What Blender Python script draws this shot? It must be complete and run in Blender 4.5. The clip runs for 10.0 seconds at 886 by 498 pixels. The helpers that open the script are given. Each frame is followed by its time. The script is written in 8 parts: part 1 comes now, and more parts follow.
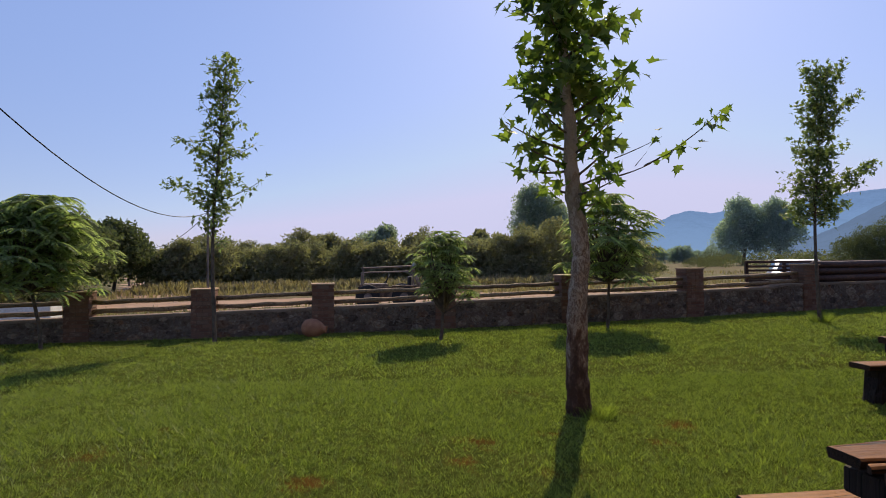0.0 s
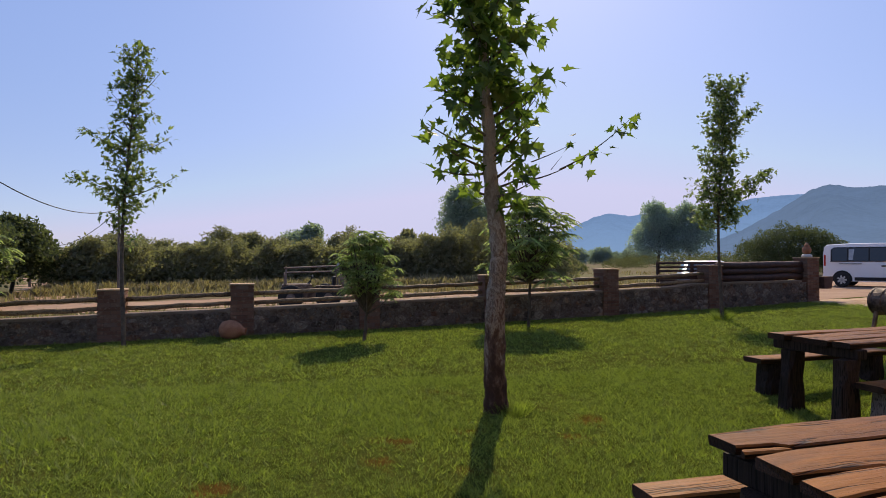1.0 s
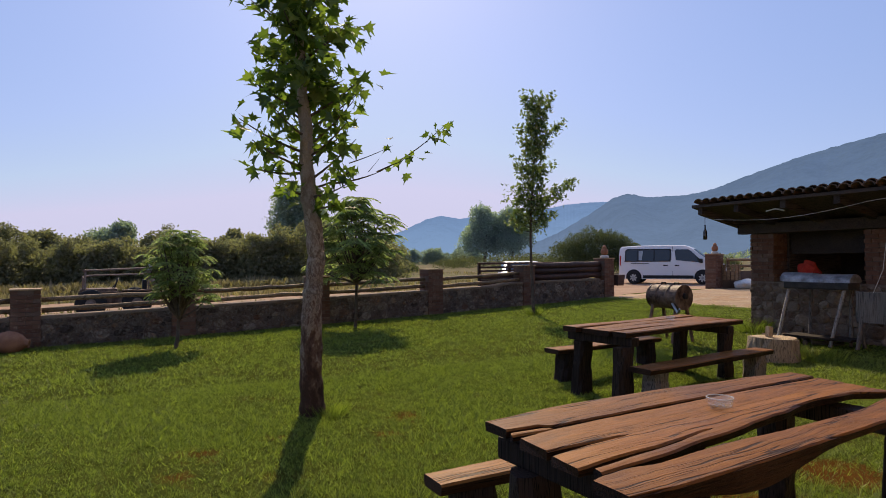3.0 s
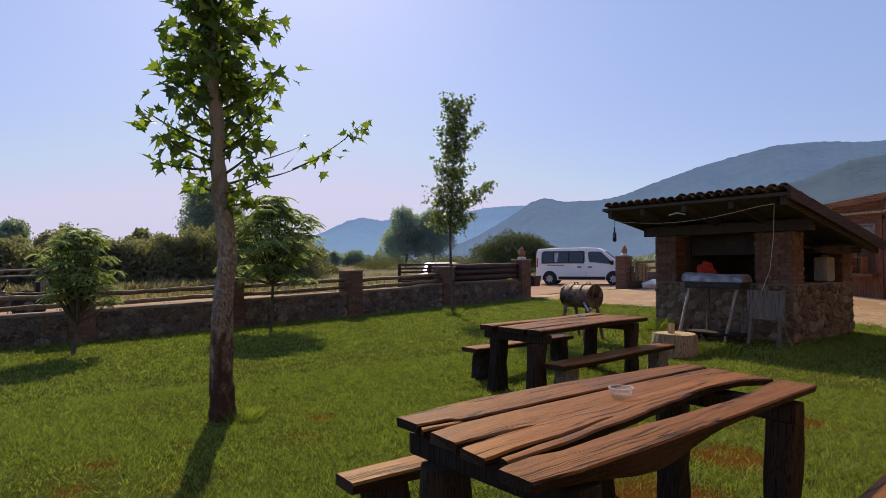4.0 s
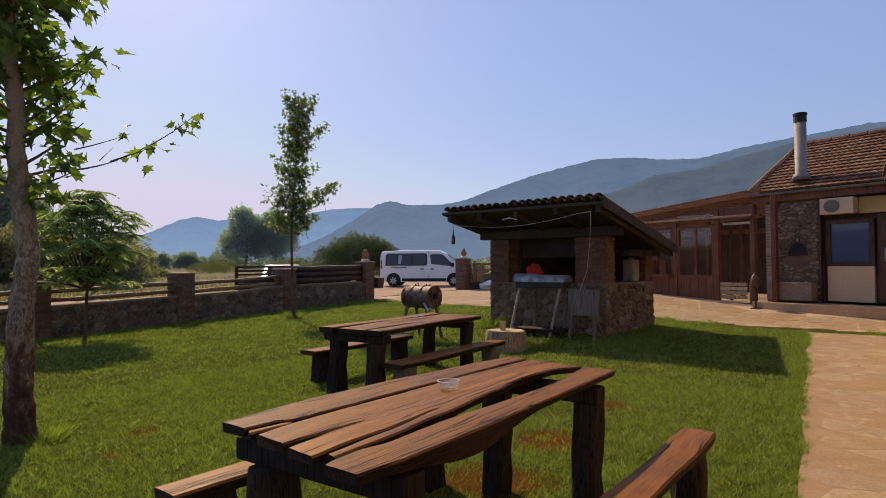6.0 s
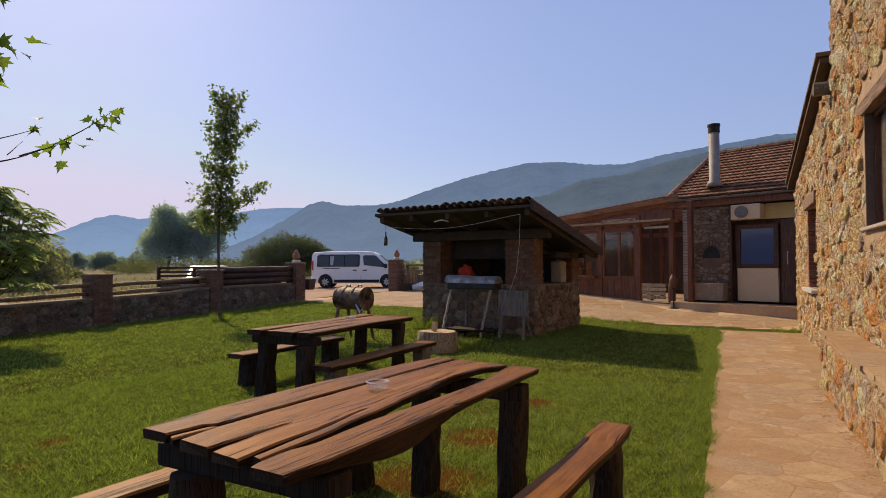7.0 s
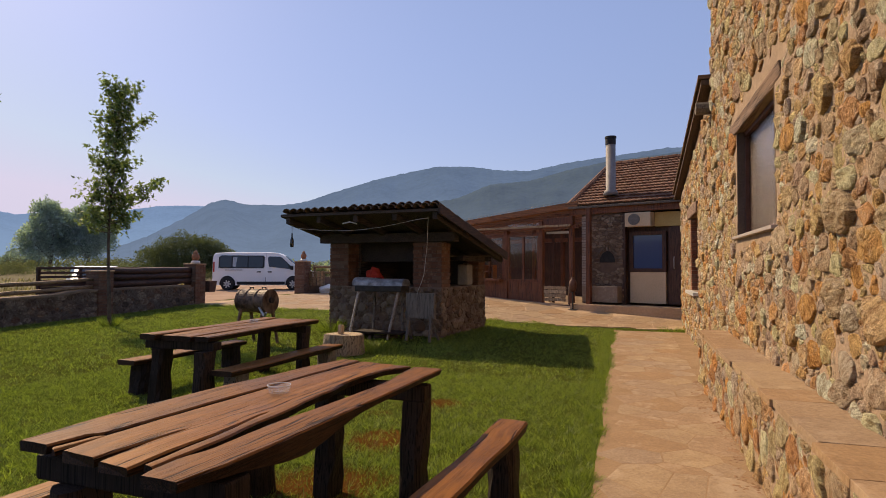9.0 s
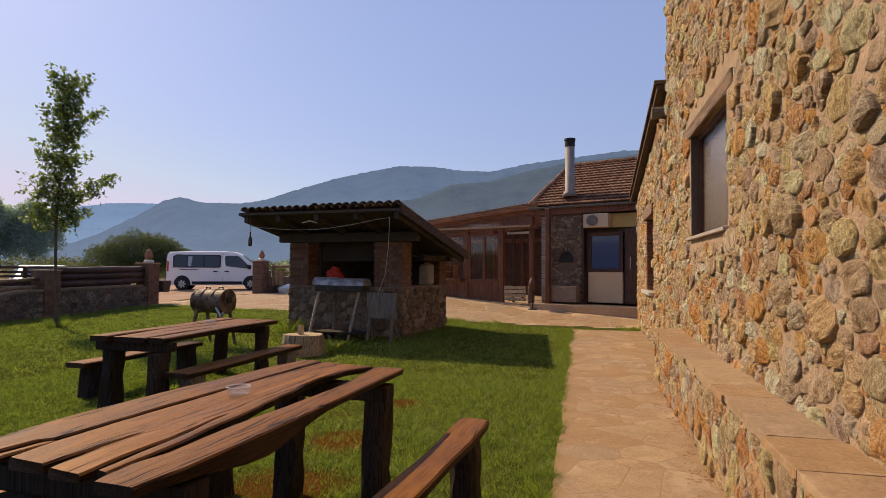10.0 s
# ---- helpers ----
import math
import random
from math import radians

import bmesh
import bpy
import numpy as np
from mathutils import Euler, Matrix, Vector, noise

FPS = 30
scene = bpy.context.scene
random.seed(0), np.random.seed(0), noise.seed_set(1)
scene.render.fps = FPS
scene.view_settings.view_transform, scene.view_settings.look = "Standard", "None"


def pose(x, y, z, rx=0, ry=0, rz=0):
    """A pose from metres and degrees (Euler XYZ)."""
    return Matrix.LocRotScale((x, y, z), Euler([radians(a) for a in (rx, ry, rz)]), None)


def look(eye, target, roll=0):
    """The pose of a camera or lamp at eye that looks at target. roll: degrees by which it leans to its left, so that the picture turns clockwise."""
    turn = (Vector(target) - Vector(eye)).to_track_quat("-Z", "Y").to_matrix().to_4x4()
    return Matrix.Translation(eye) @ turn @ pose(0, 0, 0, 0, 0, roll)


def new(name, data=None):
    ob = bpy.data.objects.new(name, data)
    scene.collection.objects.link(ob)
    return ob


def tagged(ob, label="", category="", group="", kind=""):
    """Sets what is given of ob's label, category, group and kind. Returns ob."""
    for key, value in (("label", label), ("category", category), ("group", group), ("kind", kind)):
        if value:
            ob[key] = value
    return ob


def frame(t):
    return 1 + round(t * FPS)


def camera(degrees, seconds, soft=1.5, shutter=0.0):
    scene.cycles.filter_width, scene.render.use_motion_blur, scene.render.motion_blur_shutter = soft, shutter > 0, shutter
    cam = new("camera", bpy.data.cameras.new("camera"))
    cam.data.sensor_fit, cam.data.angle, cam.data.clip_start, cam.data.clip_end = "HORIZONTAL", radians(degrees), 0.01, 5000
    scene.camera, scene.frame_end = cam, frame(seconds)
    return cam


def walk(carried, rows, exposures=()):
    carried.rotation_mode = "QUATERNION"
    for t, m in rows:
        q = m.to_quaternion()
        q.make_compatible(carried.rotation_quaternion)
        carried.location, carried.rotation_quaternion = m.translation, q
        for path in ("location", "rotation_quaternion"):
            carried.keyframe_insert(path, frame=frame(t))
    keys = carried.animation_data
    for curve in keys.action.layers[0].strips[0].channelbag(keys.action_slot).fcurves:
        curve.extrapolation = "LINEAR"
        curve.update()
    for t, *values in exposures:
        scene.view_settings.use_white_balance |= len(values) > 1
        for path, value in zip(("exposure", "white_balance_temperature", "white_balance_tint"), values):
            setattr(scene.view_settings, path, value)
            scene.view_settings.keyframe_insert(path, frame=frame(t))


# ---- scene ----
cam = camera(73.1, 10.0, soft=0.9)
EXPOSURES = [(0, 0.12, 6600, 10), (4.5, 0.15, 7050, 10), (10, 0.19, 7560, 12)]
PATH = [
    (0, (0.154, 0.069, 1.39), (0.274, 2.065, 1.431), -0.4),
    (0.5, (0.186, 0.06, 1.394), (0.426, 2.045, 1.434), -0.3),
    (1, (0.228, 0.043, 1.391), (0.586, 2.01, 1.431), -0.2),
    (1.5, (0.277, 0.037, 1.394), (0.766, 1.976, 1.434), -0.3),
    (2, (0.311, 0.011, 1.4), (0.937, 1.91, 1.44), -0.4),
    (2.5, (0.347, -0.018, 1.399), (1.104, 1.832, 1.438), -0.4),
    (4, (0.409, -0.056, 1.365), (1.514, 1.61, 1.411), -0.3),
    (4.5, (0.41, -0.072, 1.362), (1.627, 1.515, 1.408), -0.3),
    (5, (0.421, -0.082, 1.354), (1.74, 1.421, 1.4), -0.3),
    (5.5, (0.421, -0.102, 1.353), (1.83, 1.317, 1.402), -0.3),
    (7, (0.385, -0.182, 1.359), (2.016, 0.974, 1.413), -0.2),
    (7.5, (0.38, -0.185, 1.355), (2.06, 0.899, 1.412), -0.0),
    (8, (0.37, -0.2, 1.357), (2.089, 0.82, 1.415), 0.1),
    (8.5, (0.359, -0.221, 1.361), (2.112, 0.739, 1.42), 0.1),
    (9, (0.348, -0.234, 1.363), (2.134, 0.663, 1.425), 0.2),
    (9.5, (0.339, -0.235, 1.365), (2.155, 0.601, 1.428), 0.3),
    (10, (0.339, -0.225, 1.362), (2.18, 0.553, 1.424), 0.3),
]
walk(cam, [(t, look(eye, target, roll)) for t, eye, target, roll in PATH], EXPOSURES)

# ---- place ----
# ---- light ----
SUN_AZ, SUN_EL = 19.8, 39.0   # degrees from +y towards +x, and above the horizon
world = bpy.data.worlds.new("sky")
scene.world = world
world.use_nodes = True
wn = world.node_tree
wn.nodes.clear()
sky = wn.nodes.new("ShaderNodeTexSky")
sky.sky_type, sky.sun_disc = "NISHITA", False
sky.sun_elevation, sky.sun_rotation = radians(SUN_EL), radians(SUN_AZ)
sky.altitude, sky.air_density, sky.dust_density, sky.ozone_density = 1500, 1.0, 1.7, 2.4
bg = wn.nodes.new("ShaderNodeBackground")
bg.inputs["Strength"].default_value = 0.124
out = wn.nodes.new("ShaderNodeOutputWorld")
tint = wn.nodes.new("ShaderNodeMix")      # hazy violet-blue summer air
tint.data_type, tint.blend_type = "RGBA", "MULTIPLY"
tint.inputs[0].default_value = 1.0
tint.inputs[7].default_value = (1.04, 0.935, 0.97, 1)
wn.links.new(sky.outputs[0], tint.inputs[6])
haze = wn.nodes.new("ShaderNodeMix")      # even summer haze over the whole sky
haze.data_type = "RGBA"
haze.inputs[0].default_value = 0.45
haze.inputs[7].default_value = (2.5, 3.55, 7.0, 1)
wn.links.new(tint.outputs[2], haze.inputs[6])
murk = wn.nodes.new("ShaderNodeMix")      # dusty air: the bright rim of the sky never passes a dull lavender
murk.data_type, murk.blend_type = "RGBA", "DARKEN"
murk.inputs[0].default_value = 1.0
murk.inputs[7].default_value = (5.15, 5.28, 7.6, 1)
wn.links.new(haze.outputs[2], murk.inputs[6])
where = wn.nodes.new("ShaderNodeTexCoord")
axes = wn.nodes.new("ShaderNodeSeparateXYZ")
wn.links.new(where.outputs["Generated"], axes.inputs[0])
high = wn.nodes.new("ShaderNodeMapRange")   # thick dusty air low over the land, clear blue above
high.interpolation_type = "SMOOTHSTEP"
high.inputs["From Max"].default_value = 0.40
wn.links.new(axes.outputs[2], high.inputs["Value"])
air = wn.nodes.new("ShaderNodeMix")
air.data_type = "RGBA"
air.inputs[6].default_value, air.inputs[7].default_value = (0.89, 0.868, 0.84, 1), (0.985, 1.005, 1.02, 1)
wn.links.new(high.outputs["Result"], air.inputs[0])
depth = wn.nodes.new("ShaderNodeMix")
depth.data_type, depth.blend_type = "RGBA", "MULTIPLY"
depth.inputs[0].default_value = 1.0
wn.links.new(murk.outputs[2], depth.inputs[6])
wn.links.new(air.outputs[2], depth.inputs[7])
wn.links.new(depth.outputs[2], bg.inputs[0])
wn.links.new(bg.outputs[0], out.inputs[0])
sun_data = bpy.data.lights.new("sun", "SUN")
sun_data.energy, sun_data.angle, sun_data.color = 4.55, radians(0.6), (1.0, 0.82, 0.58)
sun_ob = new("sun", sun_data)
sun_dir = Vector((math.sin(radians(SUN_AZ)) * math.cos(radians(SUN_EL)), math.cos(radians(SUN_AZ)) * math.cos(radians(SUN_EL)), math.sin(radians(SUN_EL))))
sun_ob.matrix_world = look(sun_dir * 60, (0, 0, 0))


# ---- small tools ----
def smooth(a, b, v):
    v = min(1.0, max(0.0, (v - a) / (b - a)))
    return v * v * (3 - 2 * v)


def ground_z(x, y):
    """Height of the land: a lawn that dips a little in its middle and climbs towards the gate and the terrace."""
    cx = min(16.0, max(-12.0, x))
    inner = (-0.075 + 0.011 * cx + 0.0008 * cx * cx) * smooth(3, 11, y)
    inner -= 0.08 * math.exp(-((x - 3.5) / 3) ** 2 - ((y - 5.6) / 2.2) ** 2)
    line = 11.93 + 0.1405 * (x + 6.16)
    outer = 0.010 * min(22.0, max(-10.0, x))
    k = smooth(line + 0.1, line + 3.0, y)
    z = inner * (1 - k) + outer * k
    return z + 0.30 * smooth(13.8, 17.4, x) * (1 - smooth(7, 11, y))


def empty(name, m, label, category, group="", kind=""):
    ob = new(name)
    ob.matrix_world = m
    ob.empty_display_size = 0.1
    return tagged(ob, label, category, group, kind)


def mesh_of(name, verts, faces, mats, smooth_shade=False, idx=None):
    me = bpy.data.meshes.new(name)
    me.from_pydata([tuple(v) for v in verts], [], faces)
    for m in (mats if isinstance(mats, (list, tuple)) else [mats]):
        me.materials.append(m)
    if idx is not None:
        me.polygons.foreach_set("material_index", idx)
    if smooth_shade:
        me.polygons.foreach_set("use_smooth", [True] * len(me.polygons))
    me.update()
    return me


def part(name, bm, material, parent=None, label="", m=None, smooth_shade=False):
    """Links a bmesh, or a mesh, as ONE mesh object under a thing or a part."""
    if isinstance(bm, bmesh.types.BMesh):
        me = bpy.data.meshes.new(name)
        bmesh.ops.recalc_face_normals(bm, faces=bm.faces)
        bm.to_mesh(me)
        bm.free()
        for q in (material if isinstance(material, (list, tuple)) else [material]):
            me.materials.append(q)
        if smooth_shade:
            me.polygons.foreach_set("use_smooth", [True] * len(me.polygons))
    else:
        me = bm
    ob = new(name, me)
    if parent is not None:
        ob.parent = parent
    if m is not None:
        ob.matrix_basis = m
    if label:
        tagged(ob, label)
    return ob


def box(bm, x0, x1, y0, y1, z0, z1, bevel=0.0, m=None, jitter=0.0):
    cube = bmesh.ops.create_cube(bm, size=1.0)["verts"]
    for v in cube:
        v.co = Vector((x0 + (v.co.x + 0.5) * (x1 - x0), y0 + (v.co.y + 0.5) * (y1 - y0), z0 + (v.co.z + 0.5) * (z1 - z0)))
        if jitter:
            v.co += Vector((random.uniform(-jitter, jitter), random.uniform(-jitter, jitter), random.uniform(-jitter, jitter)))
    geo = list({e for v in cube for e in v.link_edges})
    if bevel:
        got = bmesh.ops.bevel(bm, geom=geo, offset=bevel, segments=2, affect="EDGES", profile=0.6)
        cube = list({v for f in got["faces"] for v in f.verts} | {v for v in cube if v.is_valid})
    if m is not None:
        bmesh.ops.transform(bm, matrix=m, verts=cube)
    return bm


def boxes(*specs, bevel=0.006):
    bm = bmesh.new()
    for s in specs:
        box(bm, *s, bevel=bevel)
    return bm


def tube(bm, points, radii, sides=8, cap=True, wobble=0.0, seed=0):
    """A tapered tube along points."""
    rng = random.Random(seed)
    pts = [Vector(p) for p in points]
    rings = []
    for i, p in enumerate(pts):
        d = (pts[min(i + 1, len(pts) - 1)] - pts[max(i - 1, 0)]).normalized()
        a = d.orthogonal() if i == 0 else (rings_a - d * rings_a.dot(d))
        if a.length < 1e-6:
            a = d.orthogonal()
        a.normalize()
        rings_a = a
        b = d.cross(a)
        r = radii[i] if isinstance(radii, (list, tuple)) else radii
        ring = []
        for j in range(sides):
            w = 2 * math.pi * j / sides
            rr = r * (1 + rng.uniform(-wobble, wobble))
            ring.append(bm.verts.new(p + (a * math.cos(w) + b * math.sin(w)) * rr))
        rings.append(ring)
    for q, w in zip(rings, rings[1:]):
        for j in range(sides):
            bm.faces.new((q[j], q[(j + 1) % sides], w[(j + 1) % sides], w[j]))
    if cap and sides > 2:
        bm.faces.new(rings[0][::-1])
        bm.faces.new(rings[-1])
    return bm


def lathe(bm, profile, sides=24, m=None):
    """A turned body from (radius, height) pairs."""
    rings, made = [], []
    for r, z in profile:
        ring = [bm.verts.new((r * math.cos(2 * math.pi * j / sides), r * math.sin(2 * math.pi * j / sides), z)) for j in range(sides)]
        rings.append(ring)
        made += ring
    for q, w in zip(rings, rings[1:]):
        for j in range(sides):
            bm.faces.new((q[j], q[(j + 1) % sides], w[(j + 1) % sides], w[j]))
    bm.faces.new(rings[0][::-1])
    bm.faces.new(rings[-1])
    if m is not None:
        bmesh.ops.transform(bm, matrix=m, verts=made)
    return bm


def prism(bm, outline, y0, y1, m=None):
    """A plate: an outline of (x, z) pairs drawn out along y."""
    a = [bm.verts.new((x, y0, z)) for x, z in outline]
    b = [bm.verts.new((x, y1, z)) for x, z in outline]
    bm.faces.new(a)
    bm.faces.new(b[::-1])
    n = len(a)
    for i in range(n):
        bm.faces.new((a[i], b[i], b[(i + 1) % n], a[(i + 1) % n]))
    if m is not None:
        bmesh.ops.transform(bm, matrix=m, verts=a + b)
    return bm


# ---- materials ----
class Nodes:
    """A short way to write a node material."""

    def __init__(self, name, rough=0.8, metal=0.0, spec=0.3):
        self.mat = bpy.data.materials.new(name)
        self.mat.use_nodes = True
        self.t = self.mat.node_tree
        self.b = self.t.nodes["Principled BSDF"]
        self.b.inputs["Roughness"].default_value = rough
        self.b.inputs["Metallic"].default_value = metal
        self.b.inputs["Specular IOR Level"].default_value = spec
        self.place = self.t.nodes.new("ShaderNodeTexCoord").outputs["Object"]

    def node(self, kind, **sockets):
        n = self.t.nodes.new(kind)
        for k, v in sockets.items():
            self.put(v, n.inputs[k])
        return n

    def put(self, v, socket):
        if isinstance(v, bpy.types.NodeSocket):
            self.t.links.new(v, socket)
        elif isinstance(v, tuple) and len(v) == 3 and socket.type == "RGBA":
            socket.default_value = (*v, 1)
        else:
            socket.default_value = v

    def noise(self, scale, detail=4.0, rough=0.55, stretch=None, where=None):
        p = where or self.place
        if stretch:
            mp = self.node("ShaderNodeMapping", Vector=p)
            mp.inputs["Scale"].default_value = stretch
            p = mp.outputs[0]
        n = self.node("ShaderNodeTexNoise", Vector=p, Scale=scale, Detail=detail, Roughness=rough)
        return n.outputs[0]

    def ramp(self, fac, *stops):
        n = self.node("ShaderNodeValToRGB", Fac=fac)
        el = n.color_ramp.elements
        while len(el) < len(stops):
            el.new(0.5)
        for e, (pos, col) in zip(el, stops):
            e.position, e.color = pos, (*col, 1)
        return n.outputs[0]

    def mix(self, fac, a, b, how="MIX"):
        n = self.t.nodes.new("ShaderNodeMix")
        n.data_type, n.blend_type = "RGBA", how
        self.put(fac, n.inputs[0])
        self.put(a, n.inputs[6])
        self.put(b, n.inputs[7])
        return n.outputs[2]

    def math(self, op, a, b=0.0):
        n = self.t.nodes.new("ShaderNodeMath")
        n.operation = op
        self.put(a, n.inputs[0])
        self.put(b, n.inputs[1])
        return n.outputs[0]

    def chance(self):
        """A number that differs from piece to piece."""
        a = self.t.nodes.new("ShaderNodeObjectInfo").outputs["Random"]
        b = self.t.nodes.new("ShaderNodeNewGeometry").outputs["Random Per Island"]
        return self.math("FRACT", self.math("ADD", a, b))

    def shift(self):
        """Moves the grain from piece to piece."""
        v = self.t.nodes.new("ShaderNodeVectorMath")
        v.operation = "ADD"
        self.t.links.new(self.place, v.inputs[0])
        self.t.links.new(self.math("MULTIPLY", self.chance(), 40.0), v.inputs[1])
        self.place = v.outputs[0]

    def bump(self, height, strength=0.4, distance=0.01):
        n = self.node("ShaderNodeBump", Height=height, Strength=strength, Distance=distance)
        self.t.links.new(n.outputs[0], self.b.inputs["Normal"])

    def done(self, colour, rough=None):
        self.put(colour, self.b.inputs["Base Color"])
        if rough is not None:
            self.put(rough, self.b.inputs["Roughness"])
        return self.mat


def mottled(name, a, b, scale=6.0, rough=0.8, fine=60.0, bump=0.25, spec=0.3, metal=0.0, stretch=None, dist=0.01):
    """Two colours in patches, with fine grain and relief."""
    n = Nodes(name, rough, metal, spec)
    big, small = n.noise(scale, stretch=stretch), n.noise(fine, 3.0, stretch=stretch)
    col = n.mix(n.ramp(big, (0.35, (0, 0, 0)), (0.68, (1, 1, 1))), a, b)
    col = n.mix(0.35, col, n.ramp(small, (0.3, (0.35, 0.35, 0.35)), (0.7, (1, 1, 1))), "MULTIPLY")
    n.bump(n.math("ADD", n.math("MULTIPLY", big, 0.5), small), bump, dist)
    return n.done(col)


def stone_mat(name, stops, grain=14.0, rough=0.85, bump=0.6):
    """Field stones: each its own colour, with veins and pits."""
    n = Nodes(name, rough, spec=0.25)
    base = n.ramp(n.chance(), *stops)
    n.shift()
    big, small = n.noise(grain, 6.0, 0.65), n.noise(grain * 7, 4.0, 0.7)
    col = n.mix(n.ramp(big, (0.32, (0, 0, 0)), (0.75, (0.75, 0.75, 0.75))), base, n.mix(0.6, base, (0.20, 0.11, 0.06), "MIX"))
    col = n.mix(0.45, col, n.ramp(small, (0.28, (0.3, 0.3, 0.3)), (0.7, (1, 1, 1))), "MULTIPLY")
    pale = n.ramp(n.noise(grain * 0.55, 5.0, 0.7), (0.54, (0, 0, 0)), (0.72, (0.55, 0.55, 0.55)))
    col = n.mix(pale, col, n.mix(0.5, base, (0.62, 0.50, 0.36)))
    n.bump(n.math("ADD", big, n.math("MULTIPLY", small, 0.45)), bump, 0.03)
    return n.done(col)


def plank_mat(name, dark, light, rough=0.35, grain=3.0, axis=0, wear=0.5, worn=None, spec=0.4):
    """Stained wood with long grain, cracks and rubbed spots, each board its own shade."""
    n = Nodes(name, rough, spec=spec)
    n.shift()
    st = [22.0, 22.0, 22.0]
    st[axis] = 1.0
    lines = n.noise(grain, 8.0, 0.65, stretch=tuple(st))
    patch = n.noise(2.2, 4.0, 0.6)
    tone = n.math("ADD", n.math("MULTIPLY", lines, 0.8), n.math("MULTIPLY", n.chance(), 0.2))
    col = n.mix(n.ramp(tone, (0.36, (0, 0, 0)), (0.62, (1, 1, 1))), dark, light)
    st[axis] = 0.5
    cracks = n.noise(7.0, 3.0, 0.5, stretch=tuple(st))
    col = n.mix(n.ramp(cracks, (0.405, (0.95, 0.95, 0.95)), (0.44, (0, 0, 0))), col, tuple(c * 0.22 for c in dark))
    col = n.mix(n.math("MULTIPLY", n.ramp(patch, (0.5, (0, 0, 0)), (0.72, (1, 1, 1))), wear), col, worn or n.mix(0.5, light, (0.42, 0.27, 0.16)))
    n.bump(n.math("ADD", lines, n.math("ADD", n.math("MULTIPLY", patch, 0.3), n.math("MULTIPLY", cracks, 0.6))), 0.6, 0.008)
    return n.done(col, n.math("ADD", n.math("MULTIPLY", patch, 0.35), rough - 0.12))


def table_mat(name, dark, light, rough=0.42, spec=0.2):
    """Old varnished boards: long winding grain, rubbed patches, many fine drying cracks, a few long ones."""
    n = Nodes(name, rough, spec=spec)
    n.shift()
    wander = n.math("MULTIPLY", n.math("SUBTRACT", n.noise(2.4, 3.0, 0.5), 0.5), 0.09)
    bend = n.t.nodes.new("ShaderNodeCombineXYZ")
    n.t.links.new(wander, bend.inputs[1])
    v = n.t.nodes.new("ShaderNodeVectorMath")
    v.operation = "ADD"
    n.t.links.new(n.place, v.inputs[0])
    n.t.links.new(bend.outputs[0], v.inputs[1])
    n.place = v.outputs[0]
    lines = n.noise(3.2, 6.0, 0.65, stretch=(1.0, 15.0, 15.0))
    fine = n.noise(10.0, 4.0, 0.65, stretch=(1.0, 30.0, 30.0))
    patch = n.noise(2.6, 5.0, 0.65)
    tone = n.math("ADD", n.math("ADD", n.math("MULTIPLY", lines, 0.44), n.math("MULTIPLY", fine, 0.22)), n.math("ADD", n.math("MULTIPLY", patch, 0.22), n.math("MULTIPLY", n.chance(), 0.12)))
    col = n.mix(n.ramp(tone, (0.32, (0, 0, 0)), (0.64, (1, 1, 1))), dark, light)
    split = n.noise(1.3, 3.0, 0.5, stretch=(0.35, 9.0, 9.0))
    crack = n.ramp(n.math("ABSOLUTE", n.math("SUBTRACT", split, 0.56)), (0.004, (1, 1, 1)), (0.014, (0, 0, 0)))
    hair = n.ramp(n.math("ABSOLUTE", n.math("SUBTRACT", n.noise(2.2, 2.0, 0.5, stretch=(0.4, 14.0, 14.0)), 0.45)), (0.003, (1, 1, 1)), (0.012, (0, 0, 0)))
    crack = n.math("MAXIMUM", crack, n.math("MULTIPLY", hair, 0.35))
    col = n.mix(n.math("MULTIPLY", crack, 0.9), col, tuple(c * 0.12 for c in dark))
    grime = n.ramp(n.noise(7.0, 5.0, 0.7, stretch=(0.5, 1.6, 1.0)), (0.54, (0, 0, 0)), (0.72, (0.55, 0.55, 0.55)))
    col = n.mix(grime, col, tuple(c * 0.45 for c in dark))
    rub = n.ramp(n.noise(4.5, 6.0, 0.75, stretch=(0.35, 1.3, 1.0)), (0.58, (0, 0, 0)), (0.70, (0.5, 0.5, 0.5)))
    col = n.mix(rub, col, tuple(min(1.0, c * k) for c, k in zip(light, (1.25, 1.28, 1.3))))
    n.bump(n.math("SUBTRACT", n.math("ADD", n.math("MULTIPLY", lines, 0.6), n.math("MULTIPLY", patch, 0.5)), n.math("MULTIPLY", crack, 0.8)), 0.6, 0.008)
    return n.done(col, n.math("ADD", n.math("MULTIPLY", patch, 0.36), rough - 0.16))


def leaf_mat(name, dark, light, thin=0.45, spec=0.3):
    """Leaves that let some light through, each its own green."""
    n = Nodes(name, 0.5, spec=spec)
    col = n.ramp(n.chance(), (0.0, dark), (0.75, light), (1.0, tuple(c * 1.25 for c in light)))
    n.done(col)
    tr = n.node("ShaderNodeBsdfTranslucent", Color=n.mix(1.0, col, (1.12, 1.34, 0.64), "MULTIPLY"))
    mx = n.node("ShaderNodeMixShader", Fac=thin)
    n.t.links.new(n.b.outputs[0], mx.inputs[1])
    n.t.links.new(tr.outputs[0], mx.inputs[2])
    n.t.links.new(mx.outputs[0], n.t.nodes["Material Output"].inputs["Surface"])
    return n.mat


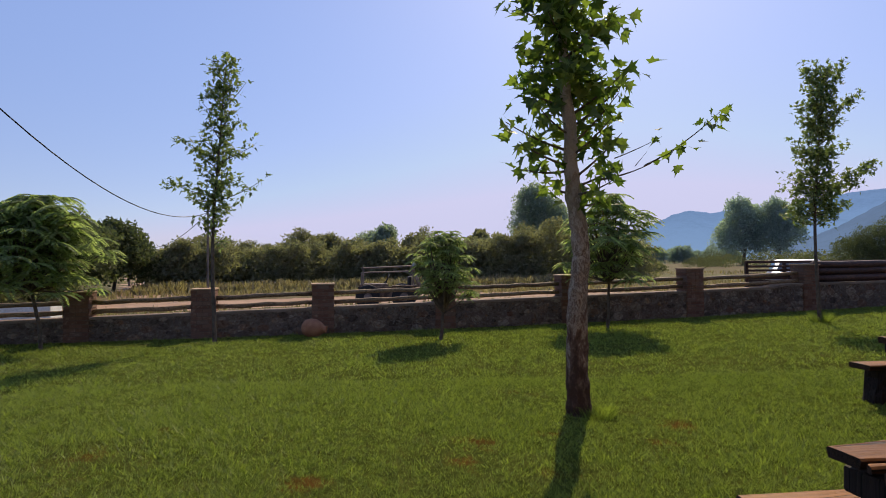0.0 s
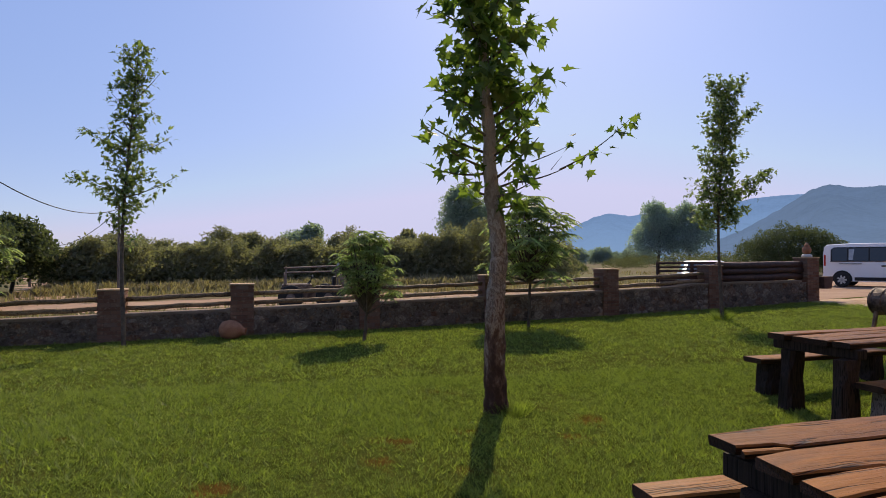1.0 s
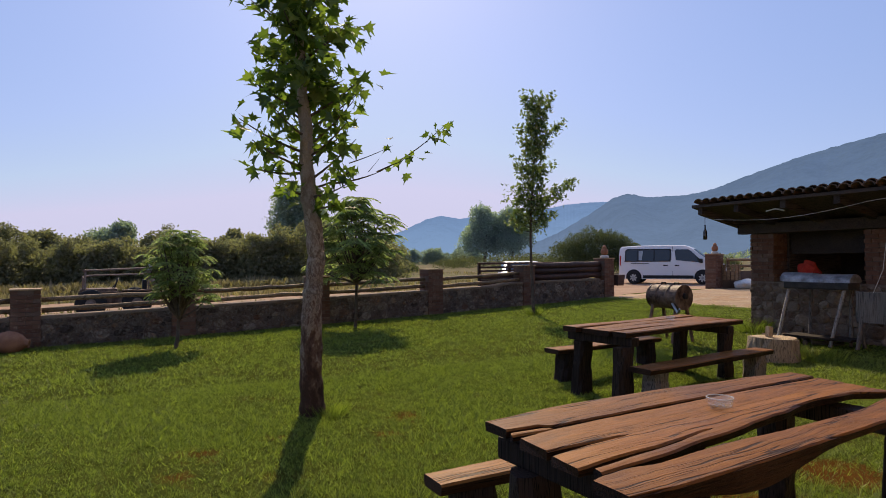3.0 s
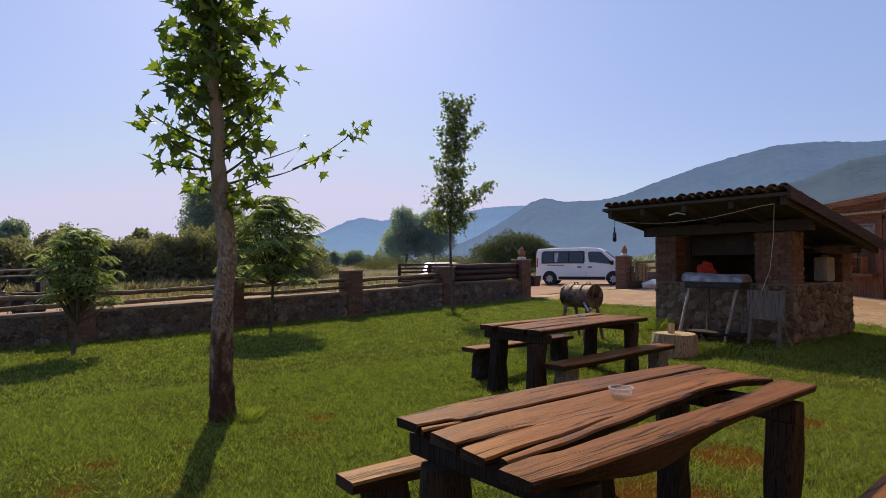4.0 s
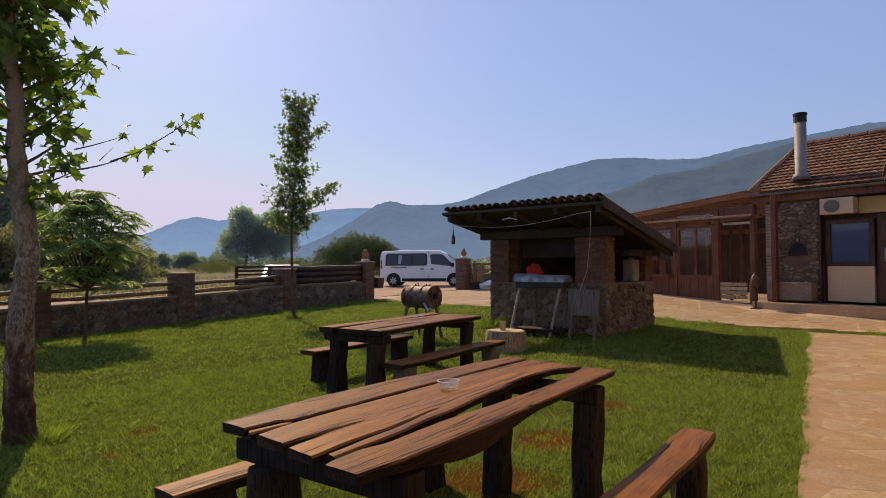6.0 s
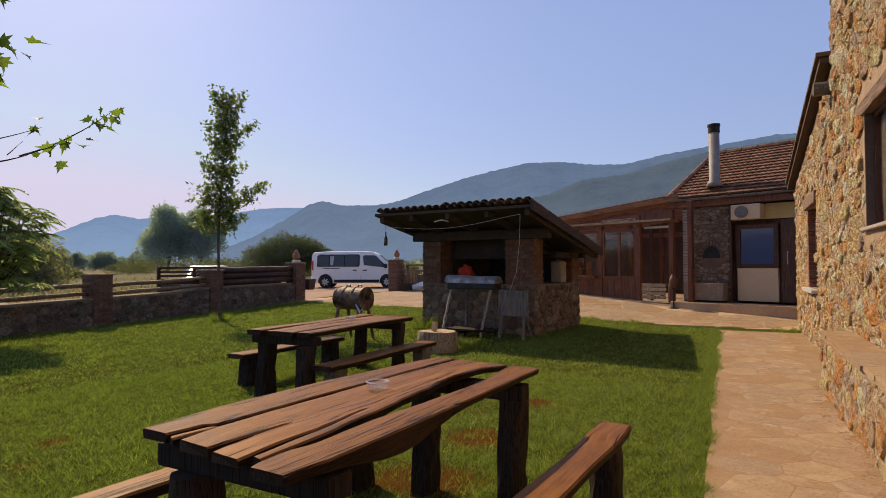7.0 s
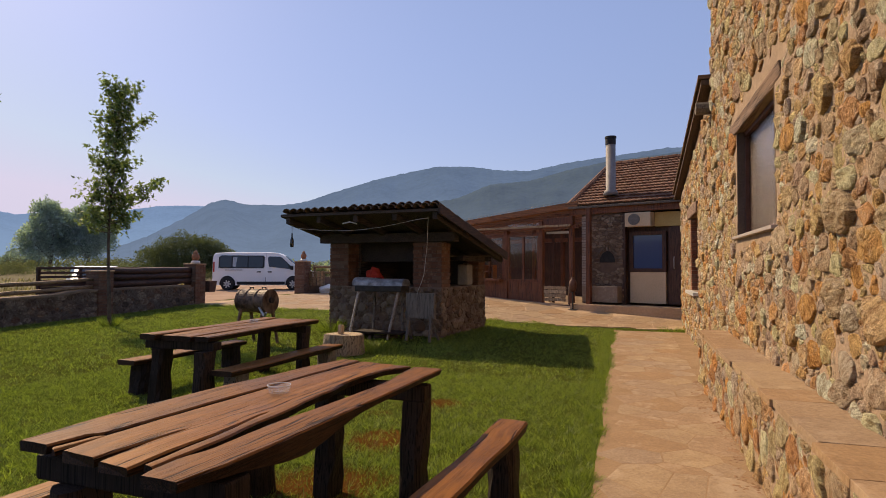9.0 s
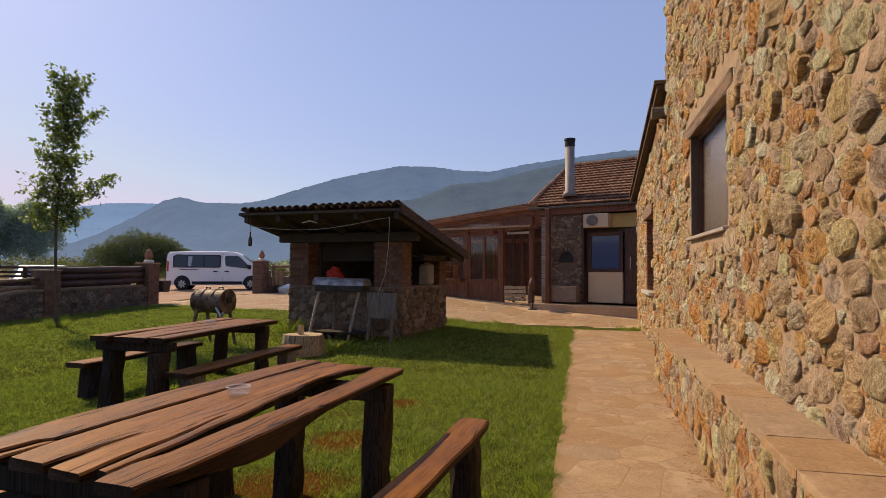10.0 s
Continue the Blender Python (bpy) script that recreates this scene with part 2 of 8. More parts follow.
def split_stone_mat(name, stops, rough=0.9):
    """Split field stones: layered grain turned its own way in each stone, chips, rusty and pale veins."""
    n = Nodes(name, rough, spec=0.2)
    luck = n.chance()
    base = n.ramp(luck, *stops)
    n.shift()
    turn = n.node("ShaderNodeVectorRotate", Vector=n.place, Angle=n.math("MULTIPLY", luck, 44.0))
    turn.inputs["Axis"].default_value = (0.25, 1.0, 0.2)
    layers = n.noise(10.0, 8.0, 0.72, stretch=(1.0, 1.0, 2.6), where=turn.outputs[0])
    lumps, grit, veins = n.noise(15.0, 6.0, 0.7), n.noise(120.0, 4.0, 0.75), n.noise(6.0, 6.0, 0.7)
    col = n.mix(n.ramp(layers, (0.38, (1, 1, 1)), (0.54, (0, 0, 0))), base, n.mix(1.0, base, (0.52, 0.42, 0.35), "MULTIPLY"))
    col = n.mix(n.ramp(veins, (0.56, (0, 0, 0)), (0.66, (0.6, 0.6, 0.6))), col, n.mix(0.5, base, (0.56, 0.24, 0.06)))
    col = n.mix(n.ramp(lumps, (0.55, (0, 0, 0)), (0.70, (0.75, 0.75, 0.75))), col, n.mix(0.45, base, (0.74, 0.66, 0.54)))
    col = n.mix(0.5, col, n.ramp(grit, (0.38, (0.26, 0.23, 0.20)), (0.56, (1.0, 1.0, 1.0))), "MULTIPLY")
    n.bump(n.math("ADD", n.math("ADD", layers, n.math("MULTIPLY", lumps, 0.8)), n.math("MULTIPLY", grit, 0.2)), 1.0, 0.05)
    return n.done(col)


WARM_STONE = [(0.0, (0.604, 0.354, 0.176)), (0.09, (0.694, 0.354, 0.107)), (0.17, (0.694, 0.526, 0.261)), (0.26, (0.556, 0.397, 0.271)), (0.35, (0.694, 0.569, 0.271)), (0.44, (0.483, 0.370, 0.291)),
              (0.52, (0.694, 0.440, 0.183)), (0.60, (0.694, 0.509, 0.325)), (0.68, (0.569, 0.451, 0.363)), (0.76, (0.694, 0.622, 0.339)), (0.84, (0.694, 0.694, 0.542)), (0.92, (0.694, 0.312, 0.097)), (1.0, (0.436, 0.312, 0.232))]
GREY_STONE = [(0.0, (0.116, 0.088, 0.071)), (0.25, (0.183, 0.144, 0.116)), (0.5, (0.244, 0.195, 0.159)), (0.7, (0.171, 0.122, 0.095)), (0.86, (0.366, 0.305, 0.250)), (1.0, (0.220, 0.128, 0.085))]
M_HOUSE_STONE = split_stone_mat("house_stone", WARM_STONE)
M_WALL_STONE = split_stone_mat("wall_stone", GREY_STONE)
M_HUT_STONE = stone_mat("hut_stone", [(0.0, (0.13, 0.092, 0.070)), (0.3, (0.19, 0.138, 0.105)), (0.6, (0.235, 0.178, 0.136)), (0.85, (0.33, 0.265, 0.21)), (1.0, (0.20, 0.125, 0.082))], 12.0, 0.9, 0.8)
M_MORTAR = mottled("mortar", (0.34, 0.234, 0.153), (0.45, 0.317, 0.212), 7.0, 0.95, 60, 0.8, dist=0.015)
M_WALL_MORTAR = mottled("wall_mortar", (0.16, 0.118, 0.094), (0.215, 0.16, 0.126), 5.0, 0.95, 50, 0.8)
M_RUBBLE = mottled("crumbled_mortar", (0.28, 0.155, 0.08), (0.40, 0.245, 0.14), 9.0, 0.95, 60, 0.6)
M_HUT_MORTAR = mottled("hut_mortar", (0.19, 0.142, 0.112), (0.26, 0.195, 0.152), 6.0, 0.95, 60, 0.8)
M_DARK_MORTAR = mottled("dark_mortar", (0.125, 0.086, 0.066), (0.175, 0.122, 0.092), 4.0, 0.95, 60, 0.5)
M_FLAG = stone_mat("flagstone", [(0.0, (0.378, 0.233, 0.119)), (0.25, (0.414, 0.273, 0.158)), (0.45, (0.378, 0.264, 0.167)), (0.6, (0.422, 0.290, 0.167)), (0.8, (0.458, 0.317, 0.180)), (0.9, (0.405, 0.286, 0.185)), (1.0, (0.405, 0.242, 0.119))], 6.0, 0.8, 0.4)
M_FLAG_JOINT = mottled("flag_joint", (0.30, 0.185, 0.095), (0.37, 0.24, 0.135), 3.0, 0.95, 80, 0.3)
M_BRICK = stone_mat("brick", [(0.0, (0.135, 0.066, 0.046)), (0.4, (0.19, 0.095, 0.066)), (0.8, (0.225, 0.125, 0.090)), (1.0, (0.19, 0.135, 0.11))], 20.0, 0.9, 0.3)
M_RED_BRICK = stone_mat("red_brick", [(0.0, (0.30, 0.11, 0.06)), (0.5, (0.40, 0.16, 0.09)), (1.0, (0.34, 0.17, 0.11))], 20.0, 0.9, 0.3)
M_PALE_BRICK = stone_mat("pale_brick", [(0.0, (0.33, 0.27, 0.22)), (0.5, (0.46, 0.385, 0.32)), (1.0, (0.38, 0.28, 0.22))], 16.0, 0.9, 0.3)
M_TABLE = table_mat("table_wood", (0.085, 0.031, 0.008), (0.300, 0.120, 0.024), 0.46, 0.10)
# board sides and ends: their shade is put into this darker wood
M_TABLE_EDGE_SHADED = plank_mat("shaded_table_edge_wood", (0.016, 0.008, 0.005), (0.050, 0.021, 0.010), 0.6, grain=5.0, wear=0.15, spec=0.2)
M_LEG = plank_mat("leg_wood", (0.018, 0.012, 0.010), (0.044, 0.028, 0.021), 0.7, axis=2, wear=0.1, worn=(0.05, 0.032, 0.024), spec=0.2)
M_RAIL = plank_mat("rail_wood", (0.12, 0.075, 0.04), (0.30, 0.20, 0.11), 0.7, wear=0.6)
M_DARK_LOG = plank_mat("dark_log", (0.03, 0.015, 0.012), (0.085, 0.04, 0.03), 0.6, wear=0.2)
M_BEAM = plank_mat("beam_wood", (0.03, 0.018, 0.012), (0.09, 0.05, 0.03), 0.7, wear=0.2)
M_SOOT = plank_mat("sooty_wood", (0.048, 0.040, 0.037), (0.105, 0.083, 0.073), 0.85, wear=0.1, spec=0.1)
M_PAVILION = plank_mat("pavilion_wood", (0.13, 0.042, 0.018), (0.21, 0.070, 0.026), 0.45, axis=2, wear=0.2)
M_FASCIA = plank_mat("fascia_wood", (0.21, 0.074, 0.024), (0.32, 0.122, 0.040), 0.45, axis=1, wear=0.2)
M_LINTEL = plank_mat("lintel_wood", (0.075, 0.045, 0.032), (0.25, 0.155, 0.105), 0.9, axis=0, wear=0.3)
M_DOOR_WOOD = plank_mat("door_wood", (0.045, 0.019, 0.012), (0.10, 0.044, 0.026), 0.5, axis=2, wear=0.1)
M_TILE = stone_mat("roof_tile", [(0.0, (0.12, 0.050, 0.032)), (0.5, (0.19, 0.080, 0.050)), (1.0, (0.25, 0.125, 0.080))], 9.0, 0.85, 0.3)
M_OLD_TILE = stone_mat("old_roof_tile", [(0.0, (0.06, 0.045, 0.035)), (0.5, (0.11, 0.075, 0.055)), (1.0, (0.17, 0.11, 0.075))], 9.0, 0.95, 0.4)
M_TERRACOTTA = mottled("terracotta", (0.30, 0.13, 0.07), (0.42, 0.20, 0.11), 5, 0.8)
M_RUST = mottled("rusty_steel", (0.04, 0.02, 0.014), (0.27, 0.175, 0.125), 7, 0.6, 40, 0.4, 0.3, 0.05)
M_OLD_PAINT = mottled("dusty_old_paint", (0.15, 0.105, 0.085), (0.32, 0.25, 0.205), 4, 0.8, 40, 0.3)
M_STEEL = mottled("dull_steel", (0.35, 0.35, 0.36), (0.50, 0.49, 0.48), 6, 0.42, 40, 0.12, 0.5, 0.8)
M_ZINC = mottled("stained_zinc", (0.13, 0.125, 0.125), (0.52, 0.54, 0.58), 5, 0.5, 30, 0.3, 0.5, 0.25)
M_DARK_STEEL = mottled("dark_steel", (0.03, 0.03, 0.03), (0.07, 0.06, 0.055), 6, 0.5, 40, 0.15, 0.4, 0.5)
M_GRILLE = mottled("grey_grille", (0.13, 0.12, 0.11), (0.20, 0.185, 0.17), 20, 0.6, 90, 0.5)
M_FLUE = mottled("grey_flue_paint", (0.21, 0.185, 0.175), (0.29, 0.262, 0.25), 3, 0.6, 30, 0.1)
M_WHITE_PAINT = mottled("white_paint", (0.74, 0.73, 0.70), (0.80, 0.79, 0.77), 2, 0.5, 30, 0.05)
M_CREAM = mottled("cream_panel", (0.60, 0.46, 0.30), (0.66, 0.52, 0.35), 2, 0.6, 40, 0.08)
M_YELLOW = mottled("yellow_panel", (0.50, 0.36, 0.13), (0.58, 0.43, 0.18), 3, 0.6, 40, 0.08)
M_PLASTIC = mottled("white_plastic", (0.55, 0.54, 0.50), (0.64, 0.62, 0.58), 4, 0.4, 40, 0.05)
# canister plastic: the shade on it is mixed into the grey
M_CANISTER = mottled("shaded_white_plastic", (0.26, 0.24, 0.215), (0.36, 0.335, 0.30), 4, 0.6, 40, 0.1)
M_BLACK = mottled("black_rubber", (0.015, 0.015, 0.016), (0.03, 0.03, 0.03), 9, 0.7, 60, 0.2)
M_RED = mottled("red_cloth", (0.45, 0.03, 0.02), (0.60, 0.06, 0.03), 12, 0.85, 80, 0.4)
M_RAWWOOD = plank_mat("raw_wood", (0.36, 0.24, 0.13), (0.56, 0.42, 0.26), 0.7, axis=2, wear=0.3)
M_PALEWOOD = plank_mat("pale_grey_wood", (0.22, 0.20, 0.18), (0.42, 0.39, 0.36), 0.8, axis=2, wear=0.3)
M_STUMP = plank_mat("stump_bark", (0.17, 0.125, 0.085), (0.36, 0.275, 0.185), 0.85, axis=2, wear=0.3)
M_GREYWOOD = plank_mat("grey_wood", (0.12, 0.10, 0.084), (0.20, 0.172, 0.146), 0.85, axis=2, wear=0.3)
M_BARK = mottled("young_bark", (0.075, 0.054, 0.040), (0.16, 0.125, 0.095), 9, 0.9, 50, 0.8)


def plane_bark():
    """Plane-tree bark: pale grey above, flaking brown patches, dark and rough at the foot."""
    n = Nodes("plane_bark", 0.85, spec=0.2)
    flakes = n.noise(13.0, 6.0, 0.68, stretch=(1.0, 1.0, 0.5))
    fine = n.noise(55.0, 4.0, 0.65)
    sep = n.node("ShaderNodeSeparateXYZ", Vector=n.place)
    age = n.math("ADD", n.math("MULTIPLY", sep.outputs[2], 0.42), n.math("MULTIPLY", n.math("SUBTRACT", flakes, 0.5), 1.6))
    col = n.ramp(age, (0.10, (0.085, 0.045, 0.03)), (0.32, (0.20, 0.12, 0.08)), (0.44, (0.46, 0.36, 0.27)), (0.50, (0.17, 0.11, 0.075)), (0.68, (0.54, 0.46, 0.37)), (0.76, (0.30, 0.22, 0.16)), (1.0, (0.48, 0.41, 0.33)))
    col = n.mix(0.35, col, n.ramp(fine, (0.3, (0.35, 0.33, 0.3)), (0.7, (1, 1, 1))), "MULTIPLY")
    n.bump(n.math("ADD", flakes, n.math("MULTIPLY", fine, 0.5)), 1.0, 0.06)
    return n.done(col)


M_PLANE_BARK = plane_bark()
M_LEAF_PLANE = leaf_mat("plane_leaf", (0.055, 0.09, 0.02), (0.165, 0.21, 0.05), 0.55)
M_LEAF_SLIM = leaf_mat("slim_tree_leaf", (0.085, 0.115, 0.062), (0.22, 0.255, 0.11), 0.5)
M_LEAF_UMBRELLA = leaf_mat("umbrella_tree_leaf", (0.175, 0.205, 0.112), (0.315, 0.35, 0.185), 0.65, 0.15)
M_LEAF_BUSH = leaf_mat("bush_leaf", (0.19, 0.172, 0.12), (0.245, 0.22, 0.15), 0.5, 0.04)
M_LEAF_SCRUB = leaf_mat("scrub_leaf", (0.085, 0.09, 0.058), (0.135, 0.13, 0.082), 0.5, 0.04)
M_LEAF_DARK = leaf_mat("dark_bush_leaf", (0.075, 0.088, 0.052), (0.125, 0.135, 0.075), 0.4, 0.04)
# far leaves: the bluish haze of distance is mixed into their colours
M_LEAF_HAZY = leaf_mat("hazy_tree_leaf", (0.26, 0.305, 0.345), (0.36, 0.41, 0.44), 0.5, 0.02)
M_LEAF_PLAIN_HAZED = leaf_mat("hazed_plain_tree_leaf", (0.20, 0.235, 0.255), (0.29, 0.33, 0.345), 0.5, 0.02)
M_LEAF_FAR_HAZED = leaf_mat("hazed_far_tree_leaf", (0.21, 0.245, 0.235), (0.30, 0.335, 0.31), 0.5, 0.04)
M_GRASS = leaf_mat("grass_blade", (0.054, 0.076, 0.016), (0.258, 0.297, 0.066), 0.5, 0.28)
M_DRY = leaf_mat("dry_grass", (0.18, 0.14, 0.082), (0.33, 0.258, 0.158), 0.3, 0.05)


def clear_glass(name, tint=(0.95, 0.97, 0.97), rough=0.02):
    n = Nodes(name, rough)
    n.b.inputs["Transmission Weight"].default_value = 1.0
    n.b.inputs["IOR"].default_value = 1.45
    return n.done(tint)


M_GLASS = clear_glass("clear_glass")
M_DUSTY = clear_glass("dusty_glass", (0.92, 0.90, 0.88), 0.25)
M_DUSTY.node_tree.nodes["Principled BSDF"].inputs["IOR"].default_value = 1.12
M_ASHTRAY = Nodes("ashtray_glass", 0.06, spec=1.0)
M_ASHTRAY.b.inputs["Alpha"].default_value = 0.17
M_ASHTRAY = M_ASHTRAY.done((0.62, 0.64, 0.64))
M_RIM = Nodes("glass_rim", 0.05, spec=1.0)
M_RIM.b.inputs["Alpha"].default_value = 0.55
M_RIM = M_RIM.done((0.75, 0.76, 0.76))
M_SHEET = Nodes("clear_roof_sheet", 0.35, spec=0.4)
M_SHEET.b.inputs["Alpha"].default_value = 0.10
M_SHEET = M_SHEET.done(M_SHEET.mix(M_SHEET.noise(2.0), (0.50, 0.43, 0.35), (0.62, 0.54, 0.44)))
M_CAR_WHITE = Nodes("white_car_paint", 0.25, spec=0.5)
M_CAR_WHITE = M_CAR_WHITE.done(M_CAR_WHITE.mix(M_CAR_WHITE.noise(3.0), (0.74, 0.74, 0.74), (0.80, 0.80, 0.80)))
M_CAR_SILVER = Nodes("silver_car_paint", 0.42, 0.4, 0.5)
M_CAR_SILVER = M_CAR_SILVER.done(M_CAR_SILVER.mix(M_CAR_SILVER.noise(3.0), (0.50, 0.53, 0.58), (0.58, 0.61, 0.66)))
M_BLACK_GLASS = Nodes("car_glass", 0.05, spec=0.7).done((0.015, 0.018, 0.02))

# ---- the yard's own axes: s runs along the house and the path, n away from the house ----
YAW = 9.0
YARD = pose(6.3, 0.06, 0, 0, 0, YAW)


def yard(s, n, z=0.0):
    return YARD @ Vector((s, n, z))


# the restaurant's front is not square to the house: it turns away from it
FRONT = YARD @ pose(11.0, 2.1, 0, 0, 0, -24.0) @ pose(-11.0, -2.1, 0)


def widened(n):
    """Place along the terrace's front."""
    return 2.1 + (n - 2.1) * 1.2


def wall_line(x):
    """The garden wall's line across the yard."""
    return 11.93 + 0.1405 * (x + 6.16)


BARE = [(-0.50, 3.96, 0.10), (2.56, 5.25, 0.13), (4.40, 2.35, 0.32), (5.73, 2.50, 0.22), (3.45, 2.15, 0.36), (2.4, 1.9, 0.3), (0.75, 4.75, 0.10), (-1.9, 5.3, 0.06), (1.35, 5.0, 0.05), (-0.9, 3.3, 0.06)]
THIN = [(0.55, 4.3, 0.5), (1.2, 4.05, 0.35), (-0.4, 3.5, 0.45), (2.2, 4.7, 0.4), (3.4, 3.3, 0.5), (5.2, 2.9, 0.6), (-2.2, 4.6, 0.5), (6.4, 5.6, 0.6), (2.9, 2.6, 0.5), (1.4, 6.6, 0.5)]   # places where the grass grows thin


def lawn_mat():
    n = Nodes("lawn_soil", 1.0, spec=0.0)
    big, mid, fine = n.noise(0.55, 5.0, 0.6), n.noise(4.0, 5.0, 0.65), n.noise(95.0, 4.0, 0.7)
    blades = n.noise(38.0, 5.0, 0.75)
    col = n.ramp(mid, (0.3, (0.080, 0.100, 0.022)), (0.5, (0.125, 0.148, 0.032)), (0.72, (0.185, 0.200, 0.048)))
    col = n.mix(n.math("MULTIPLY", n.ramp(big, (0.45, (0, 0, 0)), (0.7, (1, 1, 1))), 0.35), col, (0.125, 0.112, 0.028))
    col = n.mix(0.8, col, n.ramp(blades, (0.36, (0.30, 0.32, 0.30)), (0.62, (1.25, 1.25, 1.2))), "MULTIPLY")
    bare = None
    for x, y, r in BARE + [(x, y, r * 0.10) for x, y, r in THIN]:
        d = n.node("ShaderNodeVectorMath", **{})
        d.operation = "DISTANCE"
        n.t.links.new(n.place, d.inputs[0])
        d.inputs[1].default_value = (x, y, ground_z(x, y))
        m = n.math("SUBTRACT", n.math("ADD", r, n.math("MULTIPLY", n.math("SUBTRACT", mid, 0.5), 0.8)), d.outputs["Value"])
        bare = m if bare is None else n.math("MAXIMUM", bare, m)
    edge = n.ramp(n.math("ADD", n.math("MULTIPLY", bare, 2.2), 0.5), (0.22, (0, 0, 0)), (0.75, (1, 1, 1)))
    col = n.mix(n.math("MULTIPLY", edge, 0.85), col, n.ramp(fine, (0.3, (0.10, 0.038, 0.011)), (0.7, (0.25, 0.092, 0.024))))
    col = n.mix(0.65, col, n.ramp(fine, (0.34, (0.25, 0.25, 0.25)), (0.66, (1, 1, 1))), "MULTIPLY")
    n.bump(n.math("ADD", blades, fine), 0.8, 0.03)
    return n.done(col)


def field_mat():
    n = Nodes("dry_field", 0.95, spec=0.1)
    big, mid, fine = n.noise(0.07, 5.0, 0.6), n.noise(0.8, 5.0, 0.65), n.noise(14.0, 5.0, 0.7)
    col = n.ramp(mid, (0.3, (0.085, 0.07, 0.036)), (0.5, (0.14, 0.11, 0.058)), (0.7, (0.21, 0.155, 0.085)))
    col = n.mix(n.ramp(big, (0.45, (0, 0, 0)), (0.62, (0.8, 0.8, 0.8))), col, (0.13, 0.13, 0.045))
    col = n.mix(0.4, col, n.ramp(fine, (0.3, (0.4, 0.4, 0.4)), (0.7, (1, 1, 1))), "MULTIPLY")
    n.bump(n.math("ADD", mid, fine), 0.8, 0.05)
    return n.done(col)


M_LAWN = lawn_mat()
M_FIELD = field_mat()
M_ROAD = mottled("dirt_road", (0.33, 0.205, 0.135), (0.43, 0.29, 0.20), 0.6, 0.95, 12, 0.4, 0.15)
M_PAVING = mottled("sandy_paving", (0.45, 0.30, 0.18), (0.55, 0.39, 0.25), 0.9, 0.85, 22, 0.25, 0.2)


def spaced(lo, hi, step, far):
    a = list(np.arange(lo, hi + 1e-6, step))
    d, x = step, a[-1]
    while x < far:
        d *= 1.28
        x += d
        a.append(x)
    d, x = step, a[0]
    while x > -far:
        d *= 1.28
        x -= d
        a.insert(0, x)
    return a


def build_ground():
    xs, ys = spaced(-14, 26, 0.4, 3800), spaced(-6, 34, 0.4, 3800)
    verts = [(x, y, ground_z(x, y)) for y in ys for x in xs]
    nx = len(xs)
    faces, idx = [], []
    for j in range(len(ys) - 1):
        for i in range(nx - 1):
            faces.append((j * nx + i, j * nx + i + 1, (j + 1) * nx + i + 1, (j + 1) * nx + i))
            x, y = (xs[i] + xs[i + 1]) / 2, (ys[j] + ys[j + 1]) / 2
            d = y - wall_line(x)
            if d < 0.2 and -60 < x < 30 and y > -60:
                idx.append(0)
            elif (7.6 + 0.5 * math.sin(x * 0.21) < d < 11.8 + 0.8 * math.sin(x * 0.16 + 1) and x > -70) or (9 < d < 60 and -6.0 - d * 0.41 < x < -3.4 - d * 0.38) or (x > 12.6 and 0 <= d < 13):
                idx.append(2)
            else:
                idx.append(1)
    me = mesh_of("ground", verts, faces, [M_LAWN, M_FIELD, M_ROAD], True, idx)
    tagged(new("ground", me), "mown green lawn, dirt road and dry field running to the hills", "ground", kind="structure")


build_ground()


def sheet(name, outline, step, lift, material, label, cat):
    """A paved sheet that follows the land inside an outline of (s, n) in the yard."""
    ss, ns = [p[0] for p in outline], [p[1] for p in outline]

    def inside(px, py):
        hit = False
        for (x0, y0), (x1, y1) in zip(outline, outline[1:] + outline[:1]):
            if (y0 > py) != (y1 > py) and px < (x1 - x0) * (py - y0) / (y1 - y0) + x0:
                hit = not hit
        return hit
    bm = bmesh.new()
    made = {}

    def vert(i, j):
        if (i, j) not in made:
            p = yard(min(ss) + i * step, min(ns) + j * step)
            made[i, j] = bm.verts.new((p.x, p.y, ground_z(p.x, p.y) + lift))
        return made[i, j]
    for i in range(int((max(ss) - min(ss)) / step) + 1):
        for j in range(int((max(ns) - min(ns)) / step) + 1):
            if inside(min(ss) + (i + 0.5) * step, min(ns) + (j + 0.5) * step):
                bm.faces.new((vert(i, j), vert(i + 1, j), vert(i + 1, j + 1), vert(i, j + 1)))
    got = bmesh.ops.extrude_face_region(bm, geom=list(bm.faces))
    for v in [g for g in got["geom"] if isinstance(g, bmesh.types.BMVert)]:
        v.co.z -= 0.08
    return tagged(part(name, bm, material, smooth_shade=False), label, cat, kind="structure")


# paved forecourt between the lawn, the house and the gate
FORECOURT = sheet("pavement_forecourt", [(8.05, -0.6), (8.25, 1.9), (8.6, 3.8), (8.3, 6.0), (8.4, 9.5), (9.2, 13.4), (14.5, 13.0), (22, 11.5), (22, -0.6)], 0.2, 0.016, M_PAVING, "sandy paved forecourt in front of the terrace", "pavement")
# bed of the flagstone path along the house
PATH_S0, PATH_S1 = -9.5, 7.55


def path_left(s):
    return 0.925 + 0.016 * s + 0.012 * math.sin(s * 1.7) + 0.010 * math.sin(s * 4.1 + 1)


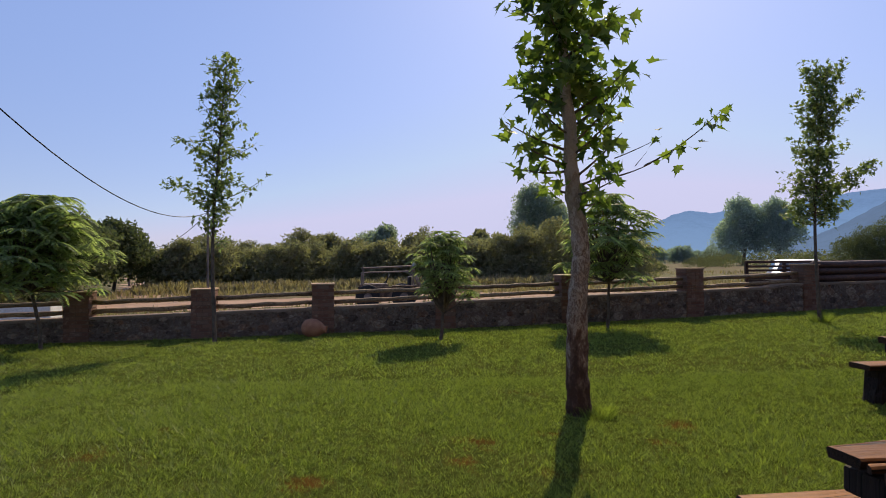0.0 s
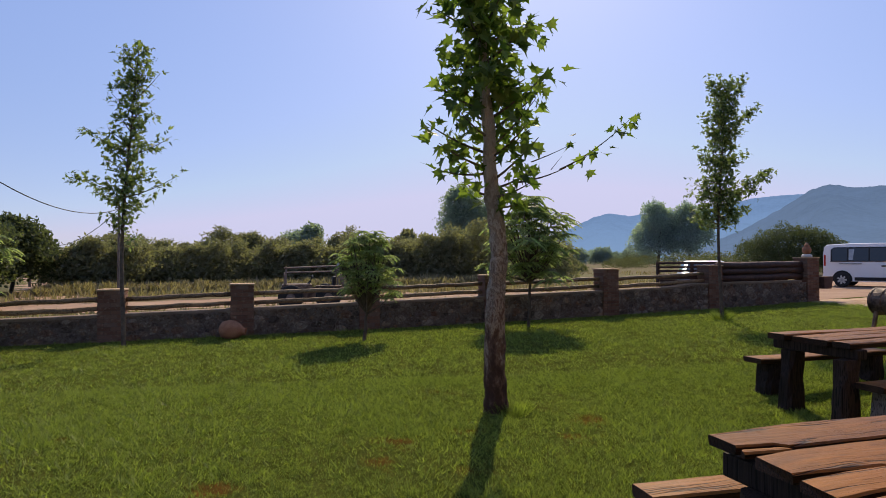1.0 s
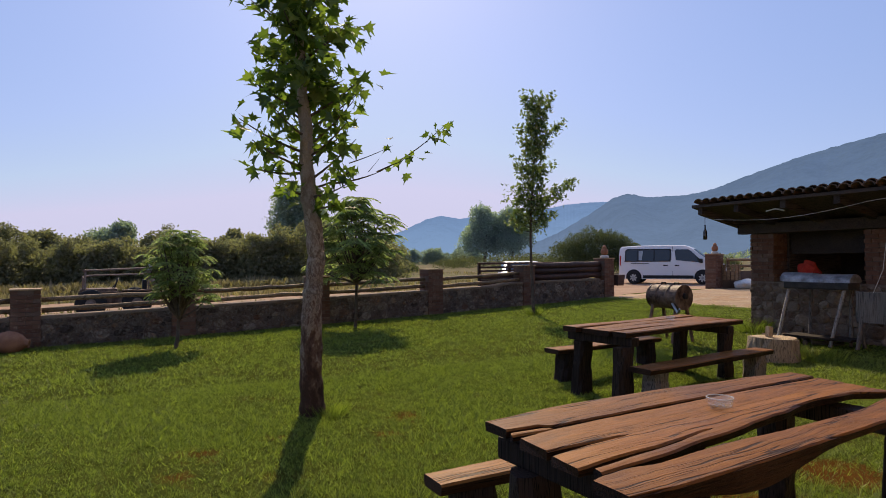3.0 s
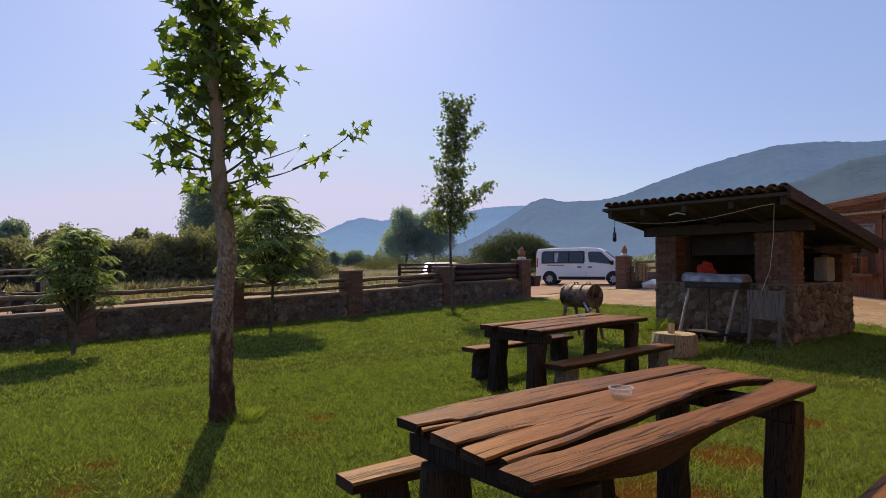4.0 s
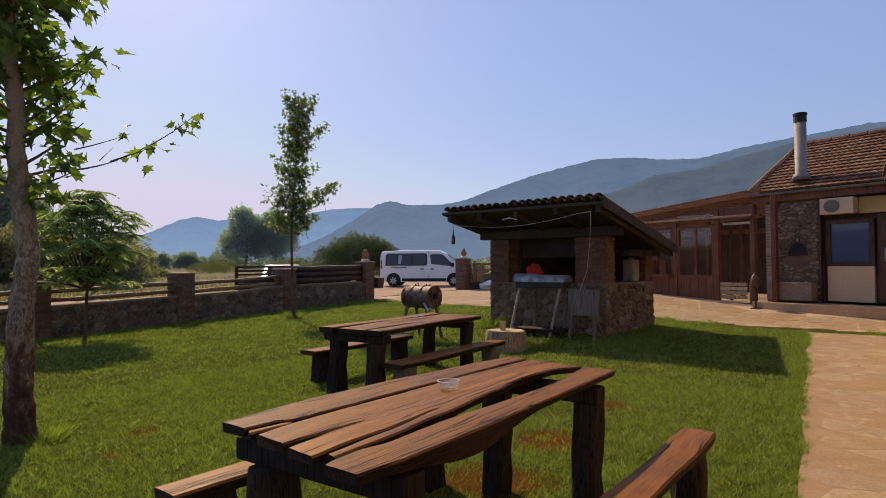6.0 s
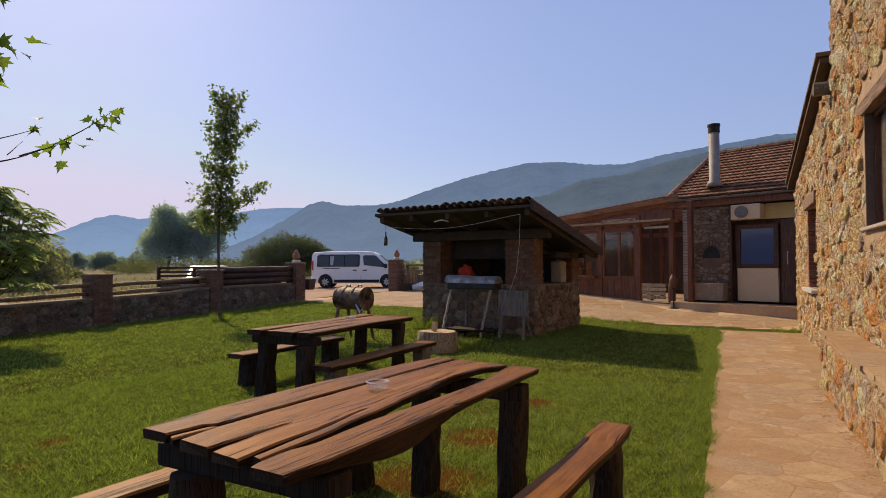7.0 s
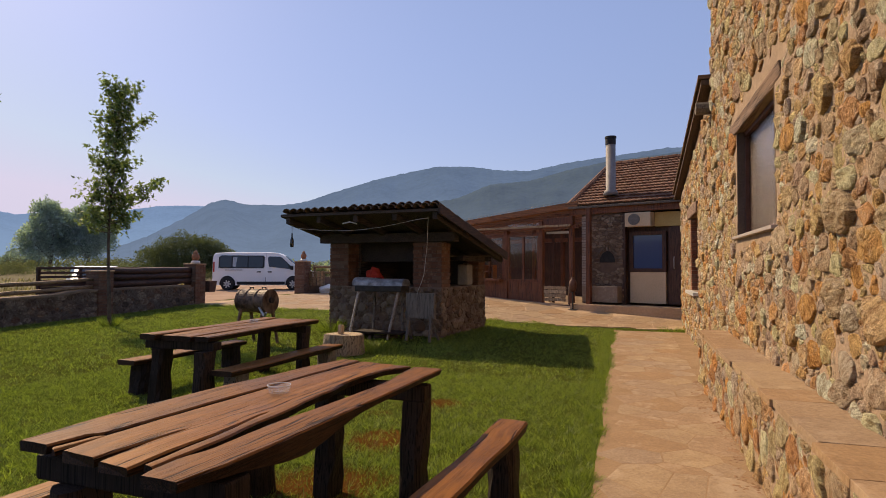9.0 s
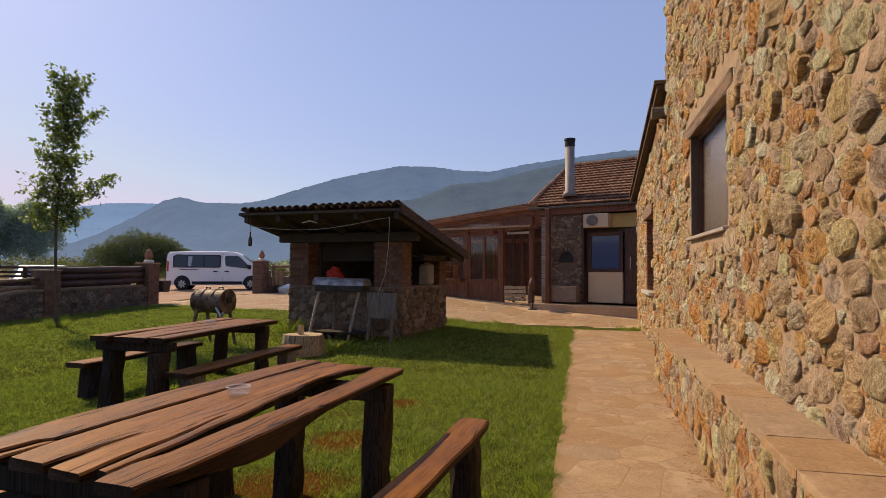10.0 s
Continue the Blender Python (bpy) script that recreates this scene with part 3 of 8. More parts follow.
def path_bed():
    bm = bmesh.new()
    rows = []
    k = 60
    for i in range(k + 1):
        s = PATH_S0 + (PATH_S1 - PATH_S0) * i / k
        a, b = yard(s, path_left(s)), yard(s, -0.46)
        rows.append([bm.verts.new((p.x, p.y, ground_z(p.x, p.y) + z)) for p, z in ((a, -0.06), (a, 0.02), (b, 0.02), (b, -0.06))])
    for q, w in zip(rows, rows[1:]):
        for j in range(3):
            bm.faces.new((q[j], q[j + 1], w[j + 1], w[j]))
    bm.faces.new(rows[0])
    bm.faces.new(rows[-1][::-1])
    return tagged(part("path", bm, M_FLAG_JOINT), "sandstone flag path with mortared joints along the house", "path", kind="structure")


PATH_BED = path_bed()

# ---- stone house with its bench, all in the yard's axes ----
WALL_OFF, FRONT_OFF = 0.42, 0.10     # how far the house wall and the bench front lie behind the path's edge
BW = (-0.72, 1.05, 1.70, 2.80)       # big window: s0, s1, z0, z1
SLIT = (5.15, 6.55, 0.95, 2.32)      # bricked-up window
TALL_S, END_S = 3.15, 8.85           # far corner of the tall part, far end of the low part
BENCH_Z = 0.62


def low_top(s):
    """Top of the low part's wall, falling away from the house."""
    return 3.9 - (s - TALL_S) * 0.158


def house_core():
    th = 0.5
    y1, y0 = -WALL_OFF, -WALL_OFF - th
    bm = bmesh.new()

    def slab(s0, s1, z0, z1, z1b=None):
        prism(bm, [(s0, z0), (s1, z0), (s1, z1 if z1b is None else z1b), (s0, z1)], y0, y1)
    slab(-6.5, BW[0], -0.2, 6.4)
    slab(BW[0], BW[1], -0.2, BW[2])
    slab(BW[0], BW[1], BW[3], 6.4)
    slab(BW[1], TALL_S, -0.2, 6.4)
    slab(TALL_S, SLIT[0], -0.2, low_top(TALL_S), low_top(SLIT[0]))
    slab(SLIT[0], SLIT[1], -0.2, SLIT[2])
    slab(SLIT[0], SLIT[1], SLIT[3], low_top(SLIT[0]), low_top(SLIT[1]))
    slab(SLIT[1], END_S, -0.2, low_top(SLIT[1]), low_top(END_S))
    # the other three sides and the tall part's far gable
    box(bm, -6.5, -6.0, -7, y0, -0.2, 6.4)
    box(bm, -6.0, END_S, -7, -6.5, -0.2, 2.9)
    box(bm, END_S - 0.5, END_S, -6.5, y0, -0.2, 2.9)
    box(bm, TALL_S - 0.5, TALL_S, -6.5, y0, -0.2, 6.4)
    return bm


house = empty("stone_house", YARD, "tall house of warm field stones in sandy mortar with a lower wing", "house", kind="structure")
HOUSE_WALL = part("wall", house_core(), M_MORTAR, house)


def house_roofs():
    bm = bmesh.new()
    box(bm, -6.9, TALL_S + 0.4, -7.3, -WALL_OFF + 0.35, 6.4, 6.55)
    part("roof", bm, M_TILE, house, "tiled roof of the tall part")
    # low wing: a tiled roof falling away along the wall, its edge showing tile ends
    bm = bmesh.new()
    s0, s1 = TALL_S + 0.02, END_S + 0.45
    z0, z1 = low_top(s0) + 0.06, low_top(s1) + 0.06
    prism(bm, [(s0, z0), (s1, z1), (s1, z1 + 0.07), (s0, z0 + 0.07)], -7.0, -0.29)
    low = part("wing_roof", bm, M_BEAM, house, "dark boarded edge of the wing's roof")
    step = 0.33
    one = None
    k = int((s1 - s0) / step)
    for i in range(k):
        s = s0 + i * step
        z = low_top(s) + 0.15
        if one is None:
            bm = bmesh.new()
            prism(bm, [(0, 0.0), (step + 0.05, -step * 0.158 - 0.01), (step + 0.05, -step * 0.158 + 0.03), (0, 0.055)], -6.6, 0.0)
            one = part("tile", bm, M_OLD_TILE, low, m=pose(s, -0.25, z))
        else:
            part("tile", one.data, None, low, m=pose(s, -0.25, z))
    bm = bmesh.new()
    tube(bm, [(TALL_S + 0.10, -0.62, 3.64), (TALL_S + 0.10, -0.22, 3.64)], 0.09, 10, wobble=0.05)
    part("beam_end", bm, M_GREYWOOD, house, "weathered round beam end under the wing's roof")


house_roofs()


def house_windows():
    s0, s1, z0, z1 = BW
    win = tagged(new("window_1"), "brown-framed window with drawn curtain deep in the stone wall", "window", kind="structure")
    win.matrix_world = YARD
    d = -WALL_OFF - 0.07
    fr = 0.045
    bm = boxes((s0, s1, d - 0.07, d, z0, z0 + fr), (s0, s1, d - 0.07, d, z1 - fr, z1), (s0, s0 + fr, d - 0.07, d, z0 + fr, z1 - fr), (s1 - fr, s1, d - 0.07, d, z0 + fr, z1 - fr))
    part("window_frame", bm, mottled("frame_paint", (0.10, 0.040, 0.026), (0.16, 0.066, 0.042), 6, 0.5, 60, 0.1), win, "reddish-brown window frame")
    # curtain with soft folds behind the glass
    bm = bmesh.new()
    k = 60
    cols = []
    for i in range(k + 1):
        x = s0 + (s1 - s0) * i / k
        y = d - 0.062 + 0.007 * math.sin(i * 1.15) + 0.005 * math.sin(i * 0.37)
        cols.append([bm.verts.new((x, y, z)) for z in (z0, z1)])
    for a, b in zip(cols, cols[1:]):
        bm.faces.new((a[0], b[0], b[1], a[1]))
    part("curtain", bm, mottled("curtain_cloth", (0.125, 0.100, 0.084), (0.155, 0.126, 0.107), 2, 0.9, 160, 0.1), win, "pinkish-brown curtain", smooth_shade=True)
    pane = part("pane", boxes((s0 + fr, s1 - fr, d - 0.04, d - 0.032, z0 + fr, z1 - fr), bevel=0), M_DUSTY, win)
    pane.visible_shadow = False
    bm = bmesh.new()
    box(bm, s0 - 0.06, s1 + 0.06, d - 0.02, -WALL_OFF + 0.05, z0 - 0.028, z0 + 0.003, bevel=0.006)
    part("window_sill", bm, mottled("sill_marble", (0.36, 0.30, 0.26), (0.46, 0.39, 0.34), 5, 0.6, 50, 0.1), win, "pale marble sill")
    bm = bmesh.new()
    box(bm, s0 - 0.25, s1 + 0.32, -WALL_OFF - 0.3, -WALL_OFF + 0.012, z1 + 0.003, z1 + 0.125, bevel=0.022, jitter=0.022)
    part("lintel", bm, M_LINTEL, win, "rough weathered timber lintel")
    part("lining", boxes((s1 - 0.012, s1 + 0.02, d, -WALL_OFF + 0.004, z0 + 0.006, z1), (s0 - 0.02, s0 + 0.012, d, -WALL_OFF + 0.004, z0 + 0.006, z1), bevel=0.004), M_DARK_MORTAR, win, "rough mortared reveal")
    # narrow window behind a slatted shutter, its far jamb lined with bricks
    s0, s1, z0, z1 = SLIT
    win = tagged(new("window_2"), "narrow window with dark slatted shutter under a timber lintel", "window", kind="structure")
    win.matrix_world = YARD
    part("backing", boxes((s0, s1, -WALL_OFF - 0.4, -WALL_OFF - 0.20, z0, z1), bevel=0), M_DARK_MORTAR, win)
    bm = bmesh.new()
    box(bm, s0 - 0.2, s1 + 0.2, -WALL_OFF - 0.3, -WALL_OFF + 0.05, z1 + 0.003, z1 + 0.20, bevel=0.02, jitter=0.012)
    part("lintel", bm, M_LINTEL, win, "brown timber lintel")
    bm = bmesh.new()
    box(bm, s0 - 0.1, s1 + 0.1, -WALL_OFF - 0.2, -WALL_OFF + 0.10, z0 - 0.06, z0 - 0.003, bevel=0.008)
    part("window_sill", bm, M_PLASTIC, win, "pale stone sill")
    sh = part("shutter", boxes((s0 + 0.02, s0 + 0.09, -WALL_OFF - 0.16, -WALL_OFF - 0.10, z0, z1), (s1 - 0.24, s1 - 0.17, -WALL_OFF - 0.16, -WALL_OFF - 0.10, z0, z1), bevel=0.004), M_DOOR_WOOD, win, "dark brown shutter frame")
    k, one = 17, None
    for r in range(k):
        z = z0 + 0.04 + (z1 - z0 - 0.06) * r / k
        if one is None:
            bm = bmesh.new()
            box(bm, s0 + 0.09, s1 - 0.24, -0.035, 0.035, -0.012, 0.012, bevel=0.003)
            one = part("slat", bm, M_PAVILION, sh, m=pose(0, -WALL_OFF - 0.13, z, 32, 0, 0))
        else:
            part("slat", one.data, None, sh, m=pose(0, -WALL_OFF - 0.13, z, 32, 0, 0))
    one = None
    for r in range(int((z1 - z0) / 0.075)):
        mt = pose(s1 - 0.08 + random.uniform(-0.02, 0.01), -WALL_OFF - 0.085, z0 + 0.038 + r * 0.075)
        if one is None:
            bm = bmesh.new()
            box(bm, -0.09, 0.075, -0.09, 0.09, -0.031, 0.031, bevel=0.006)
            one = part("brick", bm, M_RED_BRICK, win, m=mt)
        else:
            part("brick", one.data, None, win, m=mt)


house_windows()

# stone bench along the foot of the house
bench_wall = empty("stone_bench", YARD, "long stone bench with flat slab seat built along the house wall", "stone bench", kind="structure")
bm = bmesh.new()
box(bm, -6.4, 1.9, -WALL_OFF - 0.02, -FRONT_OFF - 0.018, -0.2, BENCH_Z - 0.006)
BENCH_CORE = part("core", bm, M_MORTAR, bench_wall)
x, k = -6.4, 0
while x < 1.9:
    w = min(random.uniform(0.32, 0.95), 1.9 - x + 0.05)
    bm = bmesh.new()
    box(bm, x + 0.001, x + w - 0.001, -WALL_OFF - 0.01, -FRONT_OFF + random.uniform(-0.012, 0.016), BENCH_Z - 0.04, BENCH_Z + random.uniform(-0.002, 0.002), bevel=0.003, jitter=0.002)
    part("slab", bm, M_FLAG, bench_wall)
    x += w
bm = bmesh.new()
for i in range(3000):
    s = random.uniform(-6, 1.9)
    s += 0.12 * math.sin(s * 9.0) + 0.05 * math.sin(s * 31.0)
    r = 0.004 + 0.013 * random.random() ** 2
    p = (s, -FRONT_OFF + 0.01 + random.random() ** 1.5 * (0.11 + 0.05 * math.sin(s * 2.3)), 0.012 + r * 0.3)
    bmesh.ops.create_icosphere(bm, subdivisions=1, radius=r, matrix=Matrix.Translation(p) @ Matrix.Diagonal((random.uniform(0.7, 1.4), random.uniform(0.7, 1.3), 0.6, 1)))
tagged(part("rubble", bm, M_RUBBLE, m=YARD), "crumbled mortar and small stones at the bench's foot", "rubble", kind="stuff")


# ---- restaurant building with terrace ----
FLOOR_Z, FACE_S = 0.42, 11.0
terrace = empty("restaurant", FRONT @ pose(0, 2.1, 0.061) @ Matrix.Diagonal((1, 1.07, 0.955, 1)) @ pose(0, -2.1, 0), "low restaurant with tiled roof, oven wall and glazed wooden terrace", "restaurant", kind="structure")


def restaurant():
    z0 = FLOOR_Z
    bm = bmesh.new()
    box(bm, 10.45, 11.2, -1.6, 2.05, 0.0, z0 - 0.06, bevel=0.01)
    part("step", bm, M_PAVING, terrace, "low paved terrace step")
    bm = bmesh.new()
    # back mass of the building, behind the facade
    box(bm, 11.6, 15.1, -2.4, 2.0, -0.2, 3.1)
    part("back_wall", bm, M_DARK_MORTAR, terrace)
    # oven wall of grey brickwork
    bm = bmesh.new()
    box(bm, 11.0, 11.58, 0.82, 1.98, -0.1, 2.9)
    ow = part("oven_wall", bm, M_DARK_MORTAR, terrace, "dark stone oven wall with an arched niche")
    # facade panel: cream lower part, window, door
    part("panel", boxes((11.12, 11.2, -0.14, 0.74, z0, 1.26)), M_CREAM, terrace, "cream panel under the window")
    part("facade_board", boxes((11.2, 11.3, -0.75, 0.82, z0, 2.9), bevel=0), M_DOOR_WOOD, terrace)
    wf = part("window", boxes((11.1, 11.2, -0.16, -0.06, 1.27, 2.36), (11.1, 11.2, 0.66, 0.76, 1.27, 2.36), (11.1, 11.2, -0.06, 0.66, 1.27, 1.36), (11.1, 11.2, -0.06, 0.66, 2.26, 2.36)), M_DOOR_WOOD, terrace, "dark-framed window, its pane coloured blue for the reflected sky")
    part("pane", boxes((11.14, 11.15, -0.06, 0.66, 1.36, 2.26), bevel=0), M_PAINTED_SKY_PANE, wf)
    dr = part("door", boxes((11.1, 11.18, -0.74, -0.22, z0, 2.46)), M_DOOR_WOOD, terrace, "dark wooden door")
    bm = bmesh.new()
    tube(bm, [(11.06, -0.36, 1.35), (11.04, -0.36, 1.40), (11.04, -0.36, 1.62), (11.06, -0.36, 1.67)], 0.012, 6)
    part("door_handle", bm, M_STEEL, dr, "steel pull handle")
    part("header", boxes((11.08, 11.18, -0.75, 0.10, 2.48, 2.86)), M_YELLOW, terrace, "yellow panel over the door")
    part("beam", boxes((10.92, 11.05, -2.4, 2.2, 2.90, 3.10), bevel=0.01), M_PAVILION, terrace, "dark red-brown eaves beam")
    part("post", boxes((10.56, 10.68, 1.55, 1.66, 0.25, 3.05), bevel=0.01), M_PAVILION, terrace, "dark timber post at the terrace corner")
    for n in (0.80,):
        part("post", boxes((10.98, 11.1, n, n + 0.08, z0, 2.9), bevel=0.006), M_DOOR_WOOD, terrace)
    # air conditioner
    ac = part("air_conditioner", boxes((10.80, 11.08, 0.10, 0.74, 2.48, 2.86), bevel=0.02), M_CREAM, terrace, "beige air-conditioner box")
    bm = bmesh.new()
    lathe(bm, [(0.15, 0), (0.15, 0.012), (0.13, 0.014)], 24, pose(10.795, 0.50, 2.67, 0, -90, 0))
    part("fan_grille", bm, M_GRILLE, ac, "round grey fan grille")
    # tiled hipped roof
    e_s, e_z, r_s, r_z = 10.88, 3.15, 12.9, 4.60
    bm = bmesh.new()
    v = [bm.verts.new(p) for p in ((e_s, 2.3, e_z), (e_s, -2.5, e_z), (r_s, -2.5, r_z), (r_s, 2.02, r_z), (15.2, 2.3, e_z), (15.2, -2.5, e_z))]
    bm.faces.new((v[0], v[3], v[2], v[1]))
    bm.faces.new((v[0], v[4], v[3]))
    bm.faces.new((v[4], v[5], v[2], v[3]))
    bm.faces.new((v[0], v[1], v[5], v[4]))
    roof = part("roof", bm, M_OLD_TILE, terrace, "red-brown tiled hip roof")
    rows, cols = 15, 46
    one, count = None, 0
    tn = 0.135
    rest = bmesh.new()
    for r in range(rows):
        f = r / rows
        s, z = e_s + (r_s - e_s) * f, e_z + (r_z - e_z) * f
        for c in range(cols):
            n = 2.27 - f * 0.28 - tn * (c + 0.5)
            if n < -2.4:
                break
            mt = Matrix.Translation((s, n, z + 0.012)) @ Euler((0, -math.atan2(r_z - e_z, r_s - e_s), 0)).to_matrix().to_4x4()
            if one is None:
                bm = bmesh.new()
                prof = [(-tn / 2, 0.0), (-tn / 4, 0.010), (0.0, 0.014), (tn / 4, 0.007), (tn / 2, -0.004)]
                L = 0.19
                a = [bm.verts.new((0, y, q + 0.042)) for y, q in prof]
                b = [bm.verts.new((L, y, q)) for y, q in prof]
                d = [bm.verts.new((0, y, q)) for y, q in prof]
                for i in range(4):
                    bm.faces.new((a[i], a[i + 1], b[i + 1], b[i]))
                    bm.faces.new((d[i], d[i + 1], a[i + 1], a[i]))
                one = part("tile", bm, M_TILE, roof, m=mt)
            elif count < 300:
                part("tile", one.data, None, roof, m=mt)
            else:
                k = len(rest.verts)
                rest.from_mesh(one.data)
                rest.verts.ensure_lookup_table()
                bmesh.ops.transform(rest, matrix=mt, verts=rest.verts[k:])
            count += 1
    tagged(part("tiles_rest", rest, M_TILE, roof), kind="stuff")
    # ridge and hip caps
    bm = bmesh.new()
    for i in range(11):
        f0 = i * 0.38
        tube(bm, [(r_s, 2.05 - f0, r_z + 0.02), (r_s, 2.05 - f0 - 0.36, r_z + 0.045)], [0.09, 0.075], 8)
    for i in range(8):
        a = Vector((e_s, 2.3, e_z + 0.03)).lerp(Vector((r_s, 2.02, r_z + 0.03)), i / 8)
        b = Vector((e_s, 2.3, e_z + 0.05)).lerp(Vector((r_s, 2.02, r_z + 0.05)), (i + 0.95) / 8)
        tube(bm, [a, b], [0.09, 0.075], 8)
    part("ridge_caps", bm, M_TILE, roof, "rounded ridge and hip tiles")
    part("gutter", boxes((10.82, 10.90, -2.5, 2.3, 3.07, 3.13), bevel=0.01), M_GREYWOOD, terrace)
    # flue
    flue = part("chimney", lathe(bmesh.new(), [(0.20, 0), (0.16, 0.12), (0.122, 0.16), (0.122, 1.48)], 16, pose(11.15, 1.25, 3.42)), M_FLUE, terrace, "grey-white round flue", smooth_shade=True)
    part("cap", lathe(bmesh.new(), [(0.132, 0), (0.132, 0.16), (0.145, 0.17), (0.145, 0.23), (0.11, 0.24)], 16, pose(11.15, 1.25, 4.86)), M_BLACK, flue, "black cap")
    # arched niche with fanned bricks
    bm = bmesh.new()
    arc = [(1.06 + 0.22 + 0.21 * math.cos(a), 1.52 + 0.32 * math.sin(a)) for a in np.linspace(0, math.pi, 12)]
    a = [bm.verts.new((10.99, n, z)) for n, z in arc]
    bm.faces.new(a)
    part("niche", bm, M_BLACK, ow, "black arched oven mouth")
    for i in range(13):
        w = math.pi * i / 12
        mt = Matrix.Translation((10.98, 1.28 + 0.29 * math.cos(w), 1.52 + 0.40 * math.sin(w))) @ pose(0, 0, 0, 90 - math.degrees(w) + 180, 0, 0)
        bm = bmesh.new()
        box(bm, -0.02, 0.02, -0.018, 0.018, -0.07, 0.07, bevel=0.004)
        part("brick", bm, M_WALL_STONE, ow, m=mt)
    # bench in front of the oven wall
    part("ledge", boxes((10.72, 11.0, 0.9, 1.85, z0, 0.86)), M_HUT_STONE, terrace, "dark ledge under the oven")
    return ow


# the sky's reflection is put into the pane as a blue base colour
M_PAINTED_SKY_PANE = Nodes("painted_sky_pane", 0.08, spec=0.6).done((0.055, 0.09, 0.19))
OVEN_WALL = restaurant()


def glazed_terrace():
    z0 = FLOOR_Z - 0.04
    pav = empty("glazed_terrace", FRONT @ pose(0, 2.1, -0.075) @ Matrix.Diagonal((1, 1.2, 1.055, 1)) @ pose(0, -2.1, 0), "glazed terrace in orange-brown wood with a low boarded wall", "terrace", kind="structure")

    def top(n):
        return 3.10 - (n - 2.2) * 0.10
    # boarded low wall left of the opening, boards with gaps
    k = 0
    n = 3.17
    while n < 8.6:
        part("board", boxes((11.02, 11.06, n, n + 0.196, z0, 0.97), bevel=0.004), M_PAVILION, pav)
        n += 0.2
        k += 1
    for n in (2.28, 3.10, 4.15, 5.2, 6.25, 7.3, 8.4):
        part("post", boxes((10.98, 11.10, n - 0.05, n + 0.05, z0, top(n) - 0.35), bevel=0.006), M_PAVILION, pav)
    for n0, n1 in ((3.15, 4.10), (4.20, 5.15), (5.25, 6.2), (6.3, 7.25), (7.35, 8.35)):
        fr = part("window_frame", boxes((11.0, 11.07, n0, n1, 0.97, 1.04), (11.0, 11.07, n0, n1, 2.24, 2.32), (11.0, 11.07, n0, n0 + 0.06, 1.04, 2.24), (11.0, 11.07, n1 - 0.06, n1, 1.04, 2.24), (11.0, 11.07, (n0 + n1) / 2 - 0.03, (n0 + n1) / 2 + 0.03, 1.04, 2.24), bevel=0.004), M_PAVILION, pav)
        p = part("pane", boxes((11.03, 11.036, n0 + 0.06, n1 - 0.06, 1.04, 2.24), bevel=0), M_GLASS, fr)
        p.visible_shadow = False
        p = part("transom_pane", boxes((11.03, 11.036, n0 + 0.002, n1 - 0.002, 2.51, top(n1) - 0.30), bevel=0), M_GLASS, fr)
        p.visible_shadow = False
    # fascia, a long board rising towards the main roof, and the roof itself
    bm = bmesh.new()
    across = Matrix(((0, 1, 0, 10.86), (1, 0, 0, 0), (0, 0, 1, 0), (0, 0, 0, 1)))
    prism(bm, [(2.05, top(2.05) - 0.16), (8.9, top(8.9) - 0.12), (8.9, top(8.9)), (2.05, top(2.05))], 0.0, 0.05, across)
    part("fascia", bm, M_FASCIA, pav, "orange-brown fascia board")
    for k in range(10):            # added brown strips stand in for the clear roof's sunlit underside
        bm = bmesh.new()
        prism(bm, [(2.07, top(2.07) - 0.20), (8.88, top(8.88) - 0.16), (8.88, top(8.88) - 0.004), (2.07, top(2.07) - 0.004)], 0.2 + k * 0.44, 0.24 + k * 0.44, across)
        part("purlin", bm, M_FASCIA, pav)
    bm = bmesh.new()
    prism(bm, [(1.98, top(1.98) + 0.0), (9.0, top(9.0)), (9.0, top(9.0) + 0.05), (1.98, top(1.98) + 0.05)], 0.0, 4.7, Matrix(((0, 1, 0, 10.80), (1, 0, 0, 0), (0, 0, 1, 0), (0, 0, 0, 1))))
    part("roof", bm, M_SHEET, pav, "low sloping translucent roof sheet with a pale edge")
    part("rail", boxes((10.98, 11.08, 2.1, 8.6, 2.42, 2.50), bevel=0.005), M_PAVILION, pav)
    part("floor", boxes((10.9, 15.4, 2.02, 8.8, 0.0, z0), bevel=0), M_DARK_MORTAR, pav)
    part("back_wall", boxes((15.2, 15.4, 2.02, 8.8, z0, 3.0), bevel=0), M_DOOR_WOOD, pav)
    part("end_wall", boxes((11.1, 15.2, 8.6, 8.8, z0, 0.97), bevel=0), M_FASCIA, pav)
    # slatted bench by the opening
    b = empty("slatted_bench", FRONT @ pose(10.85, widened(2.7), z0), "pale slatted wooden bench inside the terrace opening", "bench")
    for i in range(4):
        part("slat", boxes((0.10, 0.13, -0.36, 0.36, 0.04 + i * 0.11, 0.13 + i * 0.11), bevel=0.004), M_RAWWOOD, b)
    for y in (-0.32, 0.32):
        part("leg", boxes((0.335, 0.40, y - 0.03, y + 0.03, 0, 0.46), bevel=0.004), M_RAWWOOD, b)
    # sliding doors with white rails
    part("door_rail", boxes((11.2, 11.25, 2.33, 3.05, 2.30, 2.36), bevel=0.003), M_PLASTIC, pav, "white curtain rail")
    part("head_board", boxes((11.02, 11.05, 2.335, 3.045, 2.505, 2.72), bevel=0.003), M_PAVILION, pav)
    for n in (2.5, 2.95):
        part("door_stile", boxes((11.35, 11.40, n - 0.03, n + 0.03, z0, 2.3), bevel=0.003), M_DOOR_WOOD, pav)
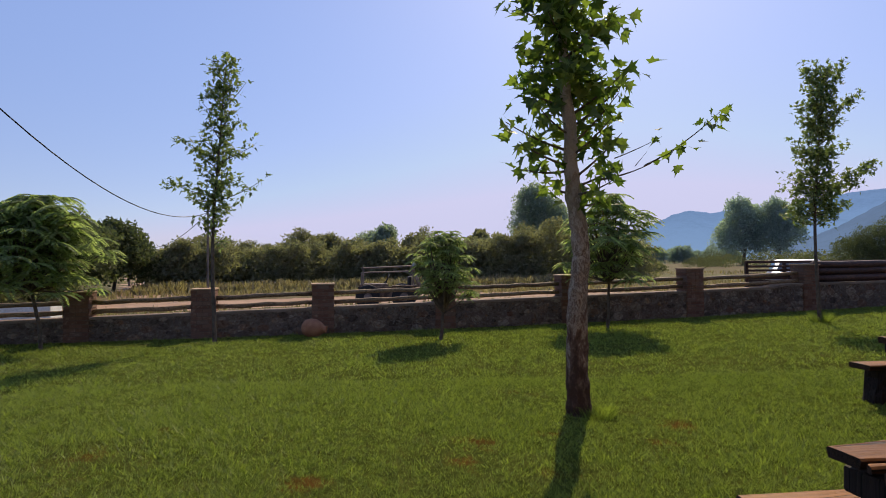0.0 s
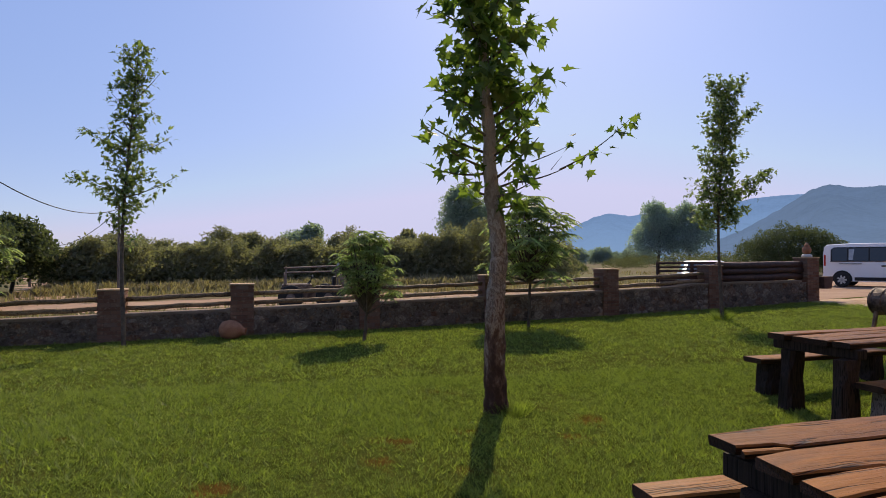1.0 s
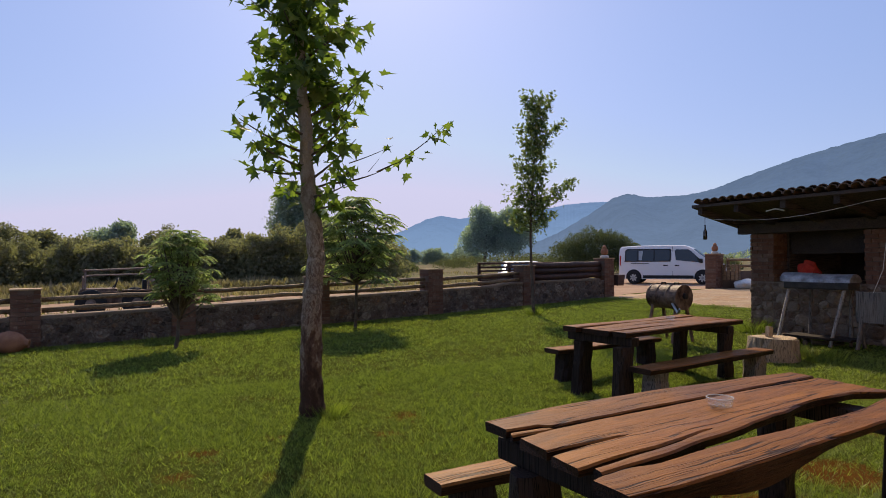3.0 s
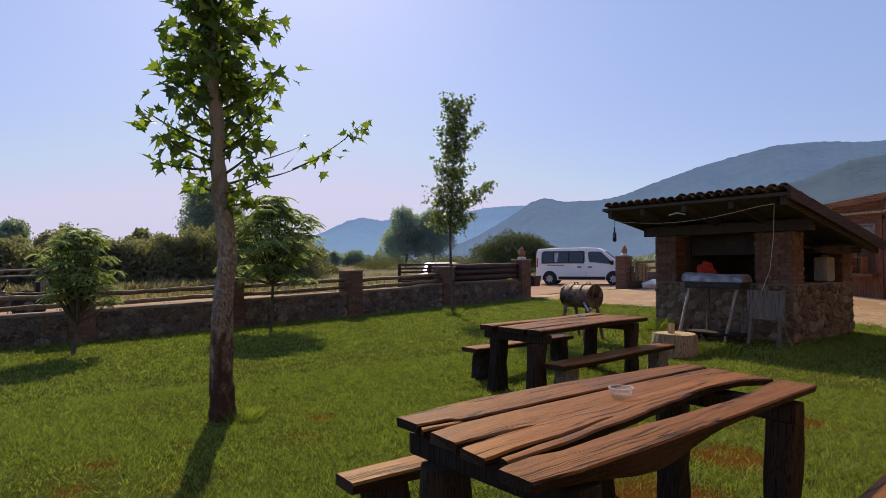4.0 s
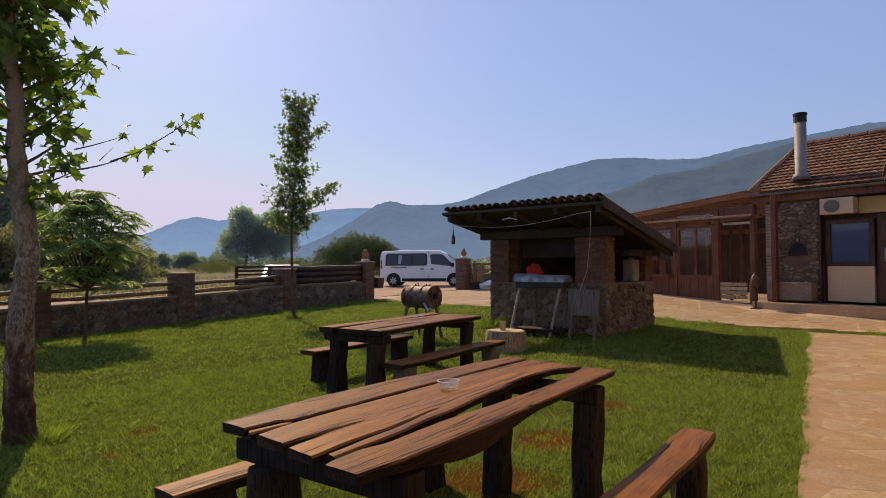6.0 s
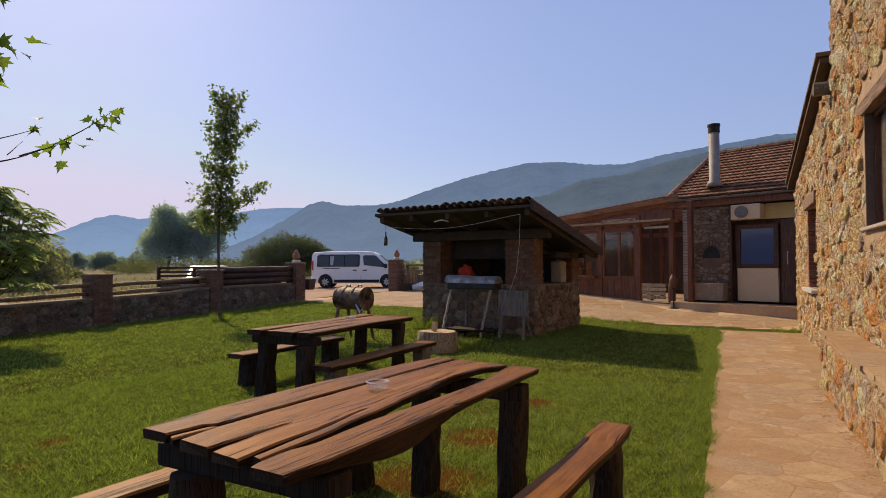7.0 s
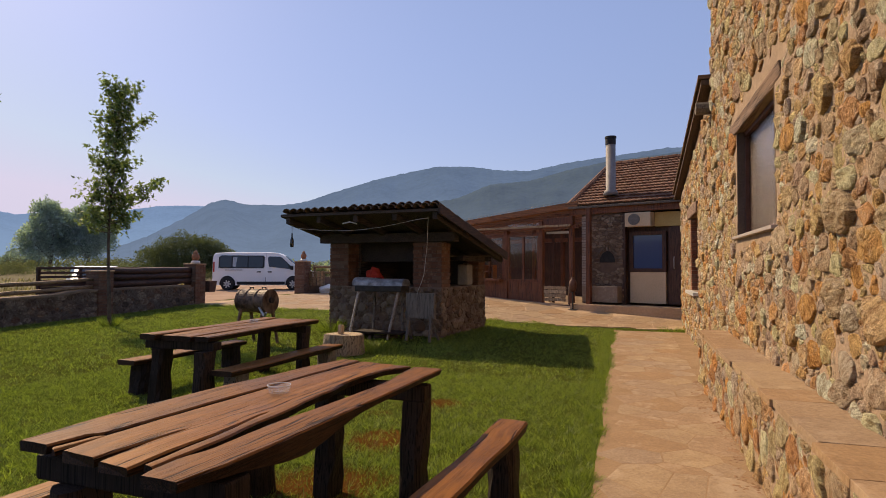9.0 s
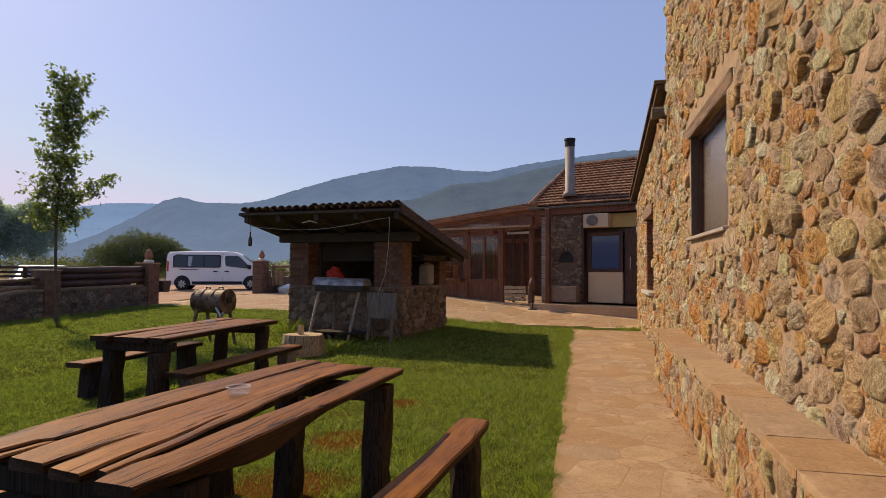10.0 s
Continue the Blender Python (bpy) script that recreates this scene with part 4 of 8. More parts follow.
    # inner posts, a batten coloured as lit under the eaves and an open wooden box on the sill
    for n in (2.6, 3.5, 4.4, 5.3, 6.2, 7.1, 8.0):
        part("inner_post", boxes((13.0, 13.09, n - 0.045, n + 0.045, z0, top(n) - 0.05), bevel=0.005), M_PAVILION, pav)
    part("tie_beam", boxes((13.0, 13.09, 2.1, 8.6, 2.15, 2.27), bevel=0.005), M_PAVILION, pav)
    # sunlight along the batten is put into its pale wood
    part("batten", boxes((10.78, 10.84, 2.2, 5.1, 2.46, 2.51), bevel=0.004), M_RAWWOOD, pav, "batten under the eaves, coloured pale for the sun on it")
    part("brace", boxes((10.84, 10.98, 2.24, 2.32, 2.44, 2.50), bevel=0.003), M_PAVILION, pav)
    part("brace", boxes((10.84, 10.98, 5.0, 5.08, 2.44, 2.50), bevel=0.003), M_PAVILION, pav)
    bx = empty("wooden_box", FRONT @ pose(10.88, widened(4.55), 1.028), "open orange-brown wooden box on the terrace sill", "box")
    for y in (-0.17, 0.155):
        part("side", boxes((-0.10, 0.10, y, y + 0.015, 0, 0.42), bevel=0.002), M_FASCIA, bx)
    for z in (0.0, 0.20, 0.405):
        part("shelf", boxes((-0.10, 0.10, -0.155, 0.155, z, z + 0.015), bevel=0.002), M_FASCIA, bx)
    part("sill", boxes((10.76, 10.998, 4.2, 4.9, 0.985, 1.042), bevel=0.004), M_PAVILION, pav, "broad sill board")
    # chairs and a table seen through the panes
    for n, s in ((4.6, 12.1), (5.6, 12.4), (6.8, 12.0)):
        c = empty("chair", FRONT @ pose(s, widened(n), z0, 0, 0, 20 * n), "orange-brown wooden chair inside the terrace", "chair", "terrace chairs")
        part("seat", boxes((-0.2, 0.2, -0.2, 0.2, 0.43, 0.47)), M_PAVILION, c)
        part("backrest", boxes((0.16, 0.2, -0.2, 0.2, 0.6, 0.95)), M_PAVILION, c)
        for i in (-0.17, 0.17):
            for j in (-0.17, 0.17):
                part("leg", boxes((i - 0.02, i + 0.02, j - 0.02, j + 0.02, 0, 0.95 if i > 0 else 0.43), bevel=0.003), M_PAVILION, c)


glazed_terrace()

def jug_on_stand():
    t = empty("jug_stand", FRONT @ pose(10.4, 1.93, 0.24), "thin iron stand before the terrace post", "stand")
    bm = bmesh.new()
    tube(bm, [(0, 0, 0), (0, 0, 0.48)], 0.022, 8)
    part("rod", bm, M_DARK_STEEL, t)
    part("foot", lathe(bmesh.new(), [(0.13, 0.0), (0.13, 0.015), (0.03, 0.03)], 18), M_DARK_STEEL, t)
    part("plate", lathe(bmesh.new(), [(0.09, 0.47), (0.10, 0.475), (0.10, 0.485)], 18), M_DARK_STEEL, t)
    j = empty("clay_jug", FRONT @ pose(10.4, 1.93, 0.726) @ Matrix.Diagonal((0.8, 0.8, 0.72, 1)), "round-shouldered brown clay jug on an iron stand", "jug")
    part("body", lathe(bmesh.new(), [(0.08, 0.0), (0.115, 0.10), (0.135, 0.26), (0.12, 0.38), (0.07, 0.46), (0.05, 0.50), (0.06, 0.53)], 22), mottled("brown_glaze", (0.10, 0.045, 0.028), (0.17, 0.075, 0.045), 5, 0.5), j, smooth_shade=True)


jug_on_stand()

# ---- barbecue hut: a runs to the far corner along the front, b to its back ----
HUT_AT = yard(5.0, 4.15)
HUT = pose(HUT_AT.x, HUT_AT.y, 0.06, 0, 0, 2.5)       # local x runs backwards, local y along the front
HW, HD = 2.56, 2.40
hut = empty("barbecue_hut", HUT, "small brick and stone barbecue hut under an old tiled lean-to roof", "barbecue hut", kind="structure")


def hut_z(b, a=0.0):
    """Underside of the roof: high in front, low behind."""
    return 2.28 - 0.20 * (b + 1.15)


def build_hut():
    st = 0.92
    bm = bmesh.new()
    box(bm, 0.0, 0.3, 0.0, HW, -0.35, st)
    box(bm, 0.3, HD, 0.0, 0.3, -0.35, st)
    box(bm, 0.3, HD, HW - 0.3, HW, -0.35, st)
    box(bm, HD - 0.3, HD, 0.3, HW - 0.3, -0.35, hut_z(HD) - 0.1)
    core = part("stone_base", bm, M_HUT_MORTAR, hut, "rubble stone base")
    part("hearth", boxes((0.02, HD - 0.3, 0.3, HW - 0.3, st - 0.12, st - 0.02), bevel=0.01), M_DARK_MORTAR, hut, "sooty hearth slab")
    for nm, (x0, x1, y0, y1, zt) in (("pier", (0, 0.42, 0.0, 0.62, 1.795)), ("pier", (0, 0.42, HW - 0.45, HW, 1.795)), ("pier", (HD - 0.42, HD, 0.0, 0.32, 1.44)), ("pier", (HD - 0.42, HD, HW - 0.4, HW, 1.44))):
        bm = bmesh.new()
        box(bm, x0 + 0.012, x1 - 0.012, y0 + 0.012, y1 - 0.012, st, zt)
        p = part(nm, bm, M_DARK_MORTAR, hut, "brick corner pier")
        h, one = 0.072, None
        for r in range(int((zt - st) / h)):
            z = st + h * (r + 0.5)
            for side in ("front", "side"):
                lo, hi = (y0, y1) if side == "front" else (x0, x1)
                w = 0.2
                q = lo - (0.1 if r % 2 else 0)
                while q < hi - 0.04:
                    c0, c1 = max(q, lo) + 0.005, min(q + w, hi) - 0.005
                    if c1 - c0 > 0.04:
                        out = random.uniform(0.0, 0.012)
                        bmb = bmesh.new()
                        if side == "front":
                            box(bmb, x0 - out, x0 + 0.03, c0, c1, z - h / 2 + 0.006, z + h / 2 - 0.006)
                        else:
                            box(bmb, c0, c1, y0 - out, y0 + 0.03, z - h / 2 + 0.006, z + h / 2 - 0.006)
                        part("brick", bmb, M_BRICK, p)
                    q += w
    # smoke hood and back of the fireplace
    bm = bmesh.new()
    box(bm, 0.40, HD - 0.3, HW - 0.5, HW - 0.3, st, 1.78)
    part("fire_wall", bm, M_SOOT, hut, "soot-black inner wall")
    bm = bmesh.new()
    prism(bm, [(0.46, 1.42), (0.56, 1.42), (0.80, 1.86), (0.46, 1.86)], 0.62, HW - 0.45)
    part("hood", bm, M_SOOT, hut, "sooty smoke hood")
    part("backing", boxes((HD - 0.32, HD - 0.02, 0.3, HW - 0.3, st, 1.46), bevel=0), M_SOOT, hut)
    # beams
    part("front_beam", boxes((-0.06, 0.14, -0.3, HW + 0.22, 1.80, 1.985), bevel=0.012), M_SOOT, hut, "dark timber front beam")
    part("back_beam", boxes((HD - 0.3, HD - 0.12, -0.2, HW + 0.3, 1.445, 1.55), bevel=0.012), M_SOOT, hut)
    part("side_beam", boxes((0.80, HD - 0.02, -0.12, 0.0, 1.44, 1.55), bevel=0.01), M_SOOT, hut)
    for a in (-0.36, 0.44, 1.26, 2.08, 2.80):
        bm = bmesh.new()
        prism(bm, [(-1.08, hut_z(-1.08) - 0.12), (HD + 0.08, hut_z(HD + 0.08) - 0.12), (HD + 0.08, hut_z(HD + 0.08)), (-1.08, hut_z(-1.08))], a - 0.045, a + 0.045)
        part("rafter", bm, M_SOOT, hut)
    bm = bmesh.new()
    prism(bm, [(-1.13, hut_z(-1.13)), (HD + 0.10, hut_z(HD + 0.10)), (HD + 0.10, hut_z(HD + 0.10) + 0.05), (-1.13, hut_z(-1.13) + 0.05)], -0.46, HW + 0.38)
    roof = part("roof", bm, M_SOOT, hut, "boarded roof with old barrel tiles")
    bm = bmesh.new()
    prism(bm, [(-1.18, hut_z(-1.18) - 0.06), (HD + 0.12, hut_z(HD + 0.12) - 0.06), (HD + 0.12, hut_z(HD + 0.12) + 0.11), (-1.18, hut_z(-1.18) + 0.11)], -0.51, -0.463)
    part("verge_board", bm, M_BEAM, roof, "dark weathered verge board")
    # barrel tiles in rows, ends showing along the high edge
    ang = -math.atan2(0.20, 1)
    one, w = None, 0.165
    for c in range(int((HW + 0.80) / w)):
        for r in range(8):
            b = -1.20 + r * 0.44
            mt = Matrix.Translation((b, -0.38 + c * w, hut_z(b) + 0.062 + random.uniform(0, 0.012))) @ Euler((random.uniform(-0.04, 0.04), -ang, random.uniform(-0.03, 0.03))).to_matrix().to_4x4()
            if one is None:
                bm = bmesh.new()
                ra = []
                for x, rr in ((0, 0.085), (0.46, 0.07)):
                    for k in (1.0, 0.82):
                        ra.append([bm.verts.new((x, rr * k * math.cos(t), rr * k * math.sin(t) * 0.85)) for t in np.linspace(0, math.pi, 7)])
                for i in range(6):
                    bm.faces.new((ra[0][i], ra[0][i + 1], ra[2][i + 1], ra[2][i]))
                    bm.faces.new((ra[1][i], ra[1][i + 1], ra[3][i + 1], ra[3][i]))
                    bm.faces.new((ra[0][i], ra[0][i + 1], ra[1][i + 1], ra[1][i]))
                one = part("tile", bm, M_OLD_TILE, roof, m=mt)
            else:
                part("tile", one.data, None, roof, m=mt)
            if -0.38 + c * w < 1.28:       # a second layer laid over half of the roof
                part("tile", one.data, None, roof, m=Matrix.Translation((0.05 + random.uniform(0, 0.05), 0.0, 0.038)) @ mt)
    return core


HUT_CORE = build_hut()


def hut_clutter():
    # iron tray grill on splayed legs in front of the hearth
    g = empty("grill_stand", HUT @ pose(-0.62, 0.95, -0.02, 0, 0, 4), "old steel trough grill on splayed pale legs", "grill")
    bm = bmesh.new()
    rows = []
    for y in (-0.5, 0.5):
        rows.append([bm.verts.new((0.2 * math.cos(t), y, 0.98 + 0.13 * math.sin(t))) for t in np.linspace(0, math.pi, 9)])
    for i in range(8):
        bm.faces.new((rows[0][i], rows[0][i + 1], rows[1][i + 1], rows[1][i]))
    for r in rows:
        bm.faces.new(r)
    part("hood", bm, M_ZINC, g, "stained zinc cover bent from two sheets", smooth_shade=False)
    bm = bmesh.new()
    rows = [[bm.verts.new((0.207 * math.cos(t), y, 0.985 + 0.135 * math.sin(t) + dz)) for t in np.linspace(0.25, math.pi + 0.05, 9)] for y, dz in ((0.06, 0.0), (0.30, 0.006), (0.53, 0.014))]
    for q, w in zip(rows, rows[1:]):
        for i in range(8):
            bm.faces.new((q[i], q[i + 1], w[i + 1], w[i]))
    got = bmesh.ops.extrude_face_region(bm, geom=list(bm.faces))
    for v in [e for e in got["geom"] if isinstance(e, bmesh.types.BMVert)]:
        v.co.z += 0.004
    part("cover_sheet", bm, M_ZINC, g, "second bent sheet lapped over the cover")
    part("trough", boxes((-0.19, 0.19, -0.48, 0.48, 0.87, 0.98), bevel=0.02), M_DARK_STEEL, g, "sooty trough")
    for y, dy in ((0.42, 0.14), (-0.40, 0.16), (0.22, -0.02), (-0.36, -0.04)):
        bm = bmesh.new()
        x = -0.14 if abs(dy) > 0.1 else 0.16
        tube(bm, [(x, y, 0.86), (x - 0.12, y + dy, 0.0)], 0.026, 6)
        part("leg", bm, M_PALEWOOD if abs(dy) > 0.1 else M_GREYWOOD, g)
    part("shelf", boxes((-0.30, 0.1, -0.55, 0.45, 0.10, 0.14), bevel=0.01), M_LEG, g, "dark ground shelf board")
    # folded wooden work board on its legs
    t = empty("wooden_stand", HUT @ pose(-0.75, 0.10, -0.02, 0, 0, -8), "grey weathered board with legs set up before the hut", "work board")
    part("board", boxes((-0.03, 0.03, -0.34, 0.28, 0.40, 0.86), bevel=0.012), M_GREYWOOD, t)
    for y, x in ((-0.26, -0.06), (0.20, -0.06), (-0.2, 0.2), (0.28, 0.12)):
        bm = bmesh.new()
        tube(bm, [(0.0, y, 0.5), (x * 1.6, y * 1.1, 0.0)], 0.03, 6)
        part("leg", bm, M_GREYWOOD, t)
    # red cloth on the hearth
    bm = bmesh.new()
    bmesh.ops.create_icosphere(bm, subdivisions=3, radius=0.18)
    for v in bm.verts:
        k = noise.noise(v.co * 9) * 0.35 + noise.noise(v.co * 25) * 0.15
        v.co = Vector((v.co.x * 0.6, v.co.y * 0.95 + v.co.z * 0.25, v.co.z * 1.15)) * (1 + k)
    tagged(part("cloth_bundle", bm, M_RED, m=HUT @ pose(0.14, 1.56, 1.10)), "crumpled red cloth bundle on the hearth edge", "cloth")
    # white canister on the side wall, its shade put into a grey colour
    can = empty("canister", HUT @ pose(1.58, 0.15, 0.925), "pale plastic canister, greyed for shade, standing on the hut's side wall", "canister")
    part("body", boxes((-0.17, 0.17, -0.12, 0.12, 0, 0.45), bevel=0.05), M_CANISTER, can)
    bm = bmesh.new()
    tube(bm, [(0.11, 0, 0.44), (0.11, 0, 0.48)], 0.03, 10)
    part("cap", bm, M_CANISTER, can)
    bm = bmesh.new()
    tube(bm, [(-0.1, 0, 0.44), (-0.09, 0, 0.475), (0.02, 0, 0.475), (0.04, 0, 0.44)], 0.014, 6)
    part("handle", bm, M_CANISTER, can)
    # cable looped under the eaves and hanging down
    bm = bmesh.new()
    pts = []
    for i in range(13):
        f = i / 12
        pts.append((-1.08, HW + 0.13 - f * 2.92, hut_z(-1.08) - 0.20 - 0.13 * math.sin(math.pi * min(1, f * 1.05)) + 0.10 * f))
    tube(bm, pts, 0.0035, 5)
    end = Vector(pts[-1])
    tube(bm, [end, end + Vector((0.02, 0.03, -0.5)), end + Vector((0.0, 0.08, -1.0)), end + Vector((-0.1, 0.16, -1.32))], 0.0035, 5)
    tagged(part("cable", bm, M_PLASTIC, m=HUT), "pale cable looped under the hut's eaves", "cable")
    # bottle hanging from the corner
    b = empty("hanging_bottle", HUT @ pose(-1.03, HW + 0.18, 1.69), "dark bottle hung on a string from the eaves", "bottle")
    part("glass", lathe(bmesh.new(), [(0.03, 0), (0.036, 0.02), (0.036, 0.14), (0.014, 0.20), (0.014, 0.27)], 12), M_BLACK_GLASS, b, smooth_shade=True)
    bm = bmesh.new()
    tube(bm, [(0, 0, 0.26), (0, 0, 0.72)], 0.004, 4)
    part("string", bm, M_GREYWOOD, b)
    # strip lamp under the roof
    bm = bmesh.new()
    tube(bm, [(-1.0, 1.59, hut_z(-1.0) - 0.13), (-1.0, 1.43, hut_z(-1.0) - 0.10), (-1.0, 1.28, hut_z(-1.0) - 0.14)], 0.012, 6)
    tagged(part("lamp_bracket", bm, M_PLASTIC, m=HUT), "small pale lamp bracket under the hut roof", "bracket")
    # chopping block with a split log on it
    x, y = 8.12, 5.42
    st = empty("chopping_block", pose(x, y, ground_z(x, y)), "wide sawn chopping block with a pale cut top", "chopping block")
    bm = bmesh.new()
    tube(bm, [(0, 0, -0.03), (0, 0, 0.15), (0.01, 0, 0.29)], [0.34, 0.32, 0.31], 28, wobble=0.035, seed=3)
    part("trunk", bm, M_STUMP, st, "grey-brown barked side")
    bm = bmesh.new()
    tube(bm, [(0.01, 0, 0.288), (0.01, 0, 0.30)], [0.295, 0.29], 28, wobble=0.02, seed=4)
    part("cut_top", bm, M_RAWWOOD, st, "pale sawn top")
    bm = bmesh.new()
    box(bm, -0.04, 0.04, -0.035, 0.035, 0.302, 0.45, bevel=0.01, jitter=0.008)
    tagged(part("split_log", bm, M_RAWWOOD, m=pose(x - 0.03, y + 0.03, ground_z(x, y))), "short split log standing on the chopping block", "log")
    # firewood scraps by the hut's foot
    for i in range(9):
        bm = bmesh.new()
        tube(bm, [(-0.22, 0, 0), (0.22, 0.02, 0.01)], [random.uniform(0.03, 0.05), random.uniform(0.03, 0.05)], 7, wobble=0.1, seed=i)
        p = HUT @ Vector((-0.35 - random.random() * 0.5, 0.7 + random.random() * 1.1, 0))
        tagged(part("firewood", bm, M_BARK, m=pose(p.x, p.y, ground_z(p.x, p.y) + 0.04, 0, 0, random.uniform(0, 180))), "grey piece of firewood lying by the hut", "firewood", "firewood by the hut")


hut_clutter()


# ---- barrel barbecue ----
def barrel_grill():
    x, y = 8.18, 7.31
    t = empty("barrel_barbecue", pose(x, y, ground_z(x, y), 0, 0, -88), "rusty oil-drum barbecue lying on welded legs", "barbecue")
    zc = 0.74
    m = pose(0, 0, zc, 0, 90, 0)
    L, r = 0.31, 0.20
    prof = [(r - 0.02, -L), (r + 0.008, -L), (r + 0.008, -L + 0.025), (r, -L + 0.035), (r, -0.12), (r + 0.012, -0.11), (r, -0.10), (r, 0.10), (r + 0.012, 0.11), (r, 0.12), (r, L - 0.035), (r + 0.008, L - 0.025), (r + 0.008, L), (r - 0.02, L)]
    drum = part("drum", lathe(bmesh.new(), prof, 28, m), M_RUST, t, "rust-stained drum with rolled hoops", smooth_shade=False)
    bm = bmesh.new()
    tube(bm, [(L + 0.002, 0.0, zc + 0.02), (L + 0.04, 0.0, zc + 0.02)], 0.05, 12)
    part("vent", bm, M_DARK_STEEL, drum, "round end vent")
    bm = bmesh.new()
    tube(bm, [(0.22, -0.18, zc - 0.10), (0.40, -0.26, zc - 0.24), (0.45, -0.28, zc - 0.17)], 0.02, 8)
    part("spout", bm, M_STEEL, drum, "bent pale handle")
    for q in (-0.15, 0.12):
        bm = bmesh.new()
        tube(bm, [(q, 0, zc + r - 0.01), (q, 0, zc + r + 0.035), (q + 0.08, 0, zc + r + 0.035), (q + 0.08, 0, zc + r - 0.01)], 0.011, 6)
        part("lid_handle", bm, M_DARK_STEEL, drum)
    for i, j in ((-0.24, -0.2), (-0.24, 0.2), (0.24, -0.2), (0.24, 0.2)):
        bm = bmesh.new()
        tube(bm, [(i, j * 0.6, zc - 0.14), (i * 1.1, j * 1.2, -0.02)], [0.03, 0.026], 8)
        part("leg", bm, M_RUST, t)


barrel_grill()

# ---- garden wall, pillars and rails ----
PILLARS = [(-6.16, 0.86), (-3.90, 0.88), (-1.58, 0.95), (0.97, 1.00), (3.82, 1.07), (6.90, 1.19), (10.05, 1.26), (13.40, 1.46)]
LEAN = math.degrees(math.atan(0.1405))


def wall_top(x):
    return 0.492 + 0.0235 * x + 0.0001 * x * x if x < 9 else 0.715 + 0.0085 * (x - 1.3)


garden_wall = tagged(new("garden_wall"), "low rubble stone garden wall with mortar cap", "garden wall", kind="structure")


def build_wall():
    bm = bmesh.new()
    cap = bmesh.new()
    xs = np.arange(-20, 13.5, 0.6)
    for x0, x1 in zip(xs, xs[1:]):
        for b, lo, hi, y0, y1 in ((bm, -0.5, None, 0.0, 0.36), (cap, None, None, -0.03, 0.40)):
            q = []
            for x in (x0, x1):
                t = wall_top(x)
                a, c = (lo, t - 0.05) if b is bm else (t - 0.05, t)
                q.append([b.verts.new((x, wall_line(x) + y, z)) for y, z in ((y0, a), (y1, a), (y1, c), (y0, c))])
            for j in range(4):
                b.faces.new((q[0][j], q[0][(j + 1) % 4], q[1][(j + 1) % 4], q[1][j]))
            b.faces.new(q[0])
            b.faces.new(q[1][::-1])
    part("core", bm, M_WALL_MORTAR, garden_wall)
    part("cap", cap, mottled("wall_cap", (0.20, 0.145, 0.105), (0.30, 0.22, 0.165), 3, 0.9, 40, 0.4), garden_wall, "pale mortar cap")


build_wall()


def pillar(x, top, w=0.44, base=None, label="square red-brick pillar standing in the garden wall", cap=True, y=None, dep=0.44):
    y0 = wall_line(x) - 0.045 if y is None else y
    z0 = (ground_z(x, y0) - 0.15) if base is None else base
    p = empty("brick_pillar", pose(x, y0, 0, 0, 0, LEAN), label, "brick pillar", "pillars of the garden wall", kind="structure")
    bm = bmesh.new()
    box(bm, -w / 2 + 0.012, w / 2 - 0.012, 0.012, dep - 0.012, z0, top - 0.03)
    part("core", bm, M_DARK_MORTAR, p)
    bm = bmesh.new()
    h = 0.075
    k = int((top - 0.03 - z0) / h)
    for r in range(k):
        z = top - 0.03 - h * (r + 1)
        off = 0.0 if r % 2 else w / 4
        edges = sorted({-w / 2, w / 2, *[min(w / 2, max(-w / 2, -w / 2 + off + i * w / 2)) for i in range(3)]})
        for a, b in zip(edges, edges[1:]):
            if b - a > 0.03:
                o = random.uniform(0, 0.008)
                box(bm, a + 0.005, b - 0.005, -o, dep / 2, z + 0.006, z + h - 0.006)
                box(bm, -w / 2 - o if a < 0 else w / 2 - 0.05, -w / 2 + 0.05 if a < 0 else w / 2 + o, 0.01, dep - 0.01, z + 0.006, z + h - 0.006)
    tagged(part("bricks", bm, M_BRICK, p), kind="stuff")
    if cap:
        bm = bmesh.new()
        box(bm, -w / 2 - 0.02, w / 2 + 0.02, -0.02, dep + 0.02, top - 0.03, top, bevel=0.008)
        part("cap", bm, M_PAVING, p, "thin mortar cap")
    return p


for x, top in PILLARS:
    pillar(x, top)
for x in (-8.5, -11.0, -13.6):
    pillar(x, wall_top(x) + 0.5)
GATE_X, GATE_Y = 19.3, 15.35
pillar(GATE_X, 1.60, 0.5, y=GATE_Y, label="brick gate pillar with a clay urn on top")
# low continuation of the wall past the gate
bm = bmesh.new()
box(bm, 0, 12, -0.18, 0.18, -0.3, 0.95)
tagged(part("garden_wall", bm, M_DARK_MORTAR, m=pose(GATE_X + 0.2, GATE_Y + 0.2, 0, 0, 0, -14)), "low stone wall going on past the gate", "garden wall", kind="structure")

fence = empty("rail_fence", pose(GATE_X + 0.2, GATE_Y + 0.2, 0.95, 0, 0, -14), "two weathered wooden rails on short posts over the low wall", "fence")
for k in range(7):
    part("post", boxes((0.35 + k * 1.8, 0.43 + k * 1.8, -0.04, 0.04, -0.02, 0.50), bevel=0.006), M_RAIL, fence)
for z in (0.18, 0.42):
    bm = bmesh.new()
    tube(bm, [(0.3, -0.05, z), (4.0, -0.05, z + 0.02), (8.0, -0.05, z - 0.01), (11.8, -0.05, z)], 0.05, 8, wobble=0.05, seed=int(z * 50))
    part("rail", bm, M_RAIL, fence)

